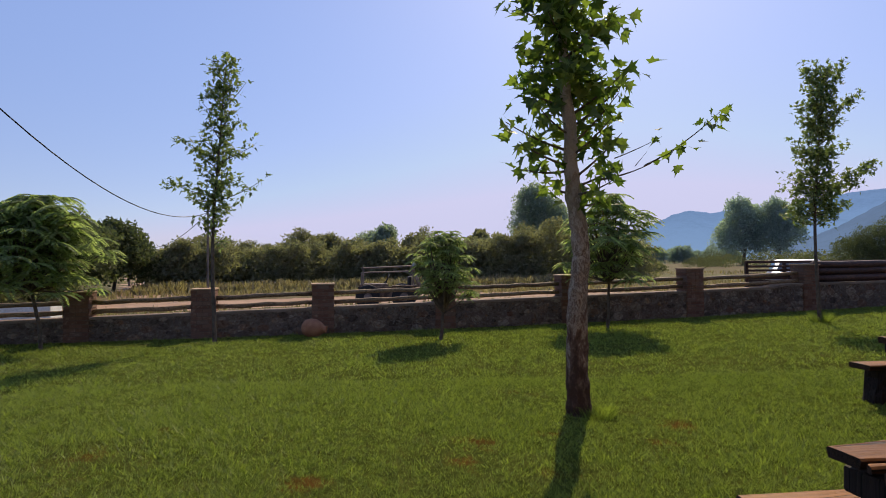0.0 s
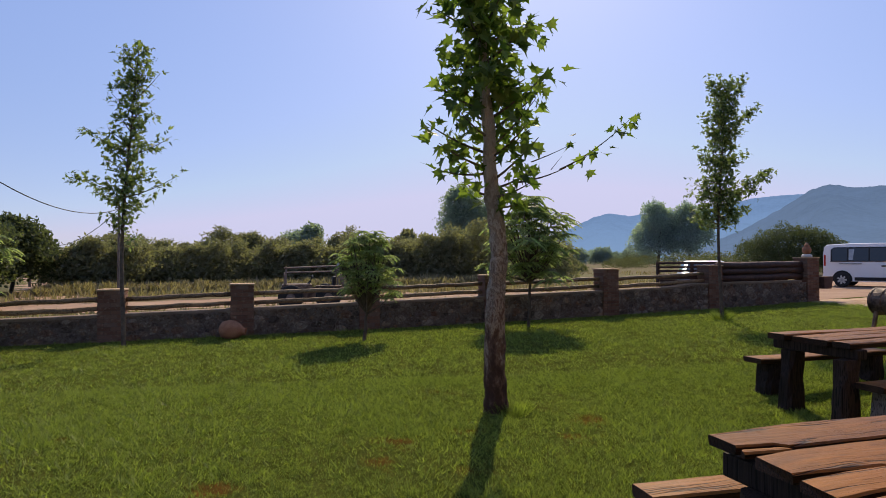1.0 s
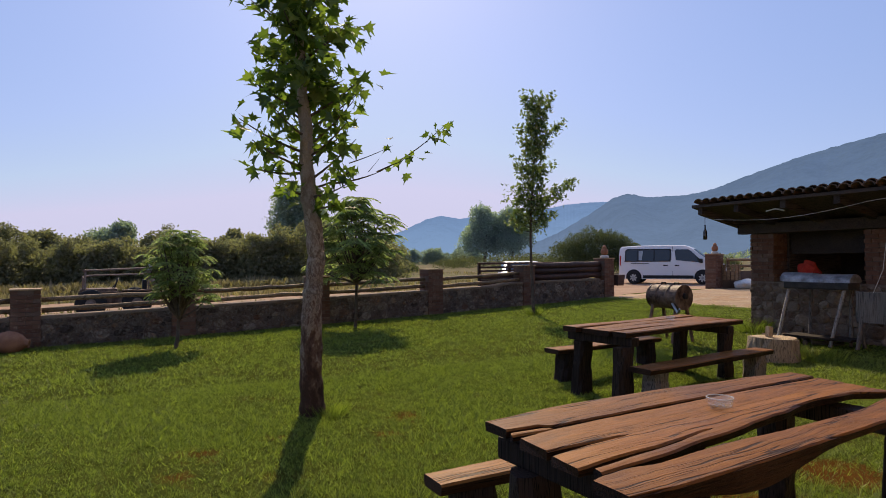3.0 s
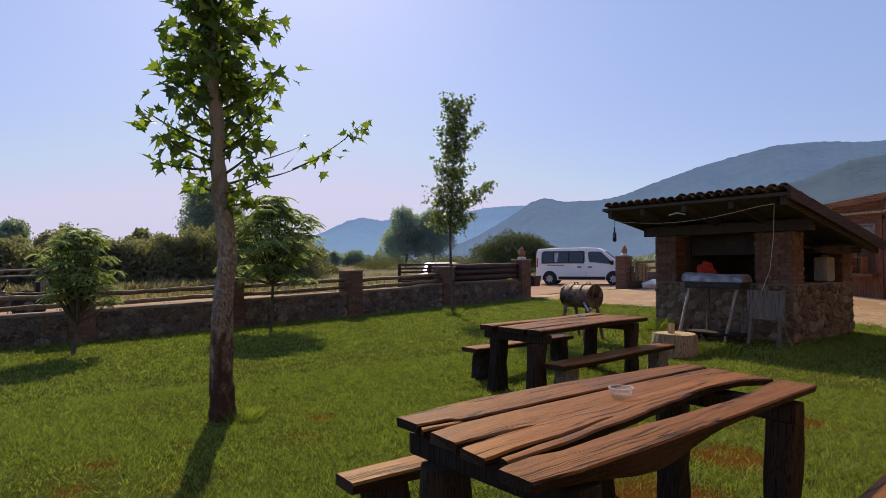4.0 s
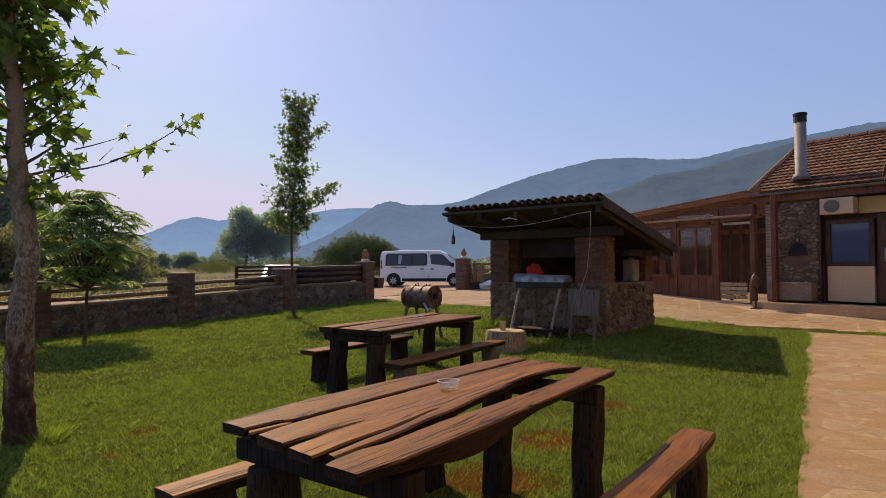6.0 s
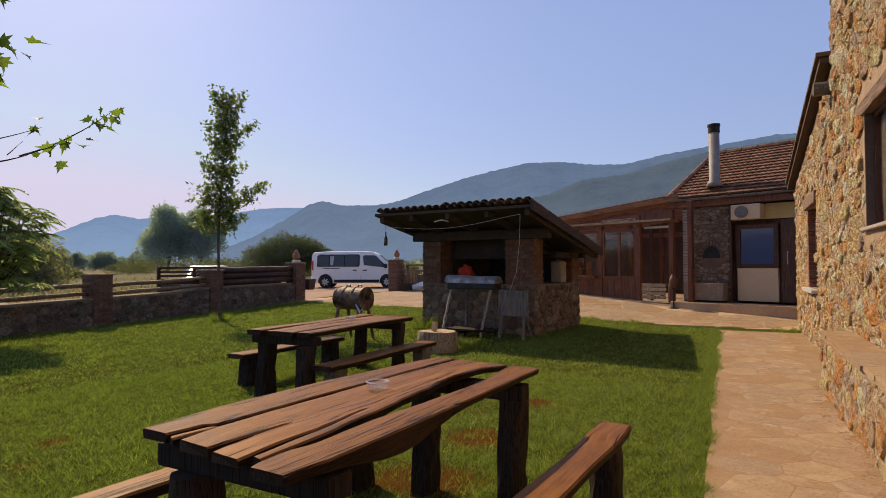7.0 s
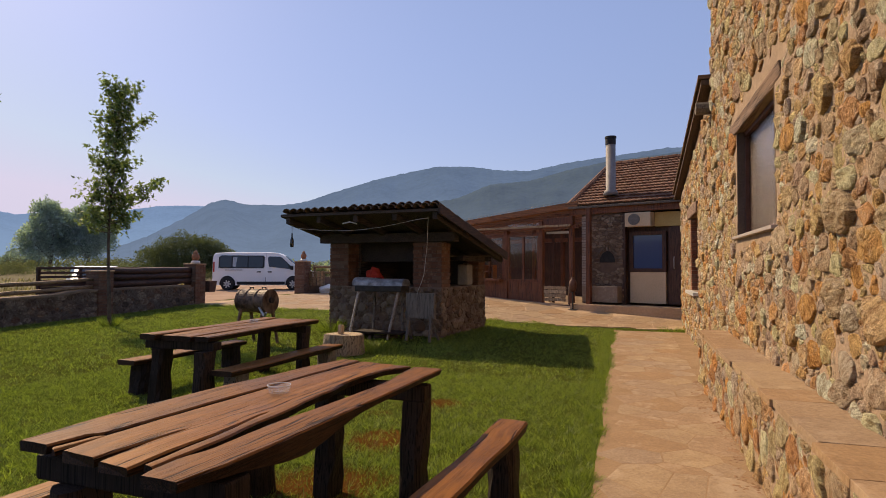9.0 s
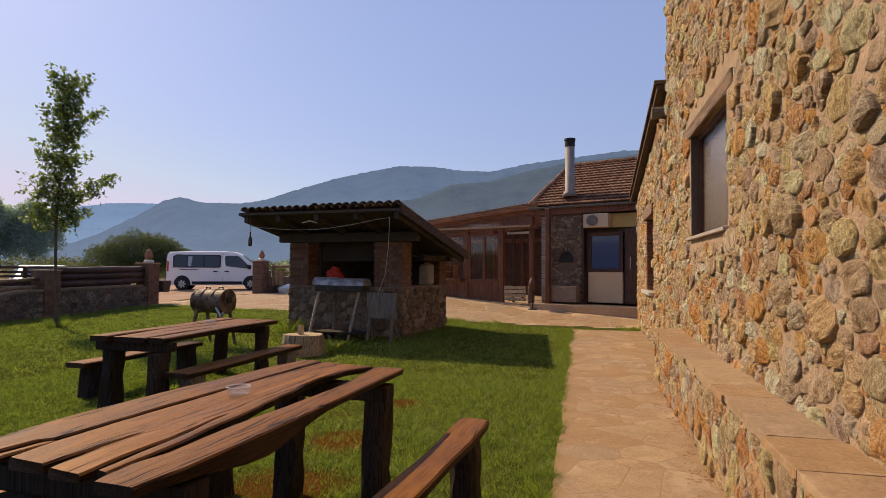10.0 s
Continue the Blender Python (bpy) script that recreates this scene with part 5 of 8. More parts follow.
RAILS = [(-8.5, -6.16), (-6.16, -3.90), (-3.90, -1.58), (-1.58, 0.97), (0.97, 3.82), (3.82, 6.90), (6.90, 10.05), (10.05, 13.4)]


def rail_fence(x0, x1, i):
    dark = i >= 7
    f = empty("rail_fence", pose((x0 + x1) / 2, wall_line((x0 + x1) / 2) + 0.16, wall_top((x0 + x1) / 2)), "three dark round logs between brick pillars" if dark else "two weathered round wooden rails between brick pillars", "fence", "rail fences on the wall")
    L, rise = (x1 - x0) / 2 - 0.2, (wall_top(x1) - wall_top(x0)) / 2
    for k, z in enumerate((0.10, 0.28) if not dark else (0.11, 0.29, 0.45)):
        bm = bmesh.new()
        pts = []
        for j in range(9):
            q = -1 + j / 4
            pts.append((q * L, q * L * 0.1405 + random.uniform(-0.008, 0.008), z + q * rise + random.uniform(-0.012, 0.012)))
        tube(bm, pts, [(0.088 if dark else 0.047) * random.uniform(0.9, 1.1) for _ in pts], 9, wobble=0.04, seed=i * 5 + k)
        part("rail", bm, M_DARK_LOG if dark else M_RAIL, f, smooth_shade=True)


for i, (a, b) in enumerate(RAILS):
    rail_fence(a, b, i)


def dark_gate(x0, x1, dy, name, label):
    """A dark boarded gate leaf parked behind the wall."""
    g = empty(name, pose(x0, wall_line(x0) + dy, 0, 0, 0, LEAN), label, "gate")
    L = (x1 - x0) / math.cos(radians(LEAN))
    z0 = wall_top(x0) - 0.35
    for k in range(4):
        part("board", boxes((0, L, -0.02, 0.02, z0 + 0.02 + k * 0.165, z0 + 0.18 + k * 0.165), bevel=0.006), M_DARK_LOG, g)
    for z in (0.72, 0.82):
        part("rail", boxes((0, L, -0.02, 0.02, z0 + z, z0 + z + 0.055), bevel=0.006), M_DARK_LOG, g)
    n = int(L / 0.9)
    for k in range(n + 1):
        part("post", boxes((L * k / n - 0.035, L * k / n + 0.035, 0.02, 0.09, ground_z(x0, wall_line(x0) + dy) - 0.1, z0 + 0.98), bevel=0.006), M_DARK_LOG, g)
    part("top_rail", boxes((-0.05, L + 0.05, -0.03, 0.05, z0 + 0.93, z0 + 0.99), bevel=0.008), M_DARK_LOG, g)


dark_gate(8.72, 13.1, 0.62, "wooden_gate", "dark brown slatted wooden gate leaf slid behind the wall")


def gate_urns():
    for x, y, z in ((13.40, wall_line(13.40) + 0.18, 1.46), (GATE_X, GATE_Y + 0.2, 1.60)):
        u = empty("clay_urn", pose(x, y, z), "small terracotta urn on the gate pillar", "urn", "urns on the gate")
        part("foot", lathe(bmesh.new(), [(0.14, 0), (0.13, 0.07), (0.07, 0.09)], 18), M_PLASTIC, u, "pale foot", smooth_shade=True)
        part("body", lathe(bmesh.new(), [(0.06, 0.09), (0.10, 0.13), (0.12, 0.2), (0.10, 0.27), (0.06, 0.31), (0.075, 0.34), (0.05, 0.36), (0.03, 0.41)], 18), M_TERRACOTTA, u, smooth_shade=True)
    # dark planter trough fixed on the gate pillar
    t = empty("planter_trough", pose(13.73, wall_line(13.73) - 0.05, 0.58, 0, 0, LEAN), "dark wooden trough fixed on the gate pillar", "trough")
    bm = bmesh.new()
    prism(bm, [(-0.10, 0.0), (0.16, 0.0), (0.24, 0.34), (-0.10, 0.34)], -0.14, 0.2)
    part("body", bm, M_DARK_LOG, t)
    # slatted tub beside the other gate pillar
    t = empty("slatted_tub", pose(GATE_X + 0.42, GATE_Y - 0.12, 0.42), "brown slatted wooden tub by the gate pillar", "tub")
    for k in range(14):
        w = 2 * math.pi * k / 14
        bm = bmesh.new()
        box(bm, -0.055, 0.055, -0.015, 0.015, 0, 0.58, bevel=0.006)
        part("stave", bm, M_RAIL, t, m=pose(0.32 * math.cos(w), 0.32 * math.sin(w), 0.2, 0, 0, math.degrees(w) + 90))
    bm = bmesh.new()
    bmesh.ops.create_icosphere(bm, subdivisions=3, radius=0.5)
    for v in bm.verts:
        v.co = Vector((v.co.x * 1.1, v.co.y * 0.7, max(-0.12, v.co.z * 0.45))) * (1 + 0.25 * noise.noise(v.co * 3))
    tagged(part("sack", bm, M_WHITE_PAINT, m=pose(GATE_X + 0.78, GATE_Y - 0.55, 0.45)), "pale filled sack lying by the gate", "sack")


gate_urns()


def lying_pot():
    x = -1.72
    y = wall_line(x) - 0.42
    p = empty("clay_jar", pose(x, y, ground_z(x, y) + 0.165, 0, 96, -6) @ Matrix.Scale(0.74, 4), "large terracotta jar lying on its side by the wall", "jar")
    part("body", lathe(bmesh.new(), [(0.10, -0.30), (0.20, -0.24), (0.255, -0.08), (0.25, 0.06), (0.19, 0.2), (0.10, 0.29), (0.085, 0.33), (0.10, 0.36), (0.075, 0.36), (0.06, 0.30)], 28), M_TERRACOTTA, p, smooth_shade=True)


lying_pot()

# ---- plank tables and benches on the lawn ----
def bent_plank(x0, x1, y0, y1, z, th, seed, wave=0.018, e0=None, e1=None):
    """A waney-edged board along x with uneven sides."""
    rng = random.Random(seed)
    bm = bmesh.new()
    k = 40
    ph = [rng.uniform(0, 6.28) for _ in range(6)]
    rows = []
    for i in range(k + 1):
        f = i / k
        x = x0 + (x1 - x0) * f
        w0 = wave * (math.sin(f * 5.1 + ph[0]) + 0.5 * math.sin(f * 13 + ph[1]))
        w1 = wave * (math.sin(f * 4.3 + ph[2]) + 0.5 * math.sin(f * 11 + ph[3]))
        zz = 0.004 * math.sin(f * 7 + ph[4])
        dx0, dx1 = (rng.uniform(-0.012, 0.012), rng.uniform(-0.012, 0.012)) if i in (0, k) else (0, 0)
        a, b = y0 + w0 + (e0(f) if e0 else 0), y1 + w1 + (e1(f) if e1 else 0)
        c = 0.010
        rows.append([bm.verts.new(p) for p in ((x + dx0, a + 0.012, z - th), (x + dx0, a, z - c + zz), (x + dx0, a + c, z + zz), (x, (a + b) / 2, z + zz + 0.002), (x + dx1, b - c, z + zz), (x + dx1, b, z - c + zz), (x + dx1, b - 0.012, z - th))])
    n = 7
    for q, w in zip(rows, rows[1:]):
        for j in range(n):
            bm.faces.new((q[j], q[(j + 1) % n], w[(j + 1) % n], w[j]))
    bm.faces.new(rows[0][::-1])
    bm.faces.new(rows[-1])
    bm.normal_update()
    # upright faces take the wood with shade in its colour
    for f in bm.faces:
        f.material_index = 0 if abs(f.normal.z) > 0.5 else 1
    return bm


def log_leg(h, w, d, seed, flare=0.0):
    rng = random.Random(seed)
    bm = bmesh.new()
    rows = []
    for i in range(6):
        f = i / 5
        wob = [rng.uniform(-0.012, 0.012) for _ in range(8)]
        ww, dd = w / 2 * (1 + flare * (1 - f) ** 2), d / 2 * (1 + flare * 0.3 * (1 - f))
        sh = 0.015 * math.sin(f * 4 + seed)
        ring = []
        for j in range(8):
            t = 2 * math.pi * (j + 0.5) / 8
            ring.append(bm.verts.new((math.copysign(abs(math.cos(t)) ** 0.5, math.cos(t)) * ww + wob[j] + sh, math.copysign(abs(math.sin(t)) ** 0.5, math.sin(t)) * dd + wob[7 - j], -0.04 + (h + 0.04) * f)))
        rows.append(ring)
    for q, r in zip(rows, rows[1:]):
        for j in range(8):
            bm.faces.new((q[j], q[(j + 1) % 8], r[(j + 1) % 8], r[j]))
    bm.faces.new(rows[0][::-1])
    bm.faces.new(rows[-1])
    return bm


def plank_table(m, L, W, H, boards, seed, group, label, inset=0.28):
    """boards: (near end, far end, side, side, bend of the one edge, bend of the other)."""
    t = empty("plank_table", m, label, "table", group)
    rng = random.Random(seed)
    for i, (x0, x1, y0, y1, e0, e1) in enumerate(boards):
        part("plank", bent_plank(x0, x1, y0, y1, H + rng.uniform(-0.005, 0.005), 0.055, seed * 10 + i, 0.005, e0, e1), [M_TABLE, M_TABLE_EDGE_SHADED], t)
    for x in (inset, L - 0.26):
        part("crossbeam", boxes((x - 0.06, x + 0.06, -0.01, W + 0.02, H - 0.15, H - 0.062), bevel=0.012), M_LEG, t)
        for j, (dx, q) in enumerate(((-0.10 if x < 1 else 0.0, 0.07), (-0.02 if x < 1 else 0.02, W - 0.16))):
            part("leg", log_leg(H - 0.15, 0.20 if x < 1 else 0.17, 0.14, seed + j + int(x * 7), 0.35 if x < 1 else 0.05), M_LEG, t, m=pose(x + dx, q, 0))
    return t


def plank_bench(m, L, W, H, seed, group, label, legs=M_LEG):
    b = empty("plank_bench", m, label, "bench", group)
    part("seat", bent_plank(0, L, 0, W, H, 0.055, seed, 0.007), [M_TABLE, M_TABLE_EDGE_SHADED], b)
    for x in (0.22, L - 0.2):
        part("leg", log_leg(H - 0.058, 0.22, W * 0.8, seed + int(x * 9), 0.15), legs, b, m=pose(x, W / 2, 0))
    return b


def glass_ashtray(p, name="ashtray"):
    a = empty(name, Matrix.Translation(p), "round clear glass ashtray standing on the plank table", "ashtray", "ashtrays on the tables")
    r = 0.056
    part("bowl", lathe(bmesh.new(), [(r * 0.82, 0.0), (r * 0.9, 0.004), (r * 1.0, 0.034), (r * 0.93, 0.036), (r * 0.82, 0.010), (r * 0.3, 0.007)], 28), M_ASHTRAY, a, smooth_shade=True)
    part("rim", tube(bmesh.new(), [(r * 0.965 * math.cos(w), r * 0.965 * math.sin(w), 0.036) for w in np.linspace(0, 6.2832, 29)], 0.0026, 6, cap=False), M_RIM, a, "bright glass rim", smooth_shade=True)


T1 = pose(1.56, 1.18, 0, 0, 0, 6.2)


def hump(h, c=0.5, w=0.3):
    return lambda f: h * math.exp(-((f - c) / w) ** 2)


def along(xs, ys):
    """An edge through the given places, drawn smooth."""
    def y(x):
        i = max(0, min(len(xs) - 2, sum(1 for q in xs if q <= x) - 1))
        f = min(1.0, max(0.0, (x - xs[i]) / (xs[i + 1] - xs[i])))
        return ys[i] + (ys[i + 1] - ys[i]) * f * f * (3 - 2 * f)
    return y


def split_board(strips, z, th, seed, k=56):
    """One old board whose drying cracks run in from its end. strips: (near end, far end, lower edge, upper edge); strips that meet are one piece of wood there."""
    rng = random.Random(seed)
    bm = bmesh.new()
    for n, (x0, x1, lo, hi) in enumerate(strips):
        rows = []
        for i in range(k + 1):
            f = i / k
            x = x0 + (x1 - x0) * f
            rag = 0.0035 * noise.noise(Vector((x * 11, seed, n)))
            a, b = lo(x), hi(x)
            ca = 0.0 if n and a - strips[n - 1][3](x) < 0.0025 else 0.007
            cb = 0.0 if n < len(strips) - 1 and strips[n + 1][2](x) - b < 0.0025 else 0.007
            if ca:
                a += rag
            if cb:
                b -= rag
            zz = z + 0.004 * noise.noise(Vector((x * 1.7, n * 0.2, seed))) - (0.006 * (1 - min(1, f * 12)) if n % 2 else 0.0)
            e = rng.uniform(-0.010, 0.010) if i in (0, k) else 0.0
            t = th(x)
            rows.append([bm.verts.new(p) for p in ((x, a + (0.010 if ca else 0), z - t), (x + e, a, zz - ca), (x + e, a + ca, zz), (x + e * 0.5, (a + b) / 2, zz + 0.0015), (x - e, b - cb, zz), (x - e, b, zz - cb), (x, b - (0.010 if cb else 0), z - t))])
        for q, w in zip(rows, rows[1:]):
            for j in range(7):
                bm.faces.new((q[j], q[(j + 1) % 7], w[(j + 1) % 7], w[j]))
        bm.faces.new(rows[0][::-1])
        bm.faces.new(rows[-1])
    bm.normal_update()
    # sides and crack walls get the shade-dark wood, tops the plain one
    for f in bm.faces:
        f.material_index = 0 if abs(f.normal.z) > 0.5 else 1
    return bm


TABLE1 = plank_table(T1, 2.06, 0.80, 0.76, [], 4, "plank tables", "long dark-stained plank table with a wide gap between two boards", 0.20)


def table_boards():
    wood = [M_TABLE, M_TABLE_EDGE_SHADED]
    # back board, notched at its near end, with a splinter left beside the notch
    back = along([0.0, 0.48, 1.02, 1.71, 2.1], [0.825, 0.858, 0.835, 0.771, 0.715])
    part("plank", split_board([(0.085, 2.085, along([0.0, 0.07, 0.24, 0.27, 0.60, 1.45, 2.1], [0.690, 0.685, 0.672, 0.634, 0.626, 0.605, 0.578]), back)], 0.762, lambda x: 0.036, 41), wood, TABLE1)
    part("splinter", split_board([(0.085, 0.262, along([0.08, 0.27], [0.640, 0.628]), along([0.08, 0.27], [0.678, 0.664]))], 0.752, lambda x: 0.026, 43, 10), wood, TABLE1)
    # middle board with two long cracks
    c1, c2 = along([0.0, 0.42, 1.0], [0.405, 0.400, 0.42]), along([0.0, 0.35, 0.75, 1.2], [0.236, 0.246, 0.287, 0.31])
    front = along([0.05, 0.29, 0.65, 1.16, 1.52, 1.80, 2.06], [0.178, 0.181, 0.218, 0.263, 0.307, 0.286, 0.185])

    def w1(x):
        return 0.017 * max(0.0, 1 - x / 0.44)

    def w2(x):
        return 0.016 * max(0.0, 1 - x / 0.80)
    part("plank", split_board([(0.045, 2.02, front, lambda x: max(front(x) + 0.004, c2(x) - w2(x))), (0.025, 2.035, lambda x: max(front(x) + 0.004, c2(x) + w2(x)), lambda x: c1(x) - w1(x)),
                               (0.05, 2.06, lambda x: c1(x) + w1(x), along([0.0, 0.26, 0.57, 1.17, 2.1], [0.578, 0.600, 0.607, 0.595, 0.560]))], 0.76, lambda x: 0.036, 45), wood, TABLE1)
    # front board, deep and waney below
    part("plank", split_board([(-0.035, 1.985, along([-0.04, 0.17, 0.70, 2.0], [0.005, -0.016, -0.026, -0.022]), along([-0.04, 0.03, 0.12, 0.25, 0.56, 0.92, 1.44, 1.94, 2.0], [0.150, 0.165, 0.168, 0.145, 0.154, 0.124, 0.113, 0.160, 0.165]))],
                              0.762, lambda x: 0.034 + 0.06 * math.exp(-((x - 0.55) / 0.30) ** 2), 47), wood, TABLE1)


table_boards()
glass_ashtray(T1 @ Vector((1.06, 0.46, 0.765)))
plank_bench(pose(2.132, 0.759, 0, 0, 0, 5.5), 1.64, 0.18, 0.45, 31, "plank benches", "dark-stained plank bench, rubbed bare along the middle")
plank_bench(pose(1.50, 2.297, 0, 0, 0, 0.7), 1.80, 0.175, 0.43, 37, "plank benches", "weathered plank bench with a worn orange-brown seat")
T2 = pose(4.66, 4.54, -0.10, 0, 0, 9.0)
plank_table(T2, 2.16, 0.84, 0.76, [
    (0.0, 2.19, 0.0, 0.20, hump(0.02), hump(-0.02, 0.6)), (-0.02, 2.15, 0.21, 0.415, None, None), (0.02, 2.17, 0.425, 0.63, hump(0.012, 0.3), None), (-0.03, 2.16, 0.64, 0.84, None, hump(-0.02, 0.4))],
    9, "plank tables", "dark plank table on rough legs further down the lawn", 0.12)
glass_ashtray(T2 @ Vector((1.45, 0.50, 0.765)))
plank_bench(pose(4.70, 4.26, -0.11, 0, 0, 8.0), 2.28, 0.26, 0.44, 41, "plank benches", "low plank bench on grey stump legs beside the table", M_GREYWOOD)
plank_bench(pose(4.72, 5.72, -0.12, 0, 0, 8.0), 1.95, 0.26, 0.45, 47, "plank benches", "dark plank bench behind the far table")

# ---- trees ----
SLIMLEAF = [(0.0, 0.0), (0.26, 0.06), (0.16, 0.24), (0.34, 0.46), (0.14, 0.46), (0.0, 1.0), (-0.14, 0.46), (-0.34, 0.46), (-0.16, 0.24), (-0.26, 0.06)]
STAR = [(0.0, 0.0), (0.10, 0.06), (0.42, 0.02), (0.30, 0.22), (0.52, 0.42), (0.24, 0.42), (0.20, 0.62), (0.10, 0.60), (0.0, 1.0), (-0.10, 0.60), (-0.20, 0.62), (-0.24, 0.42), (-0.52, 0.42), (-0.30, 0.22), (-0.42, 0.02), (-0.10, 0.06)]
OVAL = [(0.0, 0.0), (0.24, 0.30), (0.22, 0.62), (0.0, 1.0), (-0.22, 0.62), (-0.24, 0.30)]
DART = [(0.0, 0.0), (0.30, 0.45), (0.0, 1.0), (-0.30, 0.45)]


def leaf_mesh(name, leaves, outline, material):
    """leaves: (place, way, up, size). One polygon a leaf, folded a little along its middle."""
    verts, faces = [], []
    k = len(outline)
    for p, way, up, size in leaves:
        y = way.normalized()
        x = y.cross(up)
        x = x.normalized() if x.length > 1e-4 else y.orthogonal().normalized()
        z = x.cross(y)
        b = len(verts)
        for u, v in outline:
            verts.append(p + (x * u + y * v + z * (abs(u) * 0.35 - v * v * 0.18)) * size)
        faces.append(tuple(range(b, b + k)))
    return mesh_of(name, verts, faces, material)


def any_way(rng, up=0.0):
    v = Vector((rng.gauss(0, 1), rng.gauss(0, 1), rng.gauss(0, 1) + up))
    return v.normalized()


def plane_tree():
    rng = random.Random(11)
    x, y = 1.77, 5.66
    t = empty("plane_tree", pose(x, y, ground_z(x, y)), "young plane tree with flaking grey-brown trunk and large lobed leaves", "tree")
    line = [(0, 0, -0.05), (0.0, 0, 0.05), (-0.015, 0, 0.35), (-0.015, 0, 0.8), (0.0, 0, 1.15), (0.04, 0.01, 1.5), (0.025, 0, 1.75), (-0.03, 0, 2.05), (-0.05, 0.01, 2.35), (-0.055, 0, 2.7), (-0.11, 0, 3.2), (-0.13, 0, 3.8), (-0.10, 0, 4.6), (-0.06, 0, 5.5)]
    rad = [0.14, 0.118, 0.106, 0.098, 0.088, 0.080, 0.074, 0.078, 0.068, 0.062, 0.052, 0.042, 0.026, 0.012]
    bm = bmesh.new()
    fine, fr = [], []
    for i in range(len(line) - 1):
        for k in range(9):
            f = k / 9
            knob = 1 + 0.05 * math.sin(i * 2.1 + f * 6.5)
            fine.append(Vector(line[i]).lerp(Vector(line[i + 1]), f))
            fr.append((rad[i] * (1 - f) + rad[i + 1] * f) * knob)
    tube(bm, fine, fr, 24, wobble=0.03, seed=2)
    for v in bm.verts:                      # flakes and old knots
        q = v.co
        out = Vector((q.x, q.y, 0)).normalized()
        v.co = q + out * (0.010 * noise.noise(Vector((q.x * 14, q.y * 14, q.z * 6))) + 0.006 * noise.noise(q * 31) + 0.006 * max(0.0, noise.noise(Vector((q.x * 9, q.y * 9, q.z * 3.1 + 7)))))
    part("trunk", bm, M_PLANE_BARK, t, "flaking grey-brown bark", smooth_shade=True)
    # stubs where side shoots were cut away
    for z, w, r in ((1.02, 0.6, 0.022), (1.52, -0.4, 0.020), (2.08, 2.9, 0.024), (0.62, -2.4, 0.02)):
        bm = bmesh.new()
        c = Vector((0.0, 0, z))
        tube(bm, [c + Vector((math.cos(w), math.sin(w), 0)) * 0.05, c + Vector((math.cos(w) * 0.105, math.sin(w) * 0.105, 0.02))], [r * 1.5, r], 8, wobble=0.1)
        part("stub", bm, M_PLANE_BARK, t)
    leaves = []

    def spray(p, n, spread, size):
        for _ in range(n):
            q = p + Vector((rng.gauss(0, spread), rng.gauss(0, spread), rng.gauss(0, spread * 0.8)))
            way = Vector((q.x - p.x, q.y - p.y, -0.02 + rng.gauss(0, 0.06))) * 5 + any_way(rng) * 0.6 + Vector((0, 0, -0.25))
            leaves.append((q, way, Vector((rng.gauss(0, 0.7), rng.gauss(0, 0.7), 1)), size * rng.uniform(0.6, 1.15)))

    def limb(start, end, r, n, lift=0.06, first=0.3, size=0.17, cnt=3, spread=0.07):
        a, b = Vector(start), Vector(end)
        mid = a.lerp(b, 0.5) + Vector((0, 0, -lift))
        pts = [a.lerp(mid, f).lerp(mid.lerp(b, f), f) for f in np.linspace(0, 1, 7)]
        bmb = bmesh.new()
        tube(bmb, pts, [r * (1 - 0.75 * f) for f in np.linspace(0, 1, 7)], 6)
        part("limb", bmb, M_BARK, t)
        for k in range(n):
            f = first + (1 - first) * (k + 0.5) / n
            q = a.lerp(mid, f).lerp(mid.lerp(b, f), f)
            spray(q + Vector((rng.gauss(0, 0.03), rng.gauss(0, 0.03), 0.02)), cnt, spread, size)
    # side limbs: height at the trunk, reach to the side, reach in depth, rise, leafy stretches
    for z, dx, dy, up, n, cnt in ((2.00, 0.30, -0.10, 0.02, 3, 4), (2.02, 0.34, 0.22, 0.12, 3, 4), (2.08, 0.30, -0.30, 0.10, 3, 4), (2.10, -0.22, 0.05, 0.12, 2, 3), (2.15, 0.50, 0.05, 0.24, 4, 3),
                                  (2.22, 0.44, -0.18, 0.42, 5, 3), (2.32, -0.44, 0.10, 0.02, 5, 3), (2.36, -0.52, -0.15, 0.20, 5, 3), (2.40, 0.50, 0.22, 0.46, 5, 3), (2.45, 0.30, -0.30, 0.30, 4, 3),
                                  (2.50, -0.60, 0.10, 0.30, 6, 3), (2.55, 0.46, -0.05, 0.50, 5, 3), (2.60, 0.20, 0.34, 0.30, 4, 4), (2.66, -0.36, -0.26, 0.20, 4, 3), (2.72, 0.62, 0.10, 0.52, 6, 3),
                                  (2.80, -0.20, 0.30, 0.30, 4, 4), (2.84, 0.52, -0.20, 0.42, 5, 4), (2.92, -0.42, 0.12, 0.22, 5, 4), (2.98, 0.24, 0.26, 0.34, 4, 5)):
        c = Vector((-0.06, 0, z))
        limb(c, c + Vector((dx, dy, up)), 0.015, n, cnt=cnt)
    z, k = 3.02, 0
    while z < 5.3:
        az = k * 2.4 + rng.uniform(-0.3, 0.3)
        L = rng.uniform(0.36, 0.62) * (1.0 if z < 4.4 else 0.75)
        c = Vector((-0.10, 0, z))
        limb(c, c + Vector((math.cos(az) * L, math.sin(az) * L, rng.uniform(0.10, 0.34))), 0.015, 6, first=0.1, cnt=6, spread=0.085, size=0.17)
        z += 0.075
        k += 1
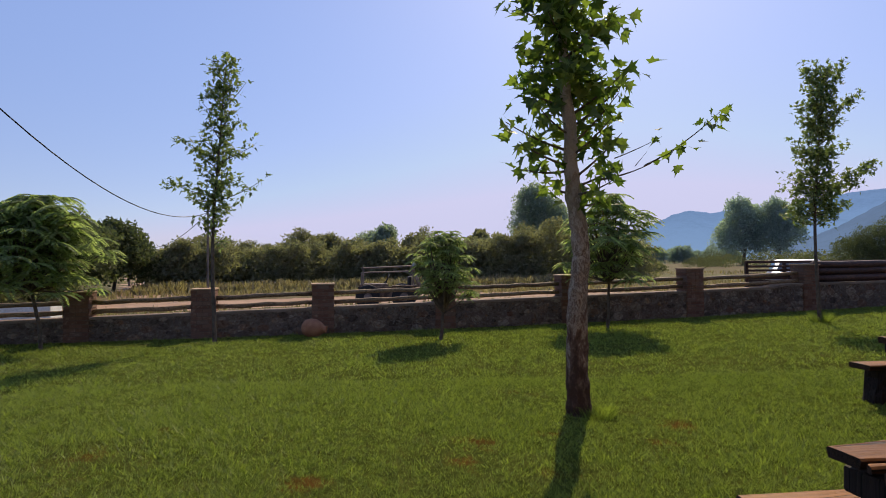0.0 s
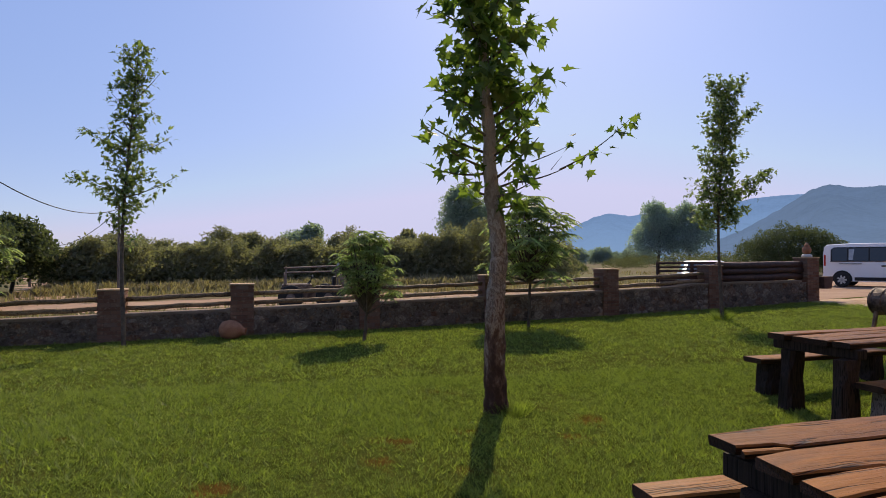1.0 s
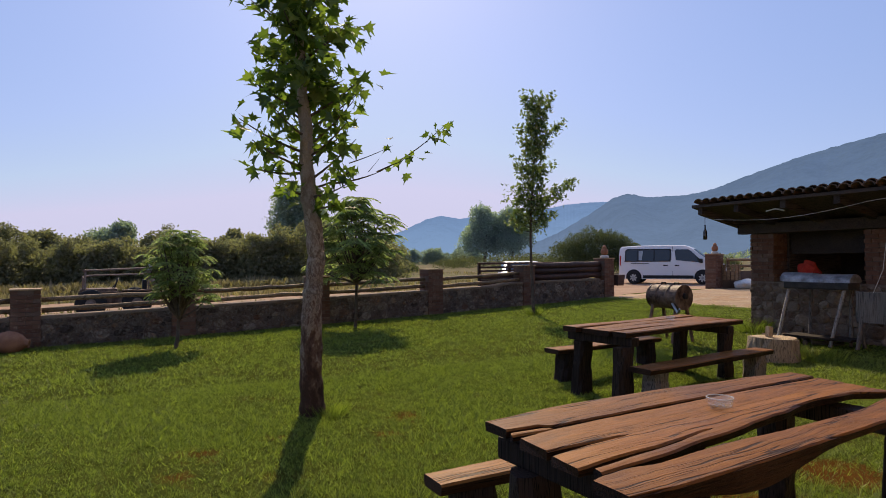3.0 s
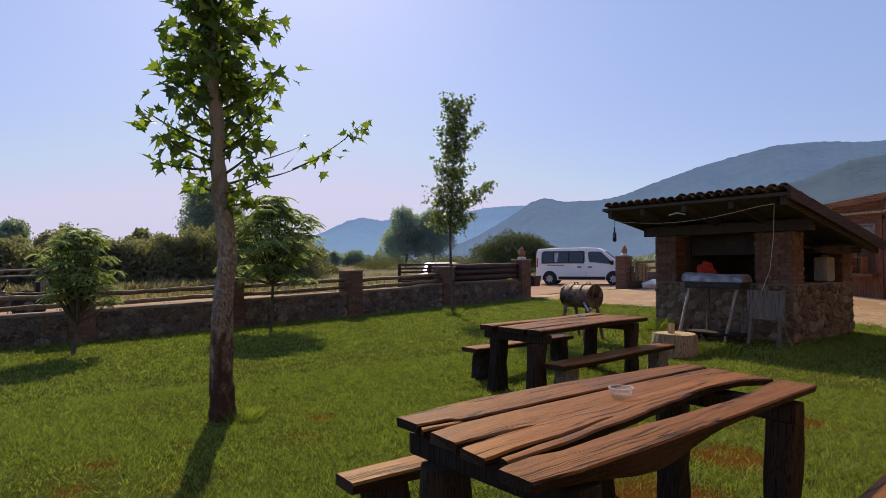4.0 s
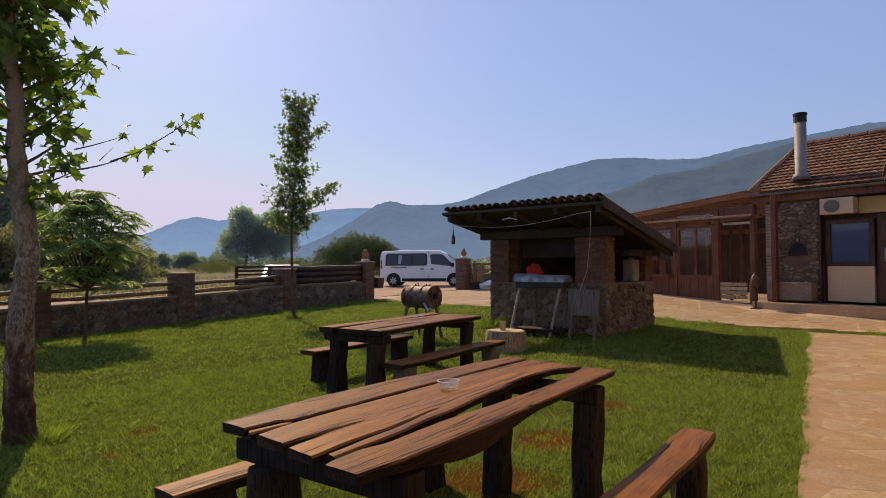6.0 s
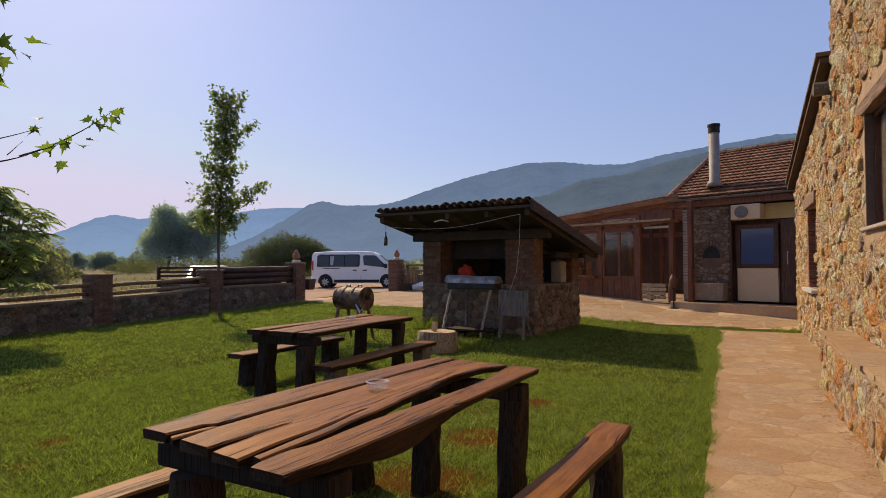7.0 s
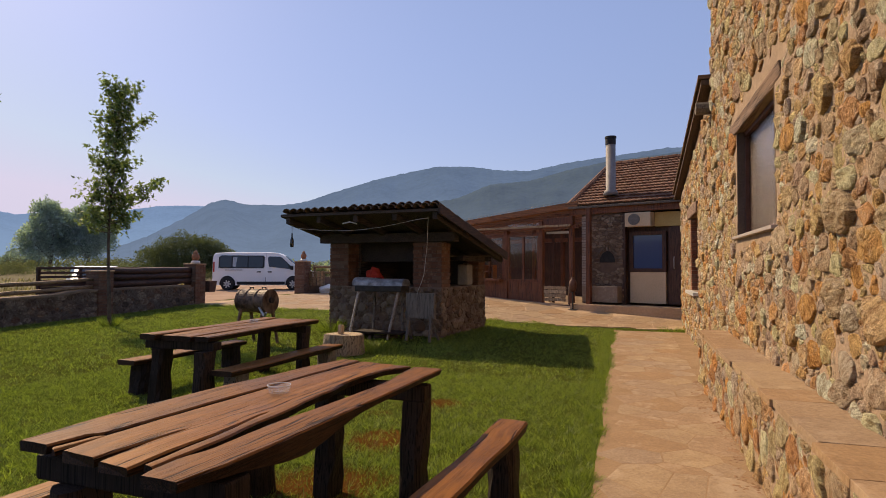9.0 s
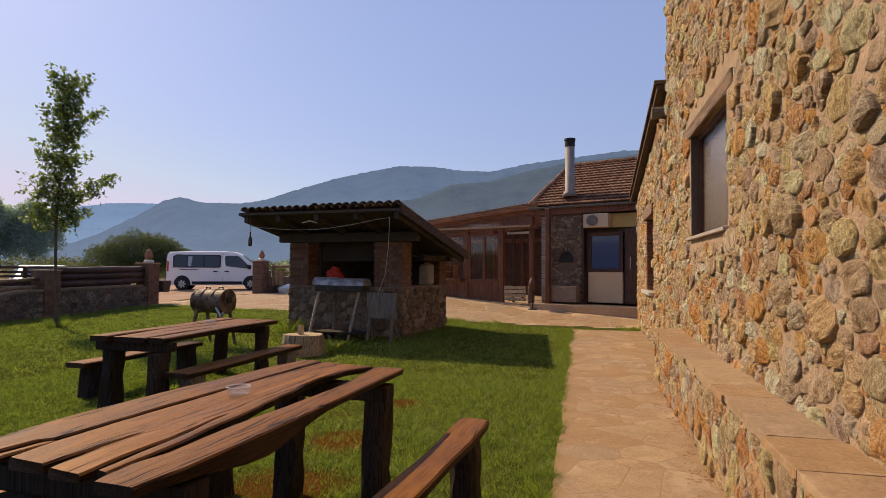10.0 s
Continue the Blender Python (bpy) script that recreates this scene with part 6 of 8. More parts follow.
    # low shoots with a few leaves
    limb((0.04, 0, 1.76), (0.24, -0.08, 1.80), 0.006, 1, lift=-0.05, first=0.7, cnt=3, spread=0.035, size=0.10)
    # one long thin limb, nearly level, forked, with leaves at its tips
    limb((0.18, -0.04, 2.22), (0.66, -0.16, 2.36), 0.012, 0, lift=0.05)
    limb((0.60, -0.145, 2.34), (1.22, -0.38, 2.80), 0.009, 0, lift=0.09)
    for p, c, sp in (((0.80, -0.22, 2.36), 3, 0.04), ((0.98, -0.29, 2.54), 4, 0.045), ((1.10, -0.34, 2.68), 5, 0.05), ((1.21, -0.38, 2.80), 6, 0.055), ((0.78, -0.2, 2.42), 2, 0.03)):
        spray(Vector(p), c, sp, 0.12)
    limb((0.34, -0.08, 2.42), (0.74, -0.22, 2.60), 0.006, 0, lift=0.02)
    spray(Vector((0.74, -0.22, 2.61)), 5, 0.05, 0.12)
    limb((0.52, -0.13, 2.34), (0.62, -0.17, 2.47), 0.004, 0, lift=0.0)
    part("crown", leaf_mesh("crown", leaves, STAR, M_LEAF_PLANE), None, t, "sparse crown of big lobed leaves")


plane_tree()


def slim_tree(x, y, h, boughs, seed, label, lean=0.0, leaf=0.10, thick=1.0):
    """boughs: height at the trunk, reach to the side, in depth, rise, and how many leafy tufts."""
    rng = random.Random(seed)
    t = empty("slim_tree", pose(x, y, ground_z(x, y)), label, "tree", "slim young trees by the wall")
    bm = bmesh.new()

    def stem(z):
        f = z / h
        return Vector((lean * f ** 3 + 0.03 * math.sin(f * 8 + seed), 0.02 * math.sin(f * 6), z))
    tube(bm, [stem(-0.05 + (h + 0.05) * f) for f in np.linspace(0, 1, 16)], [0.036 * (1 - f) + 0.006 for f in np.linspace(0, 1, 16)], 9, wobble=0.06, seed=seed)
    part("trunk", bm, M_BARK, t)
    leaves = []
    for z, dx, dy, up, n in boughs:
        a = stem(z)
        b = a + Vector((dx, dy, up))
        mid = a.lerp(b, 0.55) + Vector((0, 0, -0.10 * (abs(dx) + abs(dy))))
        bmb = bmesh.new()
        tube(bmb, [a.lerp(mid, f).lerp(mid.lerp(b, f), f) for f in np.linspace(0, 1, 5)], [0.012, 0.010, 0.007, 0.005, 0.003], 5)
        part("bough", bmb, M_BARK, t)
        for k in range(int(n * thick)):
            f = rng.uniform(0.12, 1.04)
            q = a.lerp(mid, f).lerp(mid.lerp(b, f), f)
            sp = 0.10 - 0.04 * f
            c = q + Vector((rng.gauss(0, sp), rng.gauss(0, sp), rng.gauss(0.02, sp * 0.9)))
            for _ in range(4):
                p = c + Vector((rng.gauss(0, 0.035), rng.gauss(0, 0.035), rng.gauss(0, 0.03)))
                leaves.append((p, (b - a).normalized() * 0.5 + any_way(rng) * 0.9 + Vector((0, 0, -0.05)), Vector((rng.gauss(0, 0.6), rng.gauss(0, 0.6), 1)), leaf * rng.uniform(0.65, 1.15)))
    part("crown", leaf_mesh("crown", leaves, SLIMLEAF, M_LEAF_SLIM), None, t, "narrow loose crown of small leaves")


def filler(z0, z1, reach, n, tufts, seed):
    """Short boughs all round a stretch of the stem."""
    rng = random.Random(seed)
    got = []
    for k in range(n):
        az = k * 2.4 + rng.uniform(-0.4, 0.4)
        r = reach * rng.uniform(0.6, 1.1)
        got.append((z0 + (z1 - z0) * (k + rng.random()) / n, math.cos(az) * r, math.sin(az) * r, rng.uniform(0.08, 0.30), tufts))
    return got


slim_tree(-3.50, 11.60, 5.45, [(2.75, -0.85, -0.1, 0.28, 26), (2.65, -0.55, 0.2, 0.12, 14), (2.65, 0.85, 0.1, 0.42, 20), (3.45, -0.70, 0.0, 0.36, 22), (3.4, 0.70, 0.1, 0.40, 18), (4.4, 0.42, 0.1, 0.55, 12), (4.55, -0.28, 0, 0.30, 10)]
          + filler(1.75, 2.6, 0.20, 9, 9, 1) + filler(2.5, 3.3, 0.36, 13, 13, 2) + filler(3.3, 4.2, 0.32, 13, 12, 3) + filler(4.2, 5.3, 0.26, 15, 10, 4), 21, "slim young tree with a narrow loose crown by the wall", 0.28, 0.11)
slim_tree(8.62, 11.95, 5.35, [(2.75, 0.95, -0.2, 0.42, 36), (2.6, 1.05, -0.3, 0.62, 44), (2.55, 0.62, 0.1, 0.35, 24), (2.1, -0.62, 0.0, 0.28, 26), (2.2, 0.55, -0.1, 0.22, 22), (2.75, -0.5, 0.1, 0.25, 18), (3.4, -0.52, 0.0, 0.28, 22), (3.5, 0.55, 0.1, 0.15, 16),
                              (4.0, 0.72, -0.1, 0.70, 36), (4.3, 0.46, 0.0, 1.02, 34), (4.0, -0.44, 0.1, 0.50, 20), (4.3, -0.26, -0.1, 0.72, 22)]
          + filler(1.95, 2.75, 0.48, 15, 13, 5) + filler(2.7, 3.3, 0.40, 10, 12, 6) + filler(3.3, 4.0, 0.34, 11, 12, 7) + filler(3.9, 5.2, 0.32, 18, 13, 8), 33, "slim young tree with a dense leafy column by the wall", 0.16, 0.115, 1.25)


def umbrella_tree(x, y, trunk_h, z0, z1, r, tips, seed, label, lean=0.0, frond=0.44, low=-0.35):
    """A small round tree: boughs end in whorls of long feathery fronds that arch out and hang, tier over tier."""
    rng = random.Random(seed)
    t = empty("umbrella_tree", pose(x, y, ground_z(x, y)), label, "tree", "round feathery trees on the lawn")
    bm = bmesh.new()
    top = Vector((lean, 0, trunk_h))
    tube(bm, [(0, 0, -0.05), (lean * 0.3 + 0.02, 0, trunk_h * 0.4), (lean * 0.7, 0, trunk_h * 0.75), top], [0.036, 0.031, 0.028, 0.026], 9, wobble=0.06, seed=seed)
    part("trunk", bm, M_BARK, t)
    leaves = []
    zc = z0 + (z1 - z0) * 0.36
    for b in range(tips):
        f = (b + 0.5) / tips
        u = low + (1 - low) * f                       # from the low skirt up to the crown's top
        az = b * 2.39996 + rng.uniform(-0.25, 0.25)
        k = math.sqrt(max(0.02, 1 - max(0, u) ** 2)) * (1 if u > 0 else 1 - 0.5 * u * u)
        reach = rng.uniform(0.45, 1.0) * (0.88 + 0.3 * noise.noise(Vector((math.cos(az) * 1.5, math.sin(az) * 1.5, u * 2 + seed))))
        rr = max(0.05, r * k * reach - frond * 0.5)
        e = Vector((lean + math.cos(az) * rr, math.sin(az) * rr, zc + ((z1 - zc) * u if u > 0 else (zc - z0) * u / max(0.1, -low)) * (0.7 + 0.3 * reach) + rng.uniform(-0.10, 0.10)))
        if b % 3 == 0:
            bmb = bmesh.new()
            s0 = top + Vector((0, 0, -0.06))
            tube(bmb, [s0, s0.lerp(e, 0.5) + Vector((0, 0, -0.05)), e], [0.020, 0.013, 0.006], 6)
            part("limb", bmb, M_BARK, t)
        m = rng.randint(5, 7)
        for j in range(m):
            w = az + (j / m - 0.5) * 5.2 + rng.uniform(-0.2, 0.2)
            out = Vector((math.cos(w), math.sin(w), rng.uniform(0.05, 0.42)))
            L = frond * rng.uniform(0.7, 1.15)
            for i in range(12):
                g = (i + 1) / 12.5
                c = e + out * L * g + Vector((0, 0, -L * 0.62 * g * g))
                side = out.cross(Vector((0, 0, 1))).normalized()
                size = L * 0.24 * (1.15 - 0.75 * abs(g - 0.45))
                for q in (-1, 1):
                    leaves.append((c, out * 0.55 + side * q + Vector((0, 0, -0.30 - 0.2 * g)), Vector((0, 0, 1)) + any_way(rng) * 0.25, size * rng.uniform(0.8, 1.1)))
    part("crown", leaf_mesh("crown", leaves, DART, M_LEAF_UMBRELLA), None, t, "tiers of feathery hanging leaves")


umbrella_tree(0.76, 11.15, 0.55, 0.80, 2.10, 0.74, 135, 5, "small round feathery tree in front of the garden wall", 0.06, 0.20, -0.5)
umbrella_tree(4.27, 12.2, 1.0, 1.0, 2.84, 1.27, 125, 6, "feathery umbrella-shaped tree on the lawn by the wall", 0.05, 0.33)
umbrella_tree(-6.24, 10.95, 1.1, 1.0, 2.80, 1.52, 200, 7, "broad feathery tree on a thin leaning trunk", -0.18, 0.38)


def tuft(x, y, r, h, n, seed, label):
    rng = random.Random(seed)
    leaves = []
    for _ in range(n):
        az = rng.uniform(0, 6.283)
        d = Vector((math.cos(az), math.sin(az), rng.uniform(0.8, 2.6)))
        leaves.append((Vector((math.cos(az) * r * rng.random(), math.sin(az) * r * rng.random(), -0.01)), d, Vector((-math.sin(az), math.cos(az), 0.2)), h * rng.uniform(0.5, 1.1)))
    tagged(new("grass_tuft", leaf_mesh("grass_tuft", leaves, [(0.008, 0), (0.014, 0.4), (0.0, 1.0), (-0.014, 0.4), (-0.008, 0)], M_GRASS)), label, "grass tuft", kind="stuff").matrix_world = pose(x, y, ground_z(x, y))


tuft(8.62, 11.9, 0.17, 0.28, 300, 1, "tall grass left round the slim tree's foot")
tuft(1.9, 5.62, 0.20, 0.16, 700, 2, "long grass left round the plane tree's foot")
tuft(8.55, 5.1, 0.4, 0.26, 420, 3, "weeds beside the chopping block")
p = yard(7.75, -0.15)
tuft(p.x, p.y, 0.3, 0.15, 400, 4, "weeds at the house corner")
p = HUT @ Vector((-0.25, HW - 0.2, 0))
tuft(p.x, p.y, 0.3, 0.32, 420, 5, "weeds at the hut's corner")

# ---- what lies beyond the wall ----
def polar(az, d):
    return Vector((0.3 + d * math.sin(radians(az)), d * math.cos(radians(az))))


def blob_leaves(leaves, c, rx, ry, rz, n, size, rng, seed):
    """Leaf clumps over a bumpy rounded mass, thinner inside."""
    for _ in range(n):
        d = any_way(rng)
        if d.z < -0.55:
            d.z = -d.z
        bump = 1 + 0.30 * noise.noise(d * 2.1 + Vector((seed, 0, 0))) + 0.22 * noise.noise(d * 5.3 + Vector((0, seed, 0)))
        k = bump * (rng.random() ** 0.28)
        p = Vector((c[0] + d.x * rx * k, c[1] + d.y * ry * k, c[2] + d.z * rz * k))
        leaves.append((p, any_way(rng), any_way(rng, 0.6), size * rng.uniform(0.6, 1.3)))


def far_tree(az, d, h, w, label, seed, lobes=3, trunk=0.25, mat=None, n=1500, size=0.5, name="tree"):
    rng = random.Random(seed)
    p = polar(az, d)
    g = ground_z(p.x, p.y)
    t = empty("tree", pose(p.x, p.y, g), label, "tree", "far trees")
    bm = bmesh.new()
    tube(bm, [(0, 0, -0.3), (0.05 * w, 0, h * 0.3), (0, 0, h * 0.75)], [0.03 * h, 0.022 * h, 0.008 * h], 7)
    for k in range(4):
        a = k * 1.7 + seed
        tube(bm, [(0, 0, h * (0.22 + 0.08 * k)), (math.cos(a) * w * 0.28, math.sin(a) * w * 0.28, h * (0.5 + 0.08 * k))], [0.012 * h, 0.004 * h], 5)
    part("trunk", bm, M_BARK, t)
    leaves = []
    for k in range(lobes):
        f = (k + 0.5) / lobes
        a = rng.uniform(0, 6.28)
        s = 0.85 if k < lobes - 1 else 0.6
        off = w * 0.17
        zz = h * (trunk + (1 - trunk) * (0.27 + 0.50 * f))
        blob_leaves(leaves, (math.cos(a) * off, math.sin(a) * off, zz), w * 0.40 * s, w * 0.40 * s, h * (1 - trunk) * 0.36, int(n * 2.6) // lobes, size, rng, seed + k)
    part("crown", leaf_mesh("crown", leaves, DART, mat or M_LEAF_FAR_HAZED), None, t)


def hedgerow():
    rng = random.Random(77)
    leaves = []
    az = -21.5
    while az < 21:
        d = rng.uniform(36, 43)
        p = polar(az, d)
        base = 2.5 + 0.3 * math.sin(az * 0.55) + 0.2 * math.sin(az * 1.7) + (0.4 if az > 5 else 0.0) - (0.5 if az < -19.5 else 0)
        h = base * rng.uniform(0.76, 1.14)
        w = rng.uniform(1.4, 2.4)
        blob_leaves(leaves, (p.x, p.y, h * 0.42), w, w, h * 0.62, 2600, 0.19, rng, az)
        for _ in range(3):                 # shoots of uneven height along the top
            q = polar(az + rng.uniform(-0.6, 0.6), d - 1.0)
            blob_leaves(leaves, (q.x, q.y, h * rng.uniform(0.75, 0.98)), 0.55, 0.55, rng.uniform(0.35, 0.7), 240, 0.15, rng, az + 50)
        az += rng.uniform(0.5, 0.8)
    tagged(new("hedgerow", leaf_mesh("hedgerow", leaves, DART, M_LEAF_BUSH)), "long dense dark-green hedgerow of bushes beyond the field", "hedgerow", kind="stuff")
    leaves = []
    for _ in range(52):
        az = rng.uniform(16, 52)
        p = polar(az, rng.uniform(60, 130))
        h = rng.uniform(0.8, 2.4)
        blob_leaves(leaves, (p.x, p.y, h * 0.4), h * 1.0, h * 1.0, h * 0.6, 620, 0.22, rng, az)
    for _ in range(40):
        az = rng.uniform(-44, -30)
        p = polar(az, rng.uniform(22, 34))
        h = rng.uniform(0.8, 1.7)
        blob_leaves(leaves, (p.x, p.y, h * 0.4), h * 1.0, h * 1.0, h * 0.6, 900, 0.13, rng, az)
    tagged(new("scrub", leaf_mesh("scrub", leaves, OVAL, M_LEAF_SCRUB)), "low green scrub scattered over the dry plain", "scrub", kind="stuff")
    leaves = []
    for _ in range(90):
        az = rng.uniform(-30, 62)
        p = polar(az, rng.uniform(240, 420))
        h = rng.uniform(3.0, 7.0)
        blob_leaves(leaves, (p.x, p.y, h * 0.4), h * 1.3, h * 1.3, h * 0.6, 90, 1.5, rng, az)
    tagged(new("far_woods", leaf_mesh("far_woods", leaves, OVAL, M_LEAF_FAR_HAZED)), "line of far woods on the plain, bluish haze in their colour", "woods", kind="stuff")
    # pale tall dry grass before the hedgerow and by the road
    leaves = []
    for _ in range(14000):
        az = rng.uniform(-26, 41)
        p = polar(az, rng.uniform(25, 36) + (0 if rng.random() < 0.8 else 25))
        if noise.noise(Vector((p.x * 0.3, p.y * 0.3, 0))) < -0.1:
            continue
        leaves.append((Vector((p.x, p.y, ground_z(p.x, p.y) - 0.02)), any_way(rng) * 0.5 + Vector((0, 0, 1)), any_way(rng), rng.uniform(0.08, 0.38)))
    for _ in range(15000):             # a taller strip along the hedge's foot
        p = polar(rng.uniform(-24, 17), rng.uniform(31.5, 35.5))
        leaves.append((Vector((p.x, p.y, ground_z(p.x, p.y) - 0.02)), any_way(rng) * 0.7 + Vector((0, 0, 1)), any_way(rng), rng.uniform(0.3, 0.75) * (0.8 + 0.4 * noise.noise(Vector((p.x * 0.6, p.y * 0.6, 2))))))
    for _ in range(3500):
        x = rng.uniform(-10, 11.5)
        y = wall_line(x) + rng.uniform(1.0, 6.8)
        leaves.append((Vector((x, y, ground_z(x, y) - 0.02)), any_way(rng) * 0.6 + Vector((0, 0, 1)), any_way(rng), rng.uniform(0.08, 0.28)))
    tagged(new("dry_grass", leaf_mesh("dry_grass", leaves, [(0.12, 0), (0.10, 0.5), (0.0, 1.0), (-0.10, 0.5), (-0.12, 0)], M_DRY)), "pale dry grass along the road and field", "grass", kind="stuff")


hedgerow()
far_tree(-25.7, 36, 3.5, 5.2, "broad dark roadside tree by the dirt road", 3, 5, 0.04, M_LEAF_DARK, 7000, 0.19)
far_tree(-30.5, 32, 3.6, 6.8, "bushy roadside tree behind the garden wall", 8, 5, 0.0, M_LEAF_DARK, 7000, 0.19)
far_tree(-36.0, 27, 3.2, 7.0, "wide low bush behind the garden wall", 18, 4, 0.0, M_LEAF_DARK, 5000, 0.19)
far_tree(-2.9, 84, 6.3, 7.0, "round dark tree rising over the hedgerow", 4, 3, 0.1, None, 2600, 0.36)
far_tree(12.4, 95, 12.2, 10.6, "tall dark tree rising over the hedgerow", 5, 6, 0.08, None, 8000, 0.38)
far_tree(30.0, 130, 12.2, 11.6, "broad poplar group on the plain with haze in its leaf colour", 9, 6, 0.04, M_LEAF_HAZY, 7000, 0.45)
far_tree(32.6, 132, 11.9, 10.8, "broad poplar beside its neighbour, haze in its leaf colour", 10, 6, 0.04, M_LEAF_HAZY, 6500, 0.45)


def wide_bush(az, d, label, seed):
    """One broad dome of foliage, from the ground up."""
    rng = random.Random(seed)
    p = polar(az, d)
    t = empty("bush", pose(p.x, p.y, ground_z(p.x, p.y), 0, 0, -az), label, "bush")
    for k in range(7):
        a = k * 0.9
        bm = bmesh.new()
        tube(bm, [(0.3 * math.cos(a), 0.3 * math.sin(a), -0.2), (2.6 * math.cos(a), 1.5 * math.sin(a), 1.9)], [0.08, 0.02], 6)
        part("stem", bm, M_BARK, t)
    leaves = []
    for x, zc, rx, rz in ((-2.2, 1.3, 1.7, 1.6), (-1.0, 1.8, 1.8, 1.8), (0.3, 2.1, 2.0, 1.9), (1.6, 2.0, 1.8, 1.75), (2.7, 1.5, 1.6, 1.6), (3.5, 0.9, 1.3, 1.2), (0.5, 0.8, 2.6, 1.4)):
        blob_leaves(leaves, (x, rng.uniform(-0.5, 0.5), zc), rx, 1.9, rz, 5200, 0.125, rng, seed + x)
    part("crown", leaf_mesh("crown", leaves, DART, M_LEAF_DARK), None, t)


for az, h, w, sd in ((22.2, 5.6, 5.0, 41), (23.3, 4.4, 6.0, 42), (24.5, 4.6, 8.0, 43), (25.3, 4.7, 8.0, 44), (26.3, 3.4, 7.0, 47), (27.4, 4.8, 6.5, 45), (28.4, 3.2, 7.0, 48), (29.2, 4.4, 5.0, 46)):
    far_tree(az, 175, h, w, "small tree on the far plain, bluish haze in its leaf colour", sd, 4, -0.15, M_LEAF_PLAIN_HAZED, 900, 0.42)
wide_bush(40.1, 54, "dense dark wide round bush behind the gate", 12)
far_tree(7.0, 62, 4.4, 4.0, "bushy tree in the hedgerow", 14, 3, 0.05, M_LEAF_BUSH, 1500, 0.35)


def hazed_backdrop_mat(name, near, haze, amount, top):
    """Wooded hillside with the haze of distance painted in as a bluish glow."""
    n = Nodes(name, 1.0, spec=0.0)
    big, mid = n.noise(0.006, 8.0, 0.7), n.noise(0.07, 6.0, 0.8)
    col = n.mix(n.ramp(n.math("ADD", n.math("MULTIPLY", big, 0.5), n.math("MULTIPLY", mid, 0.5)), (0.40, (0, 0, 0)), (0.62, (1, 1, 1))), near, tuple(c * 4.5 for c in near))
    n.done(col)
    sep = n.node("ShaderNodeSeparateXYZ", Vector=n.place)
    low = n.node("ShaderNodeMapRange", Value=sep.outputs[2])      # painted haze grows stronger towards the valley floor
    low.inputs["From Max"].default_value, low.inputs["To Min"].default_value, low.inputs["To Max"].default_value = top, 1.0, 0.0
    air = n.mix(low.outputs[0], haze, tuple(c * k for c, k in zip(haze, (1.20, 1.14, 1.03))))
    # the slopes give off this haze colour themselves
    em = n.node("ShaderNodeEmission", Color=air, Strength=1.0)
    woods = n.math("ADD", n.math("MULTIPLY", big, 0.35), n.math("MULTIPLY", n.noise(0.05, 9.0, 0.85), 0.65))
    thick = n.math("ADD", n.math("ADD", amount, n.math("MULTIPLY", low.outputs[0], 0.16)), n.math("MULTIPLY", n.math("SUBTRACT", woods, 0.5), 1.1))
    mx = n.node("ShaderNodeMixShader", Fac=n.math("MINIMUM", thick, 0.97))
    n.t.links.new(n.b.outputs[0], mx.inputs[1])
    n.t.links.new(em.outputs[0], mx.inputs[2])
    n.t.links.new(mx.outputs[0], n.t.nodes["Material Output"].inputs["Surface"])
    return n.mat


def ridge(name, profile, d0, d1, mat, seed, label, rough=0.12):
    """A hill range: its skyline in (bearing, elevation) degrees, rising from d0 to d1 metres away."""
    az0, az1 = profile[0][0], profile[-1][0]
    step, rows = 0.10, 26
    k = int((az1 - az0) / step) + 1
    verts, faces = [], []
    for i in range(k):
        az = az0 + i * step
        el = np.interp(az, [p[0] for p in profile], [p[1] for p in profile])
        for j in range(rows):
            f = j / (rows - 4)
            d = d0 + (d1 - d0) * f
            top = 1.4 + d1 * math.tan(radians(el)) + noise.noise(Vector((az * 1.9, seed, 0))) * d1 * 0.0012 + (noise.noise(Vector((az * 7.0, seed, 3))) + 0.8 * noise.noise(Vector((az * 17.0, seed, 9)))) * d1 * 0.00045
            sp = noise.noise(Vector((az * 0.22 + f * 1.5, f * 2.4 - az * 0.1, seed))) + 0.4 * noise.noise(Vector((az * 0.5 - f * 2.0, f * 5.0, seed + 5)))
            g = min(f, 1.0)
            z = top * (g ** 1.35) * (1 + rough * 2.2 * sp * math.sin(math.pi * g)) if f <= 1 else top * (1 - 0.25 * (f - 1) * 6)
            p = polar(az, d)
            verts.append((p.x, p.y, z - 2))
    for i in range(k - 1):
        for j in range(rows - 1):
            faces.append((i * rows + j, (i + 1) * rows + j, (i + 1) * rows + j + 1, i * rows + j + 1))
    tagged(new(name, mesh_of(name, verts, faces, mat, True)), label, "hills", kind="structure")


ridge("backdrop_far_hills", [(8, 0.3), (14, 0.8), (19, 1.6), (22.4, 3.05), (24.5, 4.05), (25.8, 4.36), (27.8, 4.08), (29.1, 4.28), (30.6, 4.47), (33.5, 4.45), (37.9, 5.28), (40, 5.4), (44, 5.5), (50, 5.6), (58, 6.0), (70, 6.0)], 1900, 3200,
      hazed_backdrop_mat("far_hills", (0.03, 0.04, 0.04), (0.165, 0.275, 0.505), 0.86, 230.0), 3, "far hills with pale blue haze painted into them")
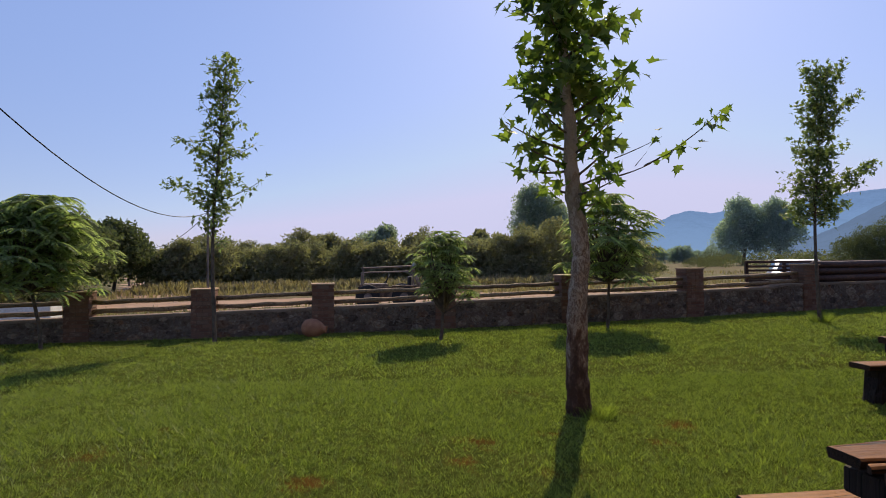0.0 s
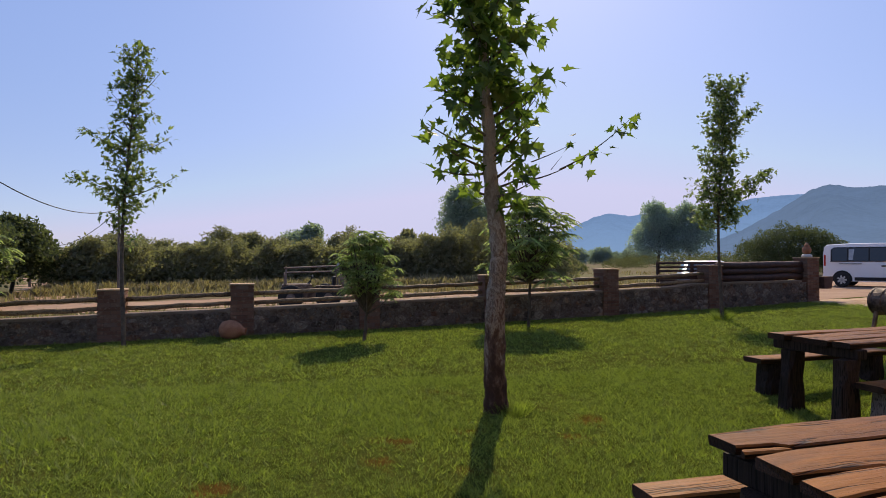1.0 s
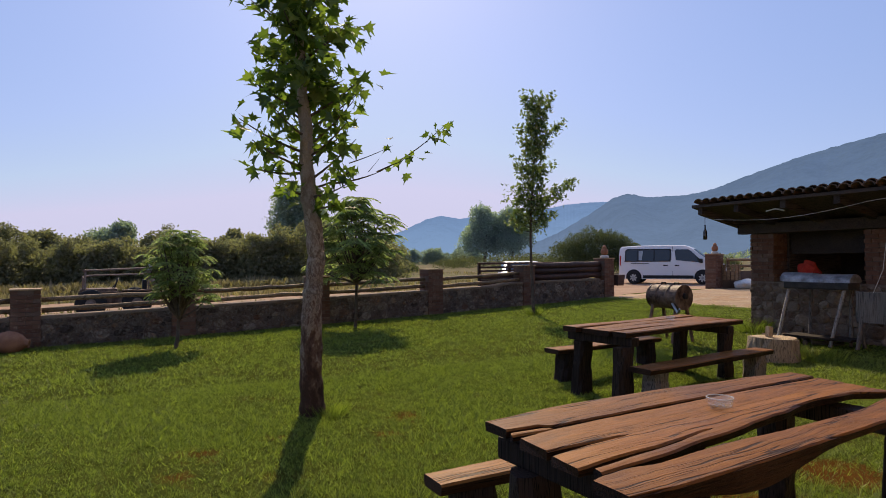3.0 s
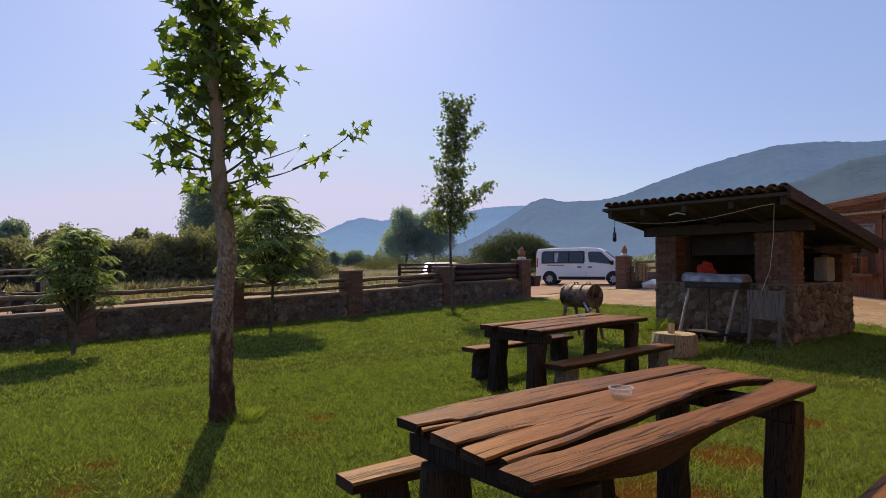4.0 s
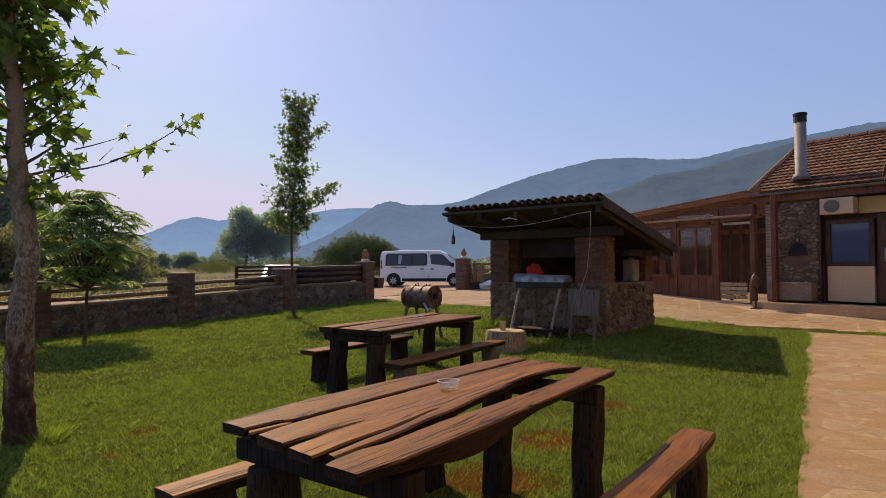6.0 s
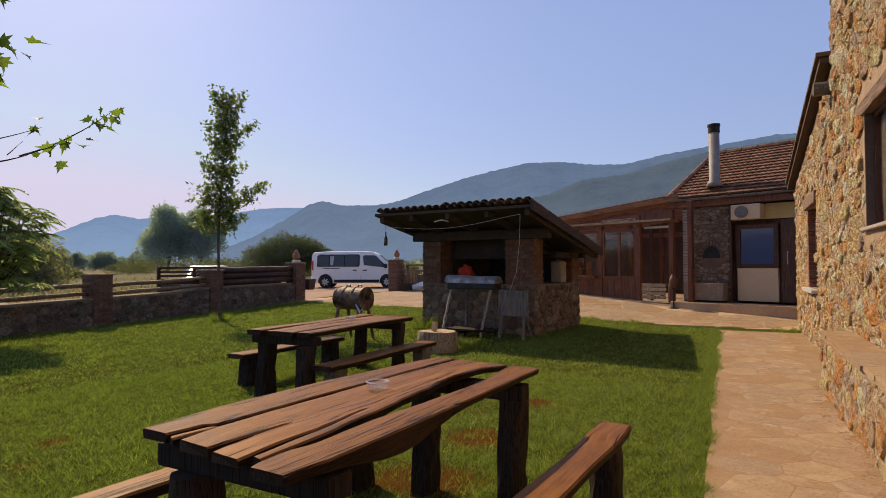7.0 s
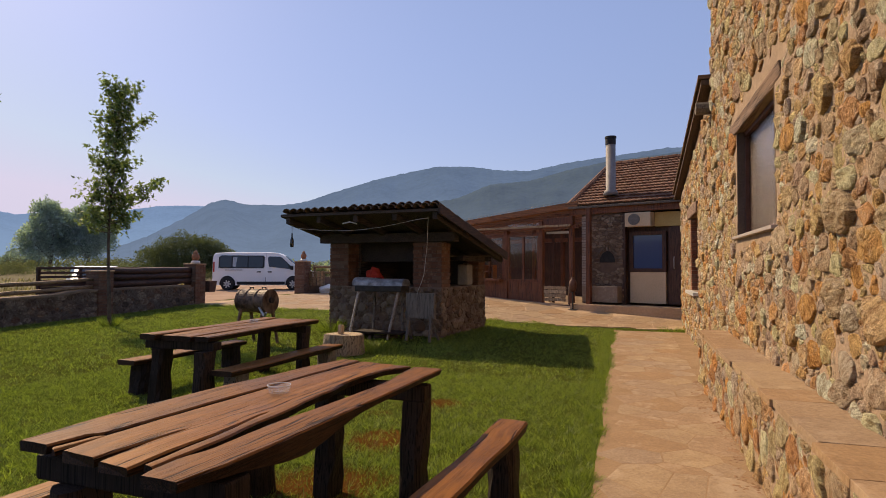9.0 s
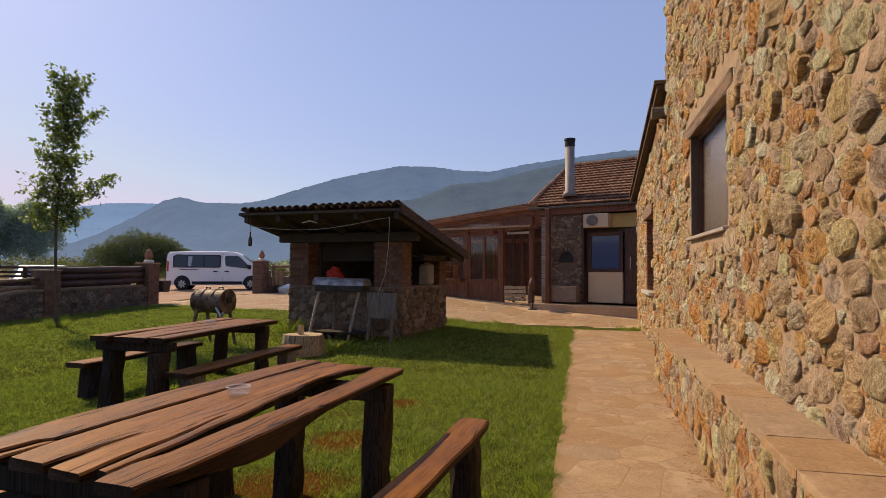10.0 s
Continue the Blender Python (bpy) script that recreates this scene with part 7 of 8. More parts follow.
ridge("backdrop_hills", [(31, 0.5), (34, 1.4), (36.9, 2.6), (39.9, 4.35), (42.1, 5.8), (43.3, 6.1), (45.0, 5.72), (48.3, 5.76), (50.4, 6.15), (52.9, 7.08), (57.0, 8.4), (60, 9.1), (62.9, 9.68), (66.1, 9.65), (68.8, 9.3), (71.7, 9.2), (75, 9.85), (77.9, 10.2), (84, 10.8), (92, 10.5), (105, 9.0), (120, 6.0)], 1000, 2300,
      hazed_backdrop_mat("hills", (0.022, 0.030, 0.018), (0.118, 0.184, 0.335), 0.77, 300.0), 8, "wooded hills behind the yard with blue haze painted in")
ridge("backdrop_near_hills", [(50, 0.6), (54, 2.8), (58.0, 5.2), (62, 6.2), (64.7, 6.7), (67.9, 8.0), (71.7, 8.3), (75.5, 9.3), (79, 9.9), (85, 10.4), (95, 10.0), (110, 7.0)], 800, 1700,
      hazed_backdrop_mat("near_hills", (0.022, 0.030, 0.016), (0.092, 0.132, 0.222), 0.70, 240.0), 15, "nearer wooded spur of the hills")


# ---- vehicles ----
def wheel(t, x, y, r, w, spokes=True, dull=None):
    q = part("wheel", lathe(bmesh.new(), [(r * 0.55, -w / 2), (r * 0.9, -w / 2), (r, -w / 2 + 0.03), (r, w / 2 - 0.03), (r * 0.9, w / 2), (r * 0.55, w / 2)], 28, pose(x, y, r, 90, 0, 0)), M_BLACK, t, "black tyre", smooth_shade=False)
    side = 1 if y > 0 else -1
    bm = bmesh.new()
    lathe(bm, [(r * 0.62, 0), (r * 0.6, 0.02), (r * 0.22, 0.035), (r * 0.1, 0.05)], 24, pose(x, y + side * (w / 2 - 0.03), r, -90 * side, 0, 0))
    rim = part("rim", bm, M_STEEL if spokes else dull or M_DARK_STEEL, q, "silver wheel cover" if spokes else "dull steel rim")
    if spokes:
        for k in range(7):
            a = 2 * math.pi * k / 7
            bm = bmesh.new()
            box(bm, r * 0.2, r * 0.58, -0.035, 0.035, -0.006, 0.03, bevel=0.008)
            bmesh.ops.transform(bm, matrix=pose(x, y + side * w / 2, r, -90 * side, 0, 0) @ pose(0, 0, 0, 0, 0, math.degrees(a)), verts=bm.verts)
            part("spoke", bm, M_PLASTIC, q)
    return q


def loft(bm, rows):
    """Skins a body from rows of points, one row a section."""
    rings = [[bm.verts.new(p) for p in r] for r in rows]
    n = len(rings[0])
    for q, w in zip(rings, rings[1:]):
        for j in range(n):
            bm.faces.new((q[j], q[(j + 1) % n], w[(j + 1) % n], w[j]))
    bm.faces.new(rings[0][::-1])
    bm.faces.new(rings[-1])
    return bm


def side_panel(outline, y, mat, parent, name, label="", th=0.008):
    bm = bmesh.new()
    a = [bm.verts.new((x, y(x, z), z)) for x, z in outline]
    b = [bm.verts.new((x, y(x, z) - math.copysign(th, y(x, z)), z)) for x, z in outline]
    bm.faces.new(a)
    n = len(a)
    for i in range(n):
        bm.faces.new((a[i], b[i], b[(i + 1) % n], a[(i + 1) % n]))
    return part(name, bm, mat, parent, label)


def van():
    t = empty("van", pose(23.45, 21.45, ground_z(23.45, 21.45) - 0.01, 0, 0, -54) @ Matrix.Diagonal((0.92, 1, 0.955, 1)), "white passenger van parked on the road outside the gate", "van")

    def half(z):
        return 0.955 - 0.03 * max(0, (0.6 - z)) - 0.14 * max(0, z - 1.05) ** 1.3
    sect = []
    for x, zb, zt in ((-2.60, 0.42, 1.55), (-2.57, 0.30, 1.82), (-2.48, 0.26, 1.92), (-1.5, 0.26, 1.965), (0.2, 0.26, 1.97), (0.75, 0.26, 1.945), (1.05, 0.26, 1.82), (1.45, 0.26, 1.50), (1.85, 0.26, 1.21), (2.3, 0.26, 1.07), (2.58, 0.28, 0.95), (2.70, 0.34, 0.72)):
        taper = 1.0 - 0.10 * max(0, (abs(x) - 2.1) / 0.5) ** 2
        zs = [zb, zb + (zt - zb) * 0.25, zb + (zt - zb) * 0.55, zt - 0.14, zt - 0.03]
        r = [(x, -half(z) * taper, z) for z in zs] + [(x, -half(zt) * taper * 0.86, zt), (x, half(zt) * taper * 0.86, zt)] + [(x, half(z) * taper, z) for z in reversed(zs)]
        sect.append(r)
    body = part("body", loft(bmesh.new(), sect), M_CAR_WHITE, t, "white van body", smooth_shade=True)
    md = body.modifiers.new("edges", "EDGE_SPLIT")
    md.split_angle = radians(38)
    for sgn in (-1, 1):
        def ys(x, z, q=sgn):
            return q * (half(z) * (1.0 - 0.10 * max(0, (abs(x) - 2.1) / 0.5) ** 2) + 0.022)
        side_panel([(-2.22, 1.15), (0.0, 1.15), (0.07, 1.22), (0.07, 1.72), (0.0, 1.79), (-2.14, 1.79), (-2.28, 1.70), (-2.28, 1.20)], lambda x, z, q=sgn: ys(x, z) - q * 0.006, M_BLACK, t, "window_band", "black band round the side windows")
        side_panel([(-2.2, 1.18), (-1.62, 1.18), (-1.62, 1.75), (-2.12, 1.75), (-2.25, 1.64)], ys, M_BLACK_GLASS, t, "side_window", "dark rear side window")
        side_panel([(-1.56, 1.18), (-0.80, 1.18), (-0.80, 1.75), (-1.56, 1.75)], ys, M_BLACK_GLASS, t, "side_window", "dark middle side window")
        side_panel([(-0.75, 1.18), (-0.08, 1.18), (0.0, 1.26), (0.0, 1.68), (-0.08, 1.75), (-0.75, 1.75)], ys, M_BLACK_GLASS, t, "side_window", "dark sliding-door window")
        side_panel([(-2.3, 1.14), (0.04, 1.14), (0.04, 1.17), (-2.3, 1.17)], ys, M_BLACK, t, "window_trim", "black trim under the windows")
        side_panel([(-1.56, 1.22), (-1.40, 1.22), (-1.34, 1.70), (-1.56, 1.70)], lambda x, z, q=sgn: ys(x, z) + q * 0.004, M_STEEL, t, "curtain", "pale curtain edge behind the glass")
        side_panel([(0.30, 1.22), (1.42, 1.10), (1.50, 1.20), (1.02, 1.66), (0.90, 1.74), (0.32, 1.75), (0.24, 1.68)], ys, M_BLACK_GLASS, t, "door_window", "dark front door window")
        side_panel([(-1.34, 0.30), (1.14, 0.30), (1.14, 0.45), (-1.34, 0.45)], ys, M_BLACK, t, "sill_trim", "black sill trim")
        side_panel([(-1.95, 1.03), (-1.05, 1.03), (-1.05, 1.06), (-1.95, 1.06)], ys, M_DARK_STEEL, t, "door_rail", "dark sliding-door rail")
        for x in (-0.32, 0.24):
            side_panel([(x, 0.92), (x + 0.22, 0.92), (x + 0.22, 0.98), (x, 0.98)], ys, M_BLACK, t, "door_handle", "black door handle")
        for x in (0.13,):
            side_panel([(x, 0.44), (x + 0.014, 0.44), (x + 0.014, 1.9), (x, 1.9)], ys, M_DARK_STEEL, t, "door_gap", "dark door gap")
        for x in (-1.82, 1.57):
            arch = [(x + 0.40 * math.cos(a), 0.33 + 0.42 * math.sin(a)) for a in np.linspace(-0.15, math.pi + 0.15, 16)]
            side_panel(arch, ys, M_BLACK, t, "wheel_arch", "black wheel arch")
        for x in (-1.82, 1.57):
            wheel(t, x, sgn * 0.90, 0.33, 0.24)
        side_panel([(2.2, 0.80), (2.42, 0.74), (2.62, 0.78), (2.52, 0.92), (2.3, 1.0)], ys, M_STEEL, t, "headlight", "clear headlight")
        side_panel([(-2.57, 0.95), (-2.49, 0.95), (-2.49, 1.45), (-2.57, 1.45)], ys, M_RED, t, "tail_light", "red tail light")
        bm = bmesh.new()
        box(bm, 1.42, 1.58, sgn * 1.0 - 0.07, sgn * 1.0 + 0.07, 1.06, 1.28, bevel=0.03)
        part("mirror", bm, M_BLACK, t, "black door mirror")
    # windscreen follows the sloping nose
    bm = bmesh.new()
    v = [bm.verts.new(p) for p in ((1.12, -0.70, 1.77), (1.12, 0.70, 1.77), (1.80, 0.80, 1.252), (1.80, -0.80, 1.252))]
    bm.faces.new(v)
    got = bmesh.ops.extrude_face_region(bm, geom=list(bm.faces))
    for q in [g for g in got["geom"] if isinstance(g, bmesh.types.BMVert)]:
        q.co += Vector((0.012, 0, 0.012))
    part("windscreen", bm, M_BLACK_GLASS, t, "dark windscreen")
    part("front_bumper", boxes((2.45, 2.73, -0.80, 0.80, 0.30, 0.64), bevel=0.06), M_BLACK, t, "black bumper")
    part("rear_bumper", boxes((-2.63, -2.46, -0.88, 0.88, 0.30, 0.58), bevel=0.05), M_CAR_WHITE, t)


van()


def car():
    p = polar(33.6, 24.0)
    t = empty("car", pose(p.x, p.y, ground_z(p.x, p.y) - 0.02, 0, 0, 62) @ Matrix.Diagonal((1, 1, 0.85, 1)), "silver-white car parked behind the garden wall", "car")
    sect = []
    for x, zb, zt, w in ((-2.1, 0.4, 0.75, 0.75), (-2.0, 0.25, 0.92, 0.82), (-1.5, 0.2, 1.0, 0.87), (-1.0, 0.2, 1.36, 0.70), (-0.3, 0.2, 1.48, 0.66), (0.4, 0.2, 1.44, 0.66), (1.1, 0.2, 1.0, 0.80), (1.8, 0.22, 0.86, 0.82), (2.1, 0.4, 0.65, 0.74)):
        r = [(x, -0.86, zb), (x, -0.88, (zb + min(zt, 0.9)) / 2), (x, -max(w, 0.78), min(zt, 0.92)), (x, -w, zt - 0.03), (x, -w * 0.85, zt), (x, w * 0.85, zt), (x, w, zt - 0.03), (x, max(w, 0.78), min(zt, 0.92)), (x, 0.88, (zb + min(zt, 0.9)) / 2), (x, 0.86, zb)]
        sect.append(r)
    part("body", loft(bmesh.new(), sect), M_CAR_SILVER, t, smooth_shade=True)
    for sgn in (-1, 1):
        side_panel([(-1.15, 0.98), (0.95, 0.98), (0.40, 1.36), (-0.8, 1.36)], lambda x, z, q=sgn: q * (0.80 - 0.25 * (z - 0.95)), M_BLACK_GLASS, t, "side_window", "dark side windows")
        for x in (-1.35, 1.35):
            wheel(t, x, sgn * 0.80, 0.31, 0.2, False)
    for x0, z0, x1, z1, nm in ((0.52, 1.41, 1.06, 1.05, "windscreen"), (-1.06, 1.34, -1.46, 1.05, "rear_window")):
        bm = bmesh.new()
        bm.faces.new([bm.verts.new(q) for q in ((x0, -0.58, z0 + 0.02), (x0, 0.58, z0 + 0.02), (x1, 0.70, z1 + 0.02), (x1, -0.70, z1 + 0.02))])
        part(nm, bm, M_BLACK_GLASS, t)


car()


def old_buggy():
    p = polar(-2.3, 18.2)
    t = empty("old_buggy", pose(p.x, p.y, ground_z(p.x, p.y), 0, 0, 4), "rusty open farm buggy with a bare roll frame", "farm vehicle")
    for x in (-0.75, 0.72):
        for y in (-0.4, 0.4):
            bm = bmesh.new()
            tube(bm, [(x, y, 0.3), (x + 0.02, y, 1.22)], 0.023, 8)
            part("post", bm, M_OLD_PAINT, t)
    for y in (-0.4, 0.4):
        bm = bmesh.new()
        tube(bm, [(-0.78, y, 1.2), (0.75, y, 1.26)], 0.024, 8)
        part("frame_rail", bm, M_OLD_PAINT, t)
    for x in (-0.74, 0.72):
        bm = bmesh.new()
        tube(bm, [(x, -0.42, 1.22), (x, 0.42, 1.22)], 0.023, 8)
        part("frame_rail", bm, M_OLD_PAINT, t)
    for y in (-0.4, 0.4):
        bm = bmesh.new()
        tube(bm, [(-0.76, y, 1.07), (0.70, y, 1.10)], 0.018, 8)
        part("lower_rail", bm, M_OLD_PAINT, t)
        bm = bmesh.new()
        tube(bm, [(0.74, y, 1.18), (0.98, y, 0.62)], 0.03, 8)
        part("brace", bm, M_OLD_PAINT, t)
    part("windscreen_frame", boxes((-0.80, -0.77, -0.42, 0.42, 0.70, 0.74), (-0.80, -0.77, -0.42, 0.42, 1.02, 1.06), (-0.80, -0.77, -0.42, -0.38, 0.74, 1.02), (-0.80, -0.77, 0.38, 0.42, 0.74, 1.02), bevel=0.004), M_OLD_PAINT, t)
    part("side_plate", boxes((-0.88, 0.92, -0.44, -0.41, 0.34, 0.66), bevel=0.01), M_RUST, t, "rust-brown side plate")
    part("mudguard", boxes((0.10, 0.84, -0.66, -0.45, 0.66, 0.70), bevel=0.015), M_RUST, t, "bent mudguard")
    part("bonnet", boxes((-0.85, 0.0, -0.32, 0.32, 0.35, 0.74), bevel=0.05), M_RUST, t, "rusty engine bonnet")
    part("chassis", boxes((-0.9, 0.95, -0.3, 0.3, 0.26, 0.38), bevel=0.02), M_DARK_STEEL, t)
    part("seat", boxes((0.25, 0.65, -0.25, 0.25, 0.42, 0.56), bevel=0.04), M_BLACK, t, "cracked black seat")
    part("backrest", boxes((0.6, 0.7, -0.25, 0.25, 0.5, 0.95), bevel=0.04), M_BLACK, t)
    bm = bmesh.new()
    pts = [(-0.02 + 0.05 * math.sin(a), 0.20 * math.cos(a), 0.86 + 0.14 * math.sin(a)) for a in np.linspace(0, 2 * math.pi, 19)]
    tube(bm, pts, 0.014, 6, cap=False)
    tube(bm, [(-0.25, 0, 0.55), (-0.02, 0, 0.86)], 0.016, 6)
    part("steering_wheel", bm, M_DARK_STEEL, t)
    bm = bmesh.new()
    tube(bm, [(0.74, -0.4, 1.2), (0.78, -0.4, 1.36)], 0.05, 8)
    part("lamp", bm, M_STEEL, t)
    for x in (-0.6, 0.45):
        for y in (-0.55, 0.55):
            wheel(t, x, y, 0.36, 0.2, False, M_OLD_PAINT)


old_buggy()


def poles():
    p = polar(-18.3, 26.0)
    t = empty("utility_pole", pose(p.x, p.y, ground_z(p.x, p.y)), "thin wooden utility pole with slack wires", "utility pole")
    bm = bmesh.new()
    tube(bm, [(0, 0, -0.2), (0.0, 0, 3.7)], [0.05, 0.04], 9)
    part("pole", bm, M_GREYWOOD, t)
    bm = bmesh.new()
    tube(bm, [(-0.15, 0, 3.55), (0.15, 0, 3.55)], 0.03, 6)
    part("crossbar", bm, M_GREYWOOD, t)
    q = polar(-24.4, 44)
    u = empty("utility_pole", pose(q.x, q.y, ground_z(q.x, q.y)), "far thin wooden utility pole by the road", "utility pole")
    bm = bmesh.new()
    tube(bm, [(0, 0, -0.2), (0, 0, 3.1)], 0.08, 8)
    part("pole", bm, M_GREYWOOD, u)
    a = Vector((p.x, p.y, ground_z(p.x, p.y) + 3.5))
    w1 = polar(-37.0, 12.0)
    for name, b, sag in (("power_wire", Vector((w1.x, w1.y, 4.6)), 1.0), ("power_wire", Vector((q.x, q.y, 2.9)), 0.9)):
        bm = bmesh.new()
        tube(bm, [a.lerp(b, f) - Vector((0, 0, sag * 4 * f * (1 - f))) for f in np.linspace(0, 1, 20)], 0.014, 5)
        tagged(part(name, bm, M_BLACK), "slack black overhead wire", "wire")
    # pale block behind the wall
    p = polar(-31.5, 17.0)
    bm = bmesh.new()
    box(bm, -0.55, 0.55, -0.35, 0.35, -0.1, 0.55, bevel=0.02)
    tagged(part("concrete_block", bm, M_WHITE_PAINT, m=pose(p.x, p.y, ground_z(p.x, p.y), 0, 0, 10)), "pale concrete block behind the garden wall", "block")


poles()

# ---- stones, flags and grass blades, piece by piece ----
def cells(w, h, sx, sz, seed, gap, keep=lambda u, v: True, spread=0.2):
    """Irregular stones packed over a w by h face: (middle, outline) pairs. sx, sz: usual size."""
    rng = random.Random(seed)
    nx, nz = max(1, round(w / sx)), max(1, round(h / sz))
    pts = {}
    for j in range(-1, nz + 1):
        for i in range(-1, nx + 2):
            pts[i, j] = ((i + 0.5 + (0.5 if j % 2 else 0) + rng.uniform(-0.46, 0.46)) * w / nx, (j + 0.5 + rng.uniform(-0.44, 0.44)) * h / nz)
    done = []
    big = {k: rng.random() ** 1.6 for k in pts}
    for (i, j), (px, pz) in pts.items():
        if not (0 <= px <= w and 0 <= pz <= h) or not keep(px, pz):
            continue
        poly = [(max(0, px - 2 * sx), max(0, pz - 2 * sz)), (min(w, px + 2 * sx), max(0, pz - 2 * sz)), (min(w, px + 2 * sx), min(h, pz + 2 * sz)), (max(0, px - 2 * sx), min(h, pz + 2 * sz))]
        for dj in range(-2, 3):
            for di in range(-2, 3):
                q = pts.get((i + di, j + dj))
                if q is None or (di == 0 and dj == 0):
                    continue
                nxv, nzv = q[0] - px, q[1] - pz
                L = math.hypot(nxv, nzv)
                if L < 1e-6:
                    continue
                lim = (L * L + spread * sx * sz * 1.7 * (big[i, j] - big[i + di, j + dj])) / (2 * L) - gap / 2
                nxv, nzv = nxv / L, nzv / L
                out = []
                for a, b in zip(poly, poly[1:] + poly[:1]):
                    da = (a[0] - px) * nxv + (a[1] - pz) * nzv - lim
                    db = (b[0] - px) * nxv + (b[1] - pz) * nzv - lim
                    if da <= 0:
                        out.append(a)
                    if (da < 0) != (db < 0):
                        f = da / (da - db)
                        out.append((a[0] + (b[0] - a[0]) * f, a[1] + (b[1] - a[1]) * f))
                poly = out
                if len(poly) < 3:
                    break
            if len(poly) < 3:
                break
        if len(poly) < 3:
            continue
        cx, cz = sum(p[0] for p in poly) / len(poly), sum(p[1] for p in poly) / len(poly)
        if min(p[0] for p in poly) < -0.01 or max(math.hypot(p[0] - cx, p[1] - cz) for p in poly) > 1.6 * max(sx, sz):
            continue
        done.append(((cx, cz), [(p[0] - cx, p[1] - cz) for p in poly]))
    return done


def stone_shape(outline, depth, rng, rounds=1, flat=False, rough=0.15):
    """Vertices (u, v, out) and faces of one stone, rounded at its edges."""
    o = outline
    for _ in range(rounds):
        o = [q for a, b in zip(o, o[1:] + o[:1]) for q in ((a[0] * 0.8 + b[0] * 0.2, a[1] * 0.8 + b[1] * 0.2), (a[0] * 0.2 + b[0] * 0.8, a[1] * 0.2 + b[1] * 0.8))]
    n = len(o)
    size = max(math.hypot(*p) for p in o)
    jit = [1 + rng.uniform(-rough, rough) * 0.5 for _ in range(n)]
    verts = []
    rings = ((1.0, -0.02, 0.0), (0.975, depth * 0.55, 0.4), (0.90, depth * 0.9, 0.7), (0.52, depth * 1.0, 1.0)) if not flat else ((1.0, -0.02, 0), (0.985, depth * 0.8, 0.1), (0.93, depth, 0.1))
    tilt = (rng.uniform(-0.25, 0.25), rng.uniform(-0.25, 0.25))
    for k, d, r in rings:
        for i, (x, z) in enumerate(o):
            s = k * (jit[i] if k < 1 else 1)
            verts.append((x * s, z * s, d + (rng.uniform(-rough, rough) * depth * r + (tilt[0] * x + tilt[1] * z) * r * (0.25 if flat else 1.0) * depth / size * 1.2 if k < 1 else 0)))
    faces = []
    for r in range(len(rings) - 1):
        for i in range(n):
            faces.append((r * n + i, r * n + (i + 1) % n, (r + 1) * n + (i + 1) % n, (r + 1) * n + i))
    b = (len(rings) - 1) * n
    if flat:
        faces.append(tuple(range(b, b + n)))
    else:
        verts.append((0, 0, depth * (1.02 + rng.uniform(-rough, rough))))
        faces += [(b + i, b + (i + 1) % n, len(verts) - 1) for i in range(n)]
    return verts, faces


def pack(w, h, sizes, seed, gap, keep=lambda u, v: True):
    """Field stones of very uneven size packed over a w by h face: (middle, outline) pairs. sizes: (radius, tries), large ones first."""
    rng = random.Random(seed)
    step = sizes[0][0] * 2
    grid, seeds = {}, []
    for r0, tries in sizes:
        for _ in range(tries):
            r = r0 * rng.uniform(0.78, 1.15)
            x, y = rng.uniform(0, w), rng.uniform(0, h)
            ci, cj = int(x / step), int(y / step)
            near = [q for i in (-1, 0, 1) for j in (-1, 0, 1) for q in grid.get((ci + i, cj + j), ())]
            if all((x - a) ** 2 + (y - b) ** 2 > (0.88 * (r + c)) ** 2 for a, b, c in near):
                grid.setdefault((ci, cj), []).append((x, y, r))
                seeds.append((x, y, r))
    done = []
    for x, y, r in seeds:
        if not keep(x, y):
            continue
        k, turn = rng.choice((5, 6, 7)), rng.uniform(0, 6.28)
        poly = [(x + 1.75 * r * math.cos(turn + 6.2832 * i / k), y + 1.75 * r * math.sin(turn + 6.2832 * i / k)) for i in range(k)]
        ci, cj = int(x / step), int(y / step)
        for a, b, c in [q for i in (-2, -1, 0, 1, 2) for j in (-2, -1, 0, 1, 2) for q in grid.get((ci + i, cj + j), ())]:
            L = math.hypot(a - x, b - y)
            if L < 1e-6 or L > 2.0 * (r + c) + gap:
                continue
            nx, ny = (a - x) / L, (b - y) / L
            lim = (L * L + r * r - c * c) / (2 * L) - gap / 2
            out = []
            for p, q in zip(poly, poly[1:] + poly[:1]):
                dp, dq = (p[0] - x) * nx + (p[1] - y) * ny - lim, (q[0] - x) * nx + (q[1] - y) * ny - lim
                if dp <= 0:
                    out.append(p)
                if (dp < 0) != (dq < 0):
                    f = dp / (dp - dq)
                    out.append((p[0] + (q[0] - p[0]) * f, p[1] + (q[1] - p[1]) * f))
            poly = out
            if len(poly) < 3:
                break
        if len(poly) < 3:
            continue
        poly = [(min(w, max(0, a)), min(h, max(0, b))) for a, b in poly]
        cx, cy = sum(p[0] for p in poly) / len(poly), sum(p[1] for p in poly) / len(poly)
        done.append(((cx, cy), [(p[0] - cx, p[1] - cy) for p in poly]))
    return done


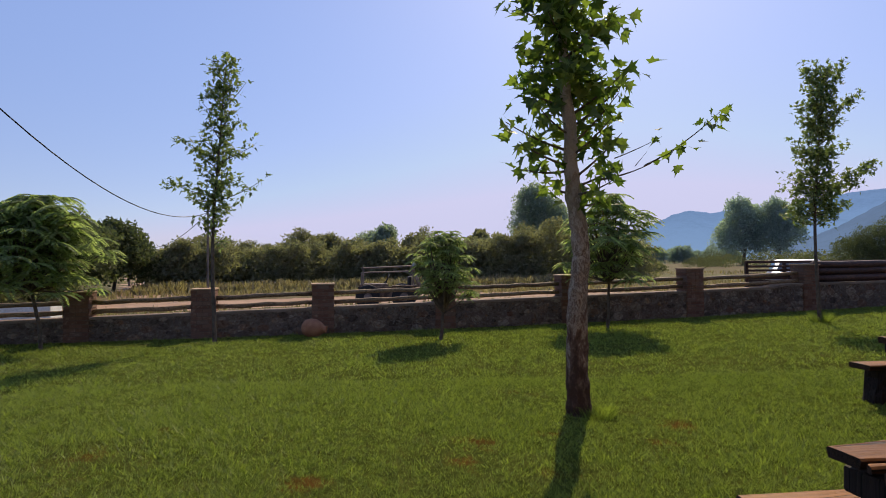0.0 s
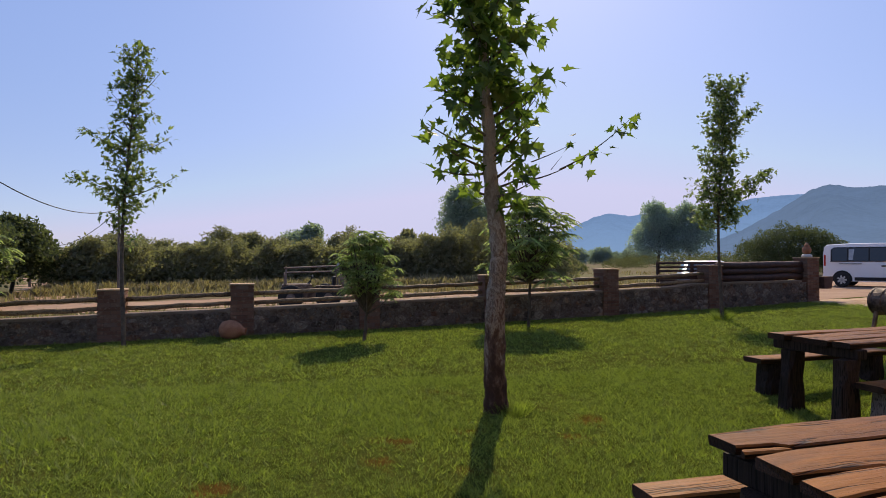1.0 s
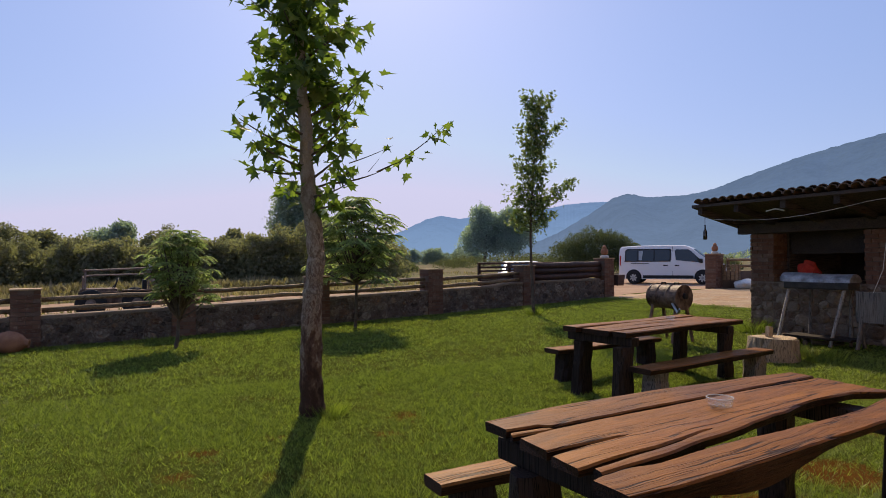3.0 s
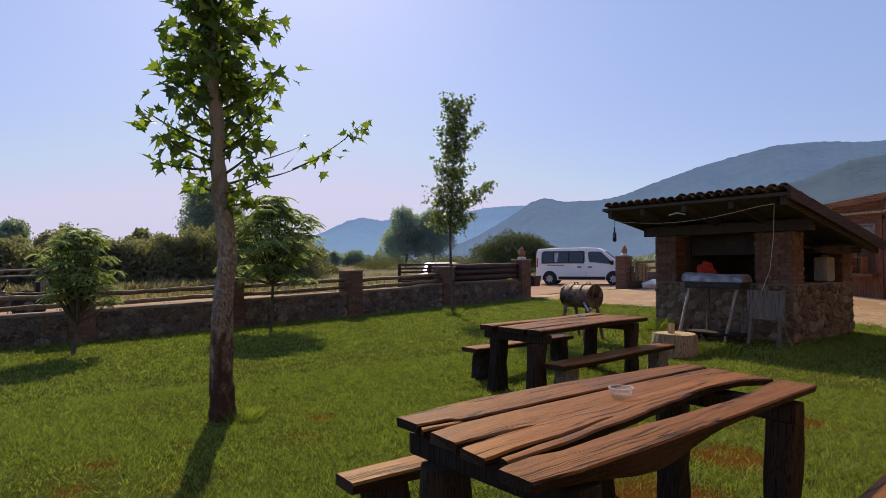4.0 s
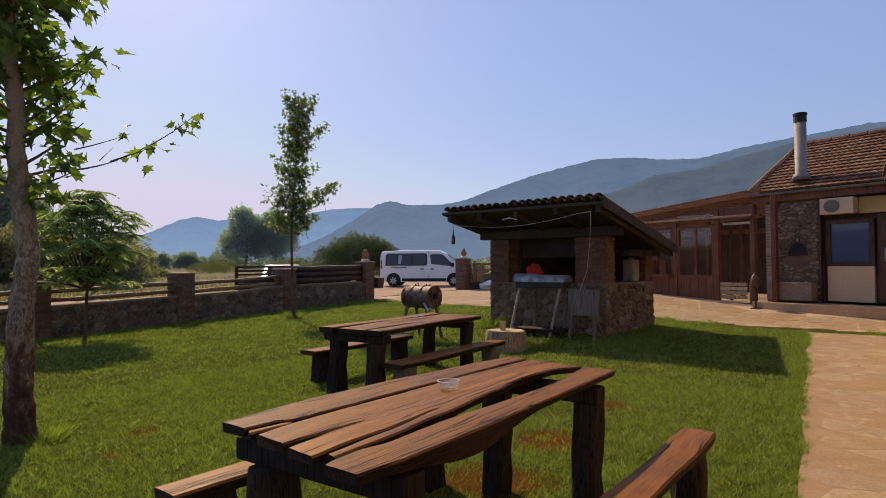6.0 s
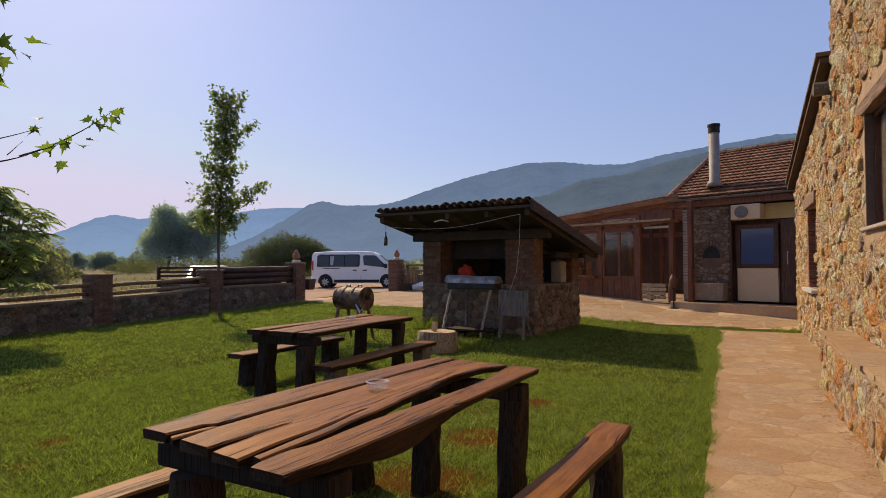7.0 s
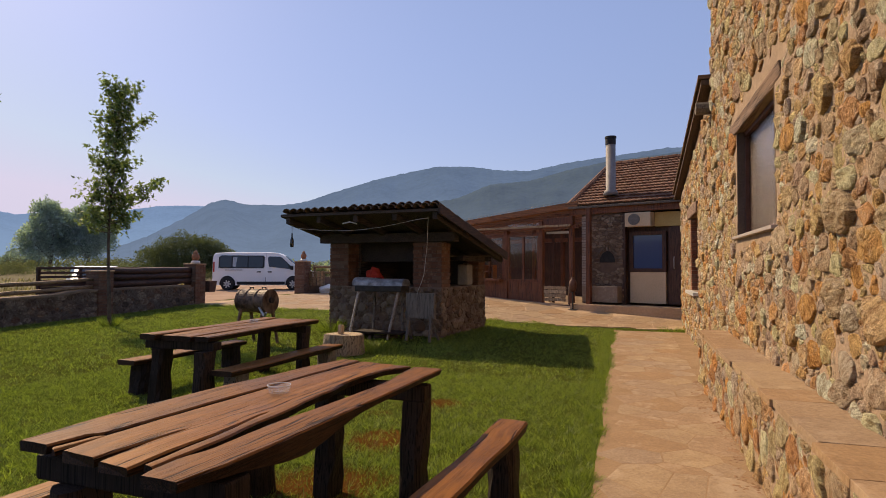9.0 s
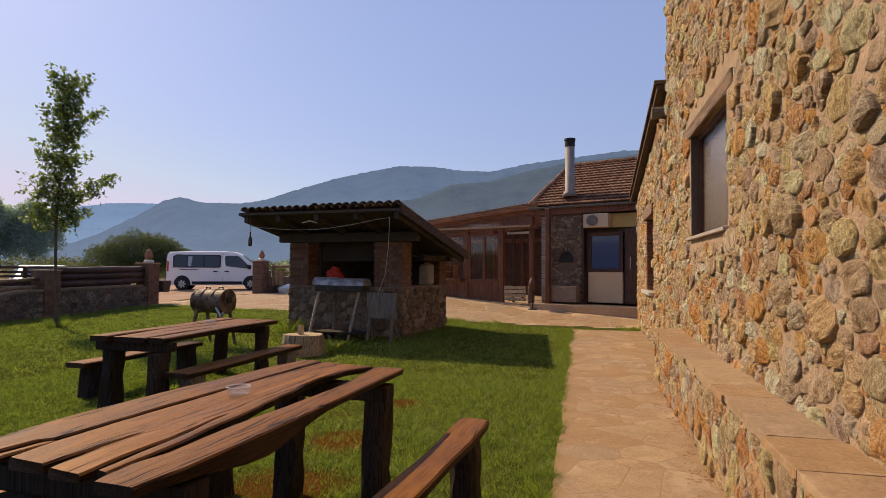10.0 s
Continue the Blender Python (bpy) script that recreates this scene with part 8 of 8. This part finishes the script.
def boulder(outline, depth, rng, n=16):
    """Vertices and faces of one field stone: a worn, knobbly outline, rounded shoulders and a few broken faces."""
    ang = [2 * math.pi * i / n + rng.uniform(-0.1, 0.1) for i in range(n)]
    rad = []
    for w in ang:
        c, d, best = math.cos(w), math.sin(w), 1e9
        for (ax, ay), (bx, by) in zip(outline, outline[1:] + outline[:1]):
            ex, ey = bx - ax, by - ay
            den = c * ey - d * ex
            if abs(den) > 1e-9:
                t, u = (ax * ey - ay * ex) / den, (ax * d - ay * c) / den
                if t > 0 and -0.001 <= u <= 1.001:
                    best = min(best, t)
        rad.append(best if best < 1e8 else 0.03)
    soft = [0.25 * rad[i - 1] + 0.5 * rad[i] + 0.25 * rad[(i + 1) % n] for i in range(n)]
    seed = rng.uniform(0, 90)
    rad = [(0.9 * a + 0.1 * b) * (0.98 + 0.13 * noise.noise(Vector((math.cos(w) * 1.9, math.sin(w) * 1.9, seed))) + 0.07 * noise.noise(Vector((math.cos(w) * 5.0, math.sin(w) * 5.0, seed)))) for a, b, w in zip(rad, soft, ang)]
    size = max(rad)
    cuts = []
    for _ in range(rng.choice((3, 4, 4, 5))):
        w, slope = rng.uniform(0, 6.283), rng.uniform(0.2, 1.5)
        cuts.append((math.cos(w) * slope / size, math.sin(w) * slope / size, rng.uniform(0.75, 1.25)))
    verts, faces = [], []
    rings = ((1.03, 0.0), (1.0, 0.60), (0.95, 0.86), (0.80, 0.97), (0.54, 1.0), (0.25, 1.0))
    for s, k in rings:
        for r, w in zip(rad, ang):
            x, z = r * s * math.cos(w), r * s * math.sin(w)
            if k == 0:
                verts.append((x, z, -0.03))
                continue
            lump = 0.30 * noise.noise(Vector((x / size * 1.6, z / size * 1.6, seed + 7))) + 0.22 * noise.noise(Vector((x / size * 4.5, z / size * 4.5, seed)))
            top = min(1.1, *(c - a * x - b * z for a, b, c in cuts))
            verts.append((x, z, depth * max(0.12, k * max(0.3, top) + lump * (0.4 + 0.6 * k))))
    m = len(rings)
    for r in range(m - 1):
        for i in range(n):
            faces.append((r * n + i, r * n + (i + 1) % n, (r + 1) * n + (i + 1) % n, (r + 1) * n + i))
    verts.append((0, 0, depth * max(0.3, min(1.1, *(c for a, b, c in cuts)))))
    faces += [((m - 1) * n + i, (m - 1) * n + (i + 1) % n, len(verts) - 1) for i in range(n)]
    return verts, faces


def wide(stones, k):
    """Draws a packing out along the wall, so that its stones lie flat."""
    return [((u * k, v), [(a * k, b) for a, b in o]) for (u, v), o in stones]


def lay(face, stones, at, depth, material, parent, name, seed, own=300, order=None, rounds=1, flat=False, rough=0.15, even=False, split=False):
    """Lays stones on a face: at(u, v, out) gives the place in the parent. The first ones in order are parts, the rest one mesh."""
    rng = random.Random(seed)
    if order:
        stones = sorted(stones, key=lambda s: order(*s[0]))
    jv, jf = [], []
    for i, ((u, v), outline) in enumerate(stones):
        if split:
            size = max(math.hypot(*p) for p in outline)
            verts, faces = boulder(outline, depth * rng.uniform(0.75, 1.3) * min(1.5, max(0.45, size / 0.14)), rng, 20 if i < own else 13)
        else:
            verts, faces = stone_shape(outline, depth * (1 if even else rng.uniform(0.6, 1.35)), rng, rounds, flat, rough)
        if i < own:
            c = at(u, v, 0)
            me = mesh_of(name, [at(u + a, v + b, d) - c for a, b, d in verts], faces, material, not flat and not split)
            part(name, me, None, parent, m=Matrix.Translation(c))
        else:
            b = len(jv)
            jv += [at(u + a, v + q, d) for a, q, d in verts]
            jf += [tuple(x + b for x in f) for f in faces]
    if jv:
        tagged(part(name + "s_rest", mesh_of(name, jv, jf, material, not flat and not split), None, parent), kind="stuff")


# house wall
def house_keep(u, v):
    s, z = u - 5.0, v
    if BW[0] - 0.10 < s < BW[1] + 0.10 and BW[2] - 0.10 < z < BW[3] + 0.10 or BW[0] - 0.3 < s < BW[1] + 0.35 and BW[3] - 0.02 < z < BW[3] + 0.30:
        return False
    if SLIT[0] - 0.08 < s < SLIT[1] + 0.08 and SLIT[2] - 0.08 < z < SLIT[3] + 0.08 or SLIT[0] - 0.2 < s < SLIT[1] + 0.2 and SLIT[3] < z < SLIT[3] + 0.25:
        return False
    if s > TALL_S - 0.04 and z > low_top(s) - 0.10:
        return False
    if s < 1.8 and z < BENCH_Z - 0.03:
        return False
    return True


def mortar_coat(name, u0, u1, v0, v1, step, at, keep, depth, material, parent, seed):
    """Hand-laid mortar between the stones: an uneven coat over the wall's core."""
    nu, nv = int((u1 - u0) / step), int((v1 - v0) / step)
    verts, faces = [], []
    for j in range(nv + 1):
        for i in range(nu + 1):
            u, v = u0 + i * step, v0 + j * step
            d = noise.noise(Vector((u * 3.1, v * 5.0, seed))) + 0.7 * noise.noise(Vector((u * 9.0, v * 13.0, seed + 3))) + 0.35 * noise.noise(Vector((u * 24, v * 30, seed)))
            verts.append(at(u, v, depth * (0.55 + 0.55 * d)))
    for j in range(nv):
        for i in range(nu):
            if keep(u0 + (i + 0.5) * step, v0 + (j + 0.5) * step):
                k = j * (nu + 1) + i
                faces.append((k, k + 1, k + nu + 2, k + nu + 1))
    part(name, mesh_of(name, verts, faces, material, True), None, parent, "rough hand-laid mortar")


HOUSE_SIZES = [(0.105, 260), (0.082, 900), (0.062, 5000), (0.046, 14000), (0.033, 26000), (0.023, 40000)]


def house_at(u, v, d):
    return Vector((u - 5.0, -WALL_OFF - 0.004 + d, v))


def coat_keep(u, v):
    s = u - 5.0
    return not (BW[0] - 0.02 < s < BW[1] + 0.02 and BW[2] - 0.02 < v < BW[3] + 0.02 or SLIT[0] - 0.02 < s < SLIT[1] + 0.02 and SLIT[2] - 0.02 < v < SLIT[3] + 0.02 or s > TALL_S - 0.02 and v > low_top(s) - 0.05)


lay("house", wide(pack(13.84 / 1.7, 5.6, HOUSE_SIZES, 5, 0.007, lambda u, v: house_keep(u * 1.7, v)), 1.7), house_at, 0.036, M_HOUSE_STONE, HOUSE_WALL, "stone", 9, split=True,
    own=300, order=lambda u, v: math.hypot(u - 5.0 + 2.6, v - 1.3))
mortar_coat("mortar", 1.0, 13.8, 0.0, 5.6, 0.035, house_at, coat_keep, 0.012, M_MORTAR, HOUSE_WALL, 2)
# oven wall: dark field stones, and a column of pale bricks at its edge
lay("oven", wide(cells(0.92 / 1.6, 2.4, 0.078, 0.078, 65, 0.007, lambda u, v: math.hypot((u * 1.6 - 0.46) / 0.32, (v - 1.16) / 0.36) > 1, 0.3), 1.6), lambda u, v, d: Vector((10.998 - d, u + 0.84, v + 0.46)), 0.02, M_HUT_STONE, OVEN_WALL, "stone", 69)
for r in range(32):
    bm = bmesh.new()
    box(bm, 10.965, 11.0, 1.765 + (0.03 if r % 2 else 0.0), 1.975, 0.46 + r * 0.075, 0.46 + r * 0.075 + 0.062, bevel=0.004)
    part("brick", bm, M_PALE_BRICK, OVEN_WALL)
# far end and tall corner: stones that wrap round
def bench_at(u, v, d):
    return Vector((u - 6.3, -FRONT_OFF - 0.020 + d, v))


lay("bench", wide(pack(8.2 / 1.2, BENCH_Z - 0.06, [(0.11, 300), (0.085, 700), (0.06, 2500), (0.042, 5000), (0.028, 7000)], 15, 0.008), 1.2), bench_at, 0.030, M_HOUSE_STONE, BENCH_CORE, "stone", 19, split=True)
mortar_coat("mortar", 0.0, 8.2, 0.0, BENCH_Z - 0.055, 0.035, bench_at, lambda u, v: True, 0.010, M_MORTAR, BENCH_CORE, 4)
# hut base: front and the side towards the house
HUT_SIZES = [(0.10, 60), (0.08, 200), (0.06, 700), (0.04, 1800), (0.028, 2500)]
lay("hut_front", wide(pack(HW / 1.3, 1.15, HUT_SIZES, 25, 0.012), 1.3), lambda u, v, d: Vector((-d - 0.002, u, v - 0.25)), 0.045, M_HUT_STONE, HUT_CORE, "stone", 29, split=True)
lay("hut_side", wide(pack(HD / 1.3, 1.15, HUT_SIZES, 35, 0.012), 1.3), lambda u, v, d: Vector((u, -d - 0.002, v - 0.25)), 0.045, M_HUT_STONE, HUT_CORE, "stone", 39, split=True)


# garden wall, the face towards the lawn
def wall_at(u, v, d):
    x = -9.0 + u * math.cos(radians(LEAN))
    y = wall_line(x)
    z0 = ground_z(x, y) - 0.08
    k = math.sin(radians(LEAN)), math.cos(radians(LEAN))
    return Vector((x + k[0] * d, y - k[1] * d - 0.002, z0 + v * (wall_top(x) - 0.05 - z0) / 0.62))


lay("garden_wall", wide(pack(22.6 / 1.6, 0.62, [(0.085, 500), (0.065, 1800), (0.048, 5000), (0.034, 8000), (0.024, 8000)], 45, 0.008), 1.6), wall_at, 0.022, M_WALL_STONE, garden_wall, "stone", 49, own=300, order=lambda u, v: abs(u - 12), split=True)


# flagstones of the path
def path_keep(u, v):
    return v < path_left(u - 7.0) + 0.10 - 0.05


def path_at(u, v, d):
    p = yard(u - 7.0, min(v - 0.10, path_left(u - 7.0) - 0.004))
    return Vector((p.x, p.y, ground_z(p.x, p.y) + 0.018 + d))


lay("path", cells(14.5, 1.2, 0.42, 0.30, 55, 0.007, path_keep, 0.3), path_at, 0.0030, M_FLAG, PATH_BED, "flagstone", 59, own=200, rounds=0, flat=True, rough=0.05, even=True)


# slabs of the forecourt
def court_keep(u, v):
    s, n = u + 8.1, v - 0.5
    lawn_end = float(np.interp(n, [-0.6, 1.9, 3.8, 6.0, 9.5, 13.4], [8.05, 8.25, 8.6, 8.3, 8.4, 9.2]))
    f = FRONT.inverted() @ yard(s, n)
    return s > lawn_end + 0.12 and not (f.x > 10.25 and f.y < 2.25) and not (f.x > 10.7 and f.y < 10.4)


def court_at(u, v, d):
    p = yard(u + 8.1, v - 0.5)
    return Vector((p.x, p.y, ground_z(p.x, p.y) + 0.016 + d))


lay("court", cells(7.4, 13.3, 0.52, 0.42, 71, 0.014, court_keep, 0.3), court_at, 0.004, M_FLAG, FORECOURT, "flagstone", 73, own=300, rounds=0, flat=True, rough=0.05, even=True)


# ---- grass blades over the lawn, thick near the tables and thinner with distance ----
def grass():
    rs = np.random.RandomState(4)

    def scatter(n, x0, x1, y0, y1, tuft, reach):
        """Places of blades, in tufts; with each the way it leans out of its tuft."""
        k = n // tuft
        cx, cy = np.repeat(rs.uniform(x0, x1, k), tuft), np.repeat(rs.uniform(y0, y1, k), tuft)
        high = np.repeat(rs.uniform(0.45, 1.0, k) ** 2 * 2.0, tuft)
        a, r = rs.uniform(0, 2 * np.pi, k * tuft), np.abs(rs.normal(0, reach, k * tuft))
        return cx + np.cos(a) * r, cy + np.sin(a) * r, a, high
    sets = [(scatter(1000000, -4.2, 7.4, 0.8, 7.4, 8, 0.030), 0.020, 0.0023), (scatter(560000, -9.5, 14.6, 4.0, 14.6, 7, 0.055), 0.025, 0.0056),
            (scatter(110000, 3.0, 13.8, 0.5, 5.0, 8, 0.05), 0.026, 0.004)]
    ca, sa = math.cos(radians(YAW)), math.sin(radians(YAW))
    # a longer fringe that the mower leaves along the path
    fs, fa = rs.uniform(-7.5, 7.9, 70000), rs.uniform(0, 2 * np.pi, 70000)
    clump = 0.5 + 0.5 * np.sin(fs * 17 + 3 * np.sin(fs * 7.3))
    fn = 0.925 + 0.016 * fs + 0.012 * np.sin(fs * 1.7) + 0.010 * np.sin(fs * 4.1 + 1) - 0.03 * clump + np.abs(rs.normal(0, 0.09, 70000))
    sets.append(((6.3 + fs * ca - fn * sa, 0.06 + fs * sa + fn * ca, fa, 0.5 + 0.8 * clump), 0.036, 0.0032))
    gz = np.vectorize(ground_z)
    allv, base = [], 0
    for pts, hgt, wid in sets:
        x, y, away, high = pts
        s, n = (x - 6.3) * ca + (y - 0.06) * sa, -(x - 6.3) * sa + (y - 0.06) * ca
        edge = 0.925 + 0.016 * s + 0.012 * np.sin(s * 1.7) + 0.010 * np.sin(s * 4.1 + 1)
        ok = (n > edge - 0.055 * rs.uniform(0, 1, len(x)) ** 2) & (y < 11.93 + 0.1405 * (x + 6.16) - 0.06) & (s < np.interp(n, [-0.6, 1.9, 3.8, 6.0, 9.5, 13.4], [8.05, 8.25, 8.6, 8.3, 8.4, 9.2]) + 0.14 + 0.08 * np.sin(n * 5.0) + 0.06 * np.sin(n * 13.0)) & ~((s > 5.0) & (s < 7.4) & (n > 4.1) & (n < 6.6))
        patch = np.sin(x * 1.3 + np.sin(y * 0.9) * 2) * np.sin(y * 1.7 + np.sin(x * 1.1) * 2)
        keep = rs.uniform(0, 1, len(x)) < 0.9 + 0.1 * patch
        tuffet = np.sin(x * 31 + 3 * np.sin(y * 13)) * np.sin(y * 29 + 3 * np.sin(x * 11)) + 0.6 * np.sin(x * 9.7 + 2 * np.sin(y * 5.3)) * np.sin(y * 8.9 + 2 * np.sin(x * 4.7))
        keep &= rs.uniform(0, 1, len(x)) < 0.72 + 0.30 * tuffet
        for bx, by, br in BARE:
            d = np.hypot(x - bx, y - by) / br
            keep &= rs.uniform(0, 1, len(x)) < np.clip((d - 0.5) * 1.3, 0.14, 1)
        for bx, by, br in THIN:
            keep &= rs.uniform(0, 1, len(x)) < np.clip(np.hypot(x - bx, y - by) / br * 0.8, 0.4, 1)
        ok &= keep
        x, y, patch, away, high = x[ok], y[ok], patch[ok] + 0.9 * tuffet[ok], away[ok], high[ok]
        k = len(x)
        z = gz(x, y) + np.where((x - 6.3) * ca + (y - 0.06) * sa > 8.0, 0.018, 0.0)
        az, h = rs.uniform(0, 2 * np.pi, k), hgt * rs.uniform(0.5, 1.4, k) * high * np.clip(1 + 0.3 * patch, 0.4, 1.7)
        lean = h * rs.uniform(0.3, 1.7, k)
        la = away + rs.normal(0, 0.7, k)
        wx, wy = np.cos(az) * wid, np.sin(az) * wid
        a = np.stack([x - wx, y - wy, z - 0.004], 1)
        b = np.stack([x + wx, y + wy, z - 0.004], 1)
        c = np.stack([x + np.cos(la) * lean, y + np.sin(la) * lean, z + h], 1)
        allv.append(np.stack([a, b, c], 1).reshape(-1, 3))
    v = np.concatenate(allv)
    k = len(v) // 3
    me = bpy.data.meshes.new("grass")
    me.vertices.add(len(v))
    me.vertices.foreach_set("co", v.astype(np.float32).ravel())
    me.loops.add(3 * k)
    me.loops.foreach_set("vertex_index", np.arange(3 * k, dtype=np.int32))
    me.polygons.add(k)
    me.polygons.foreach_set("loop_start", np.arange(0, 3 * k, 3, dtype=np.int32))
    me.materials.append(M_GRASS)
    me.update(calc_edges=True)
    me.validate()
    tagged(new("grass", me), "short mown green grass blades of the lawn", "grass", kind="stuff")


grass()
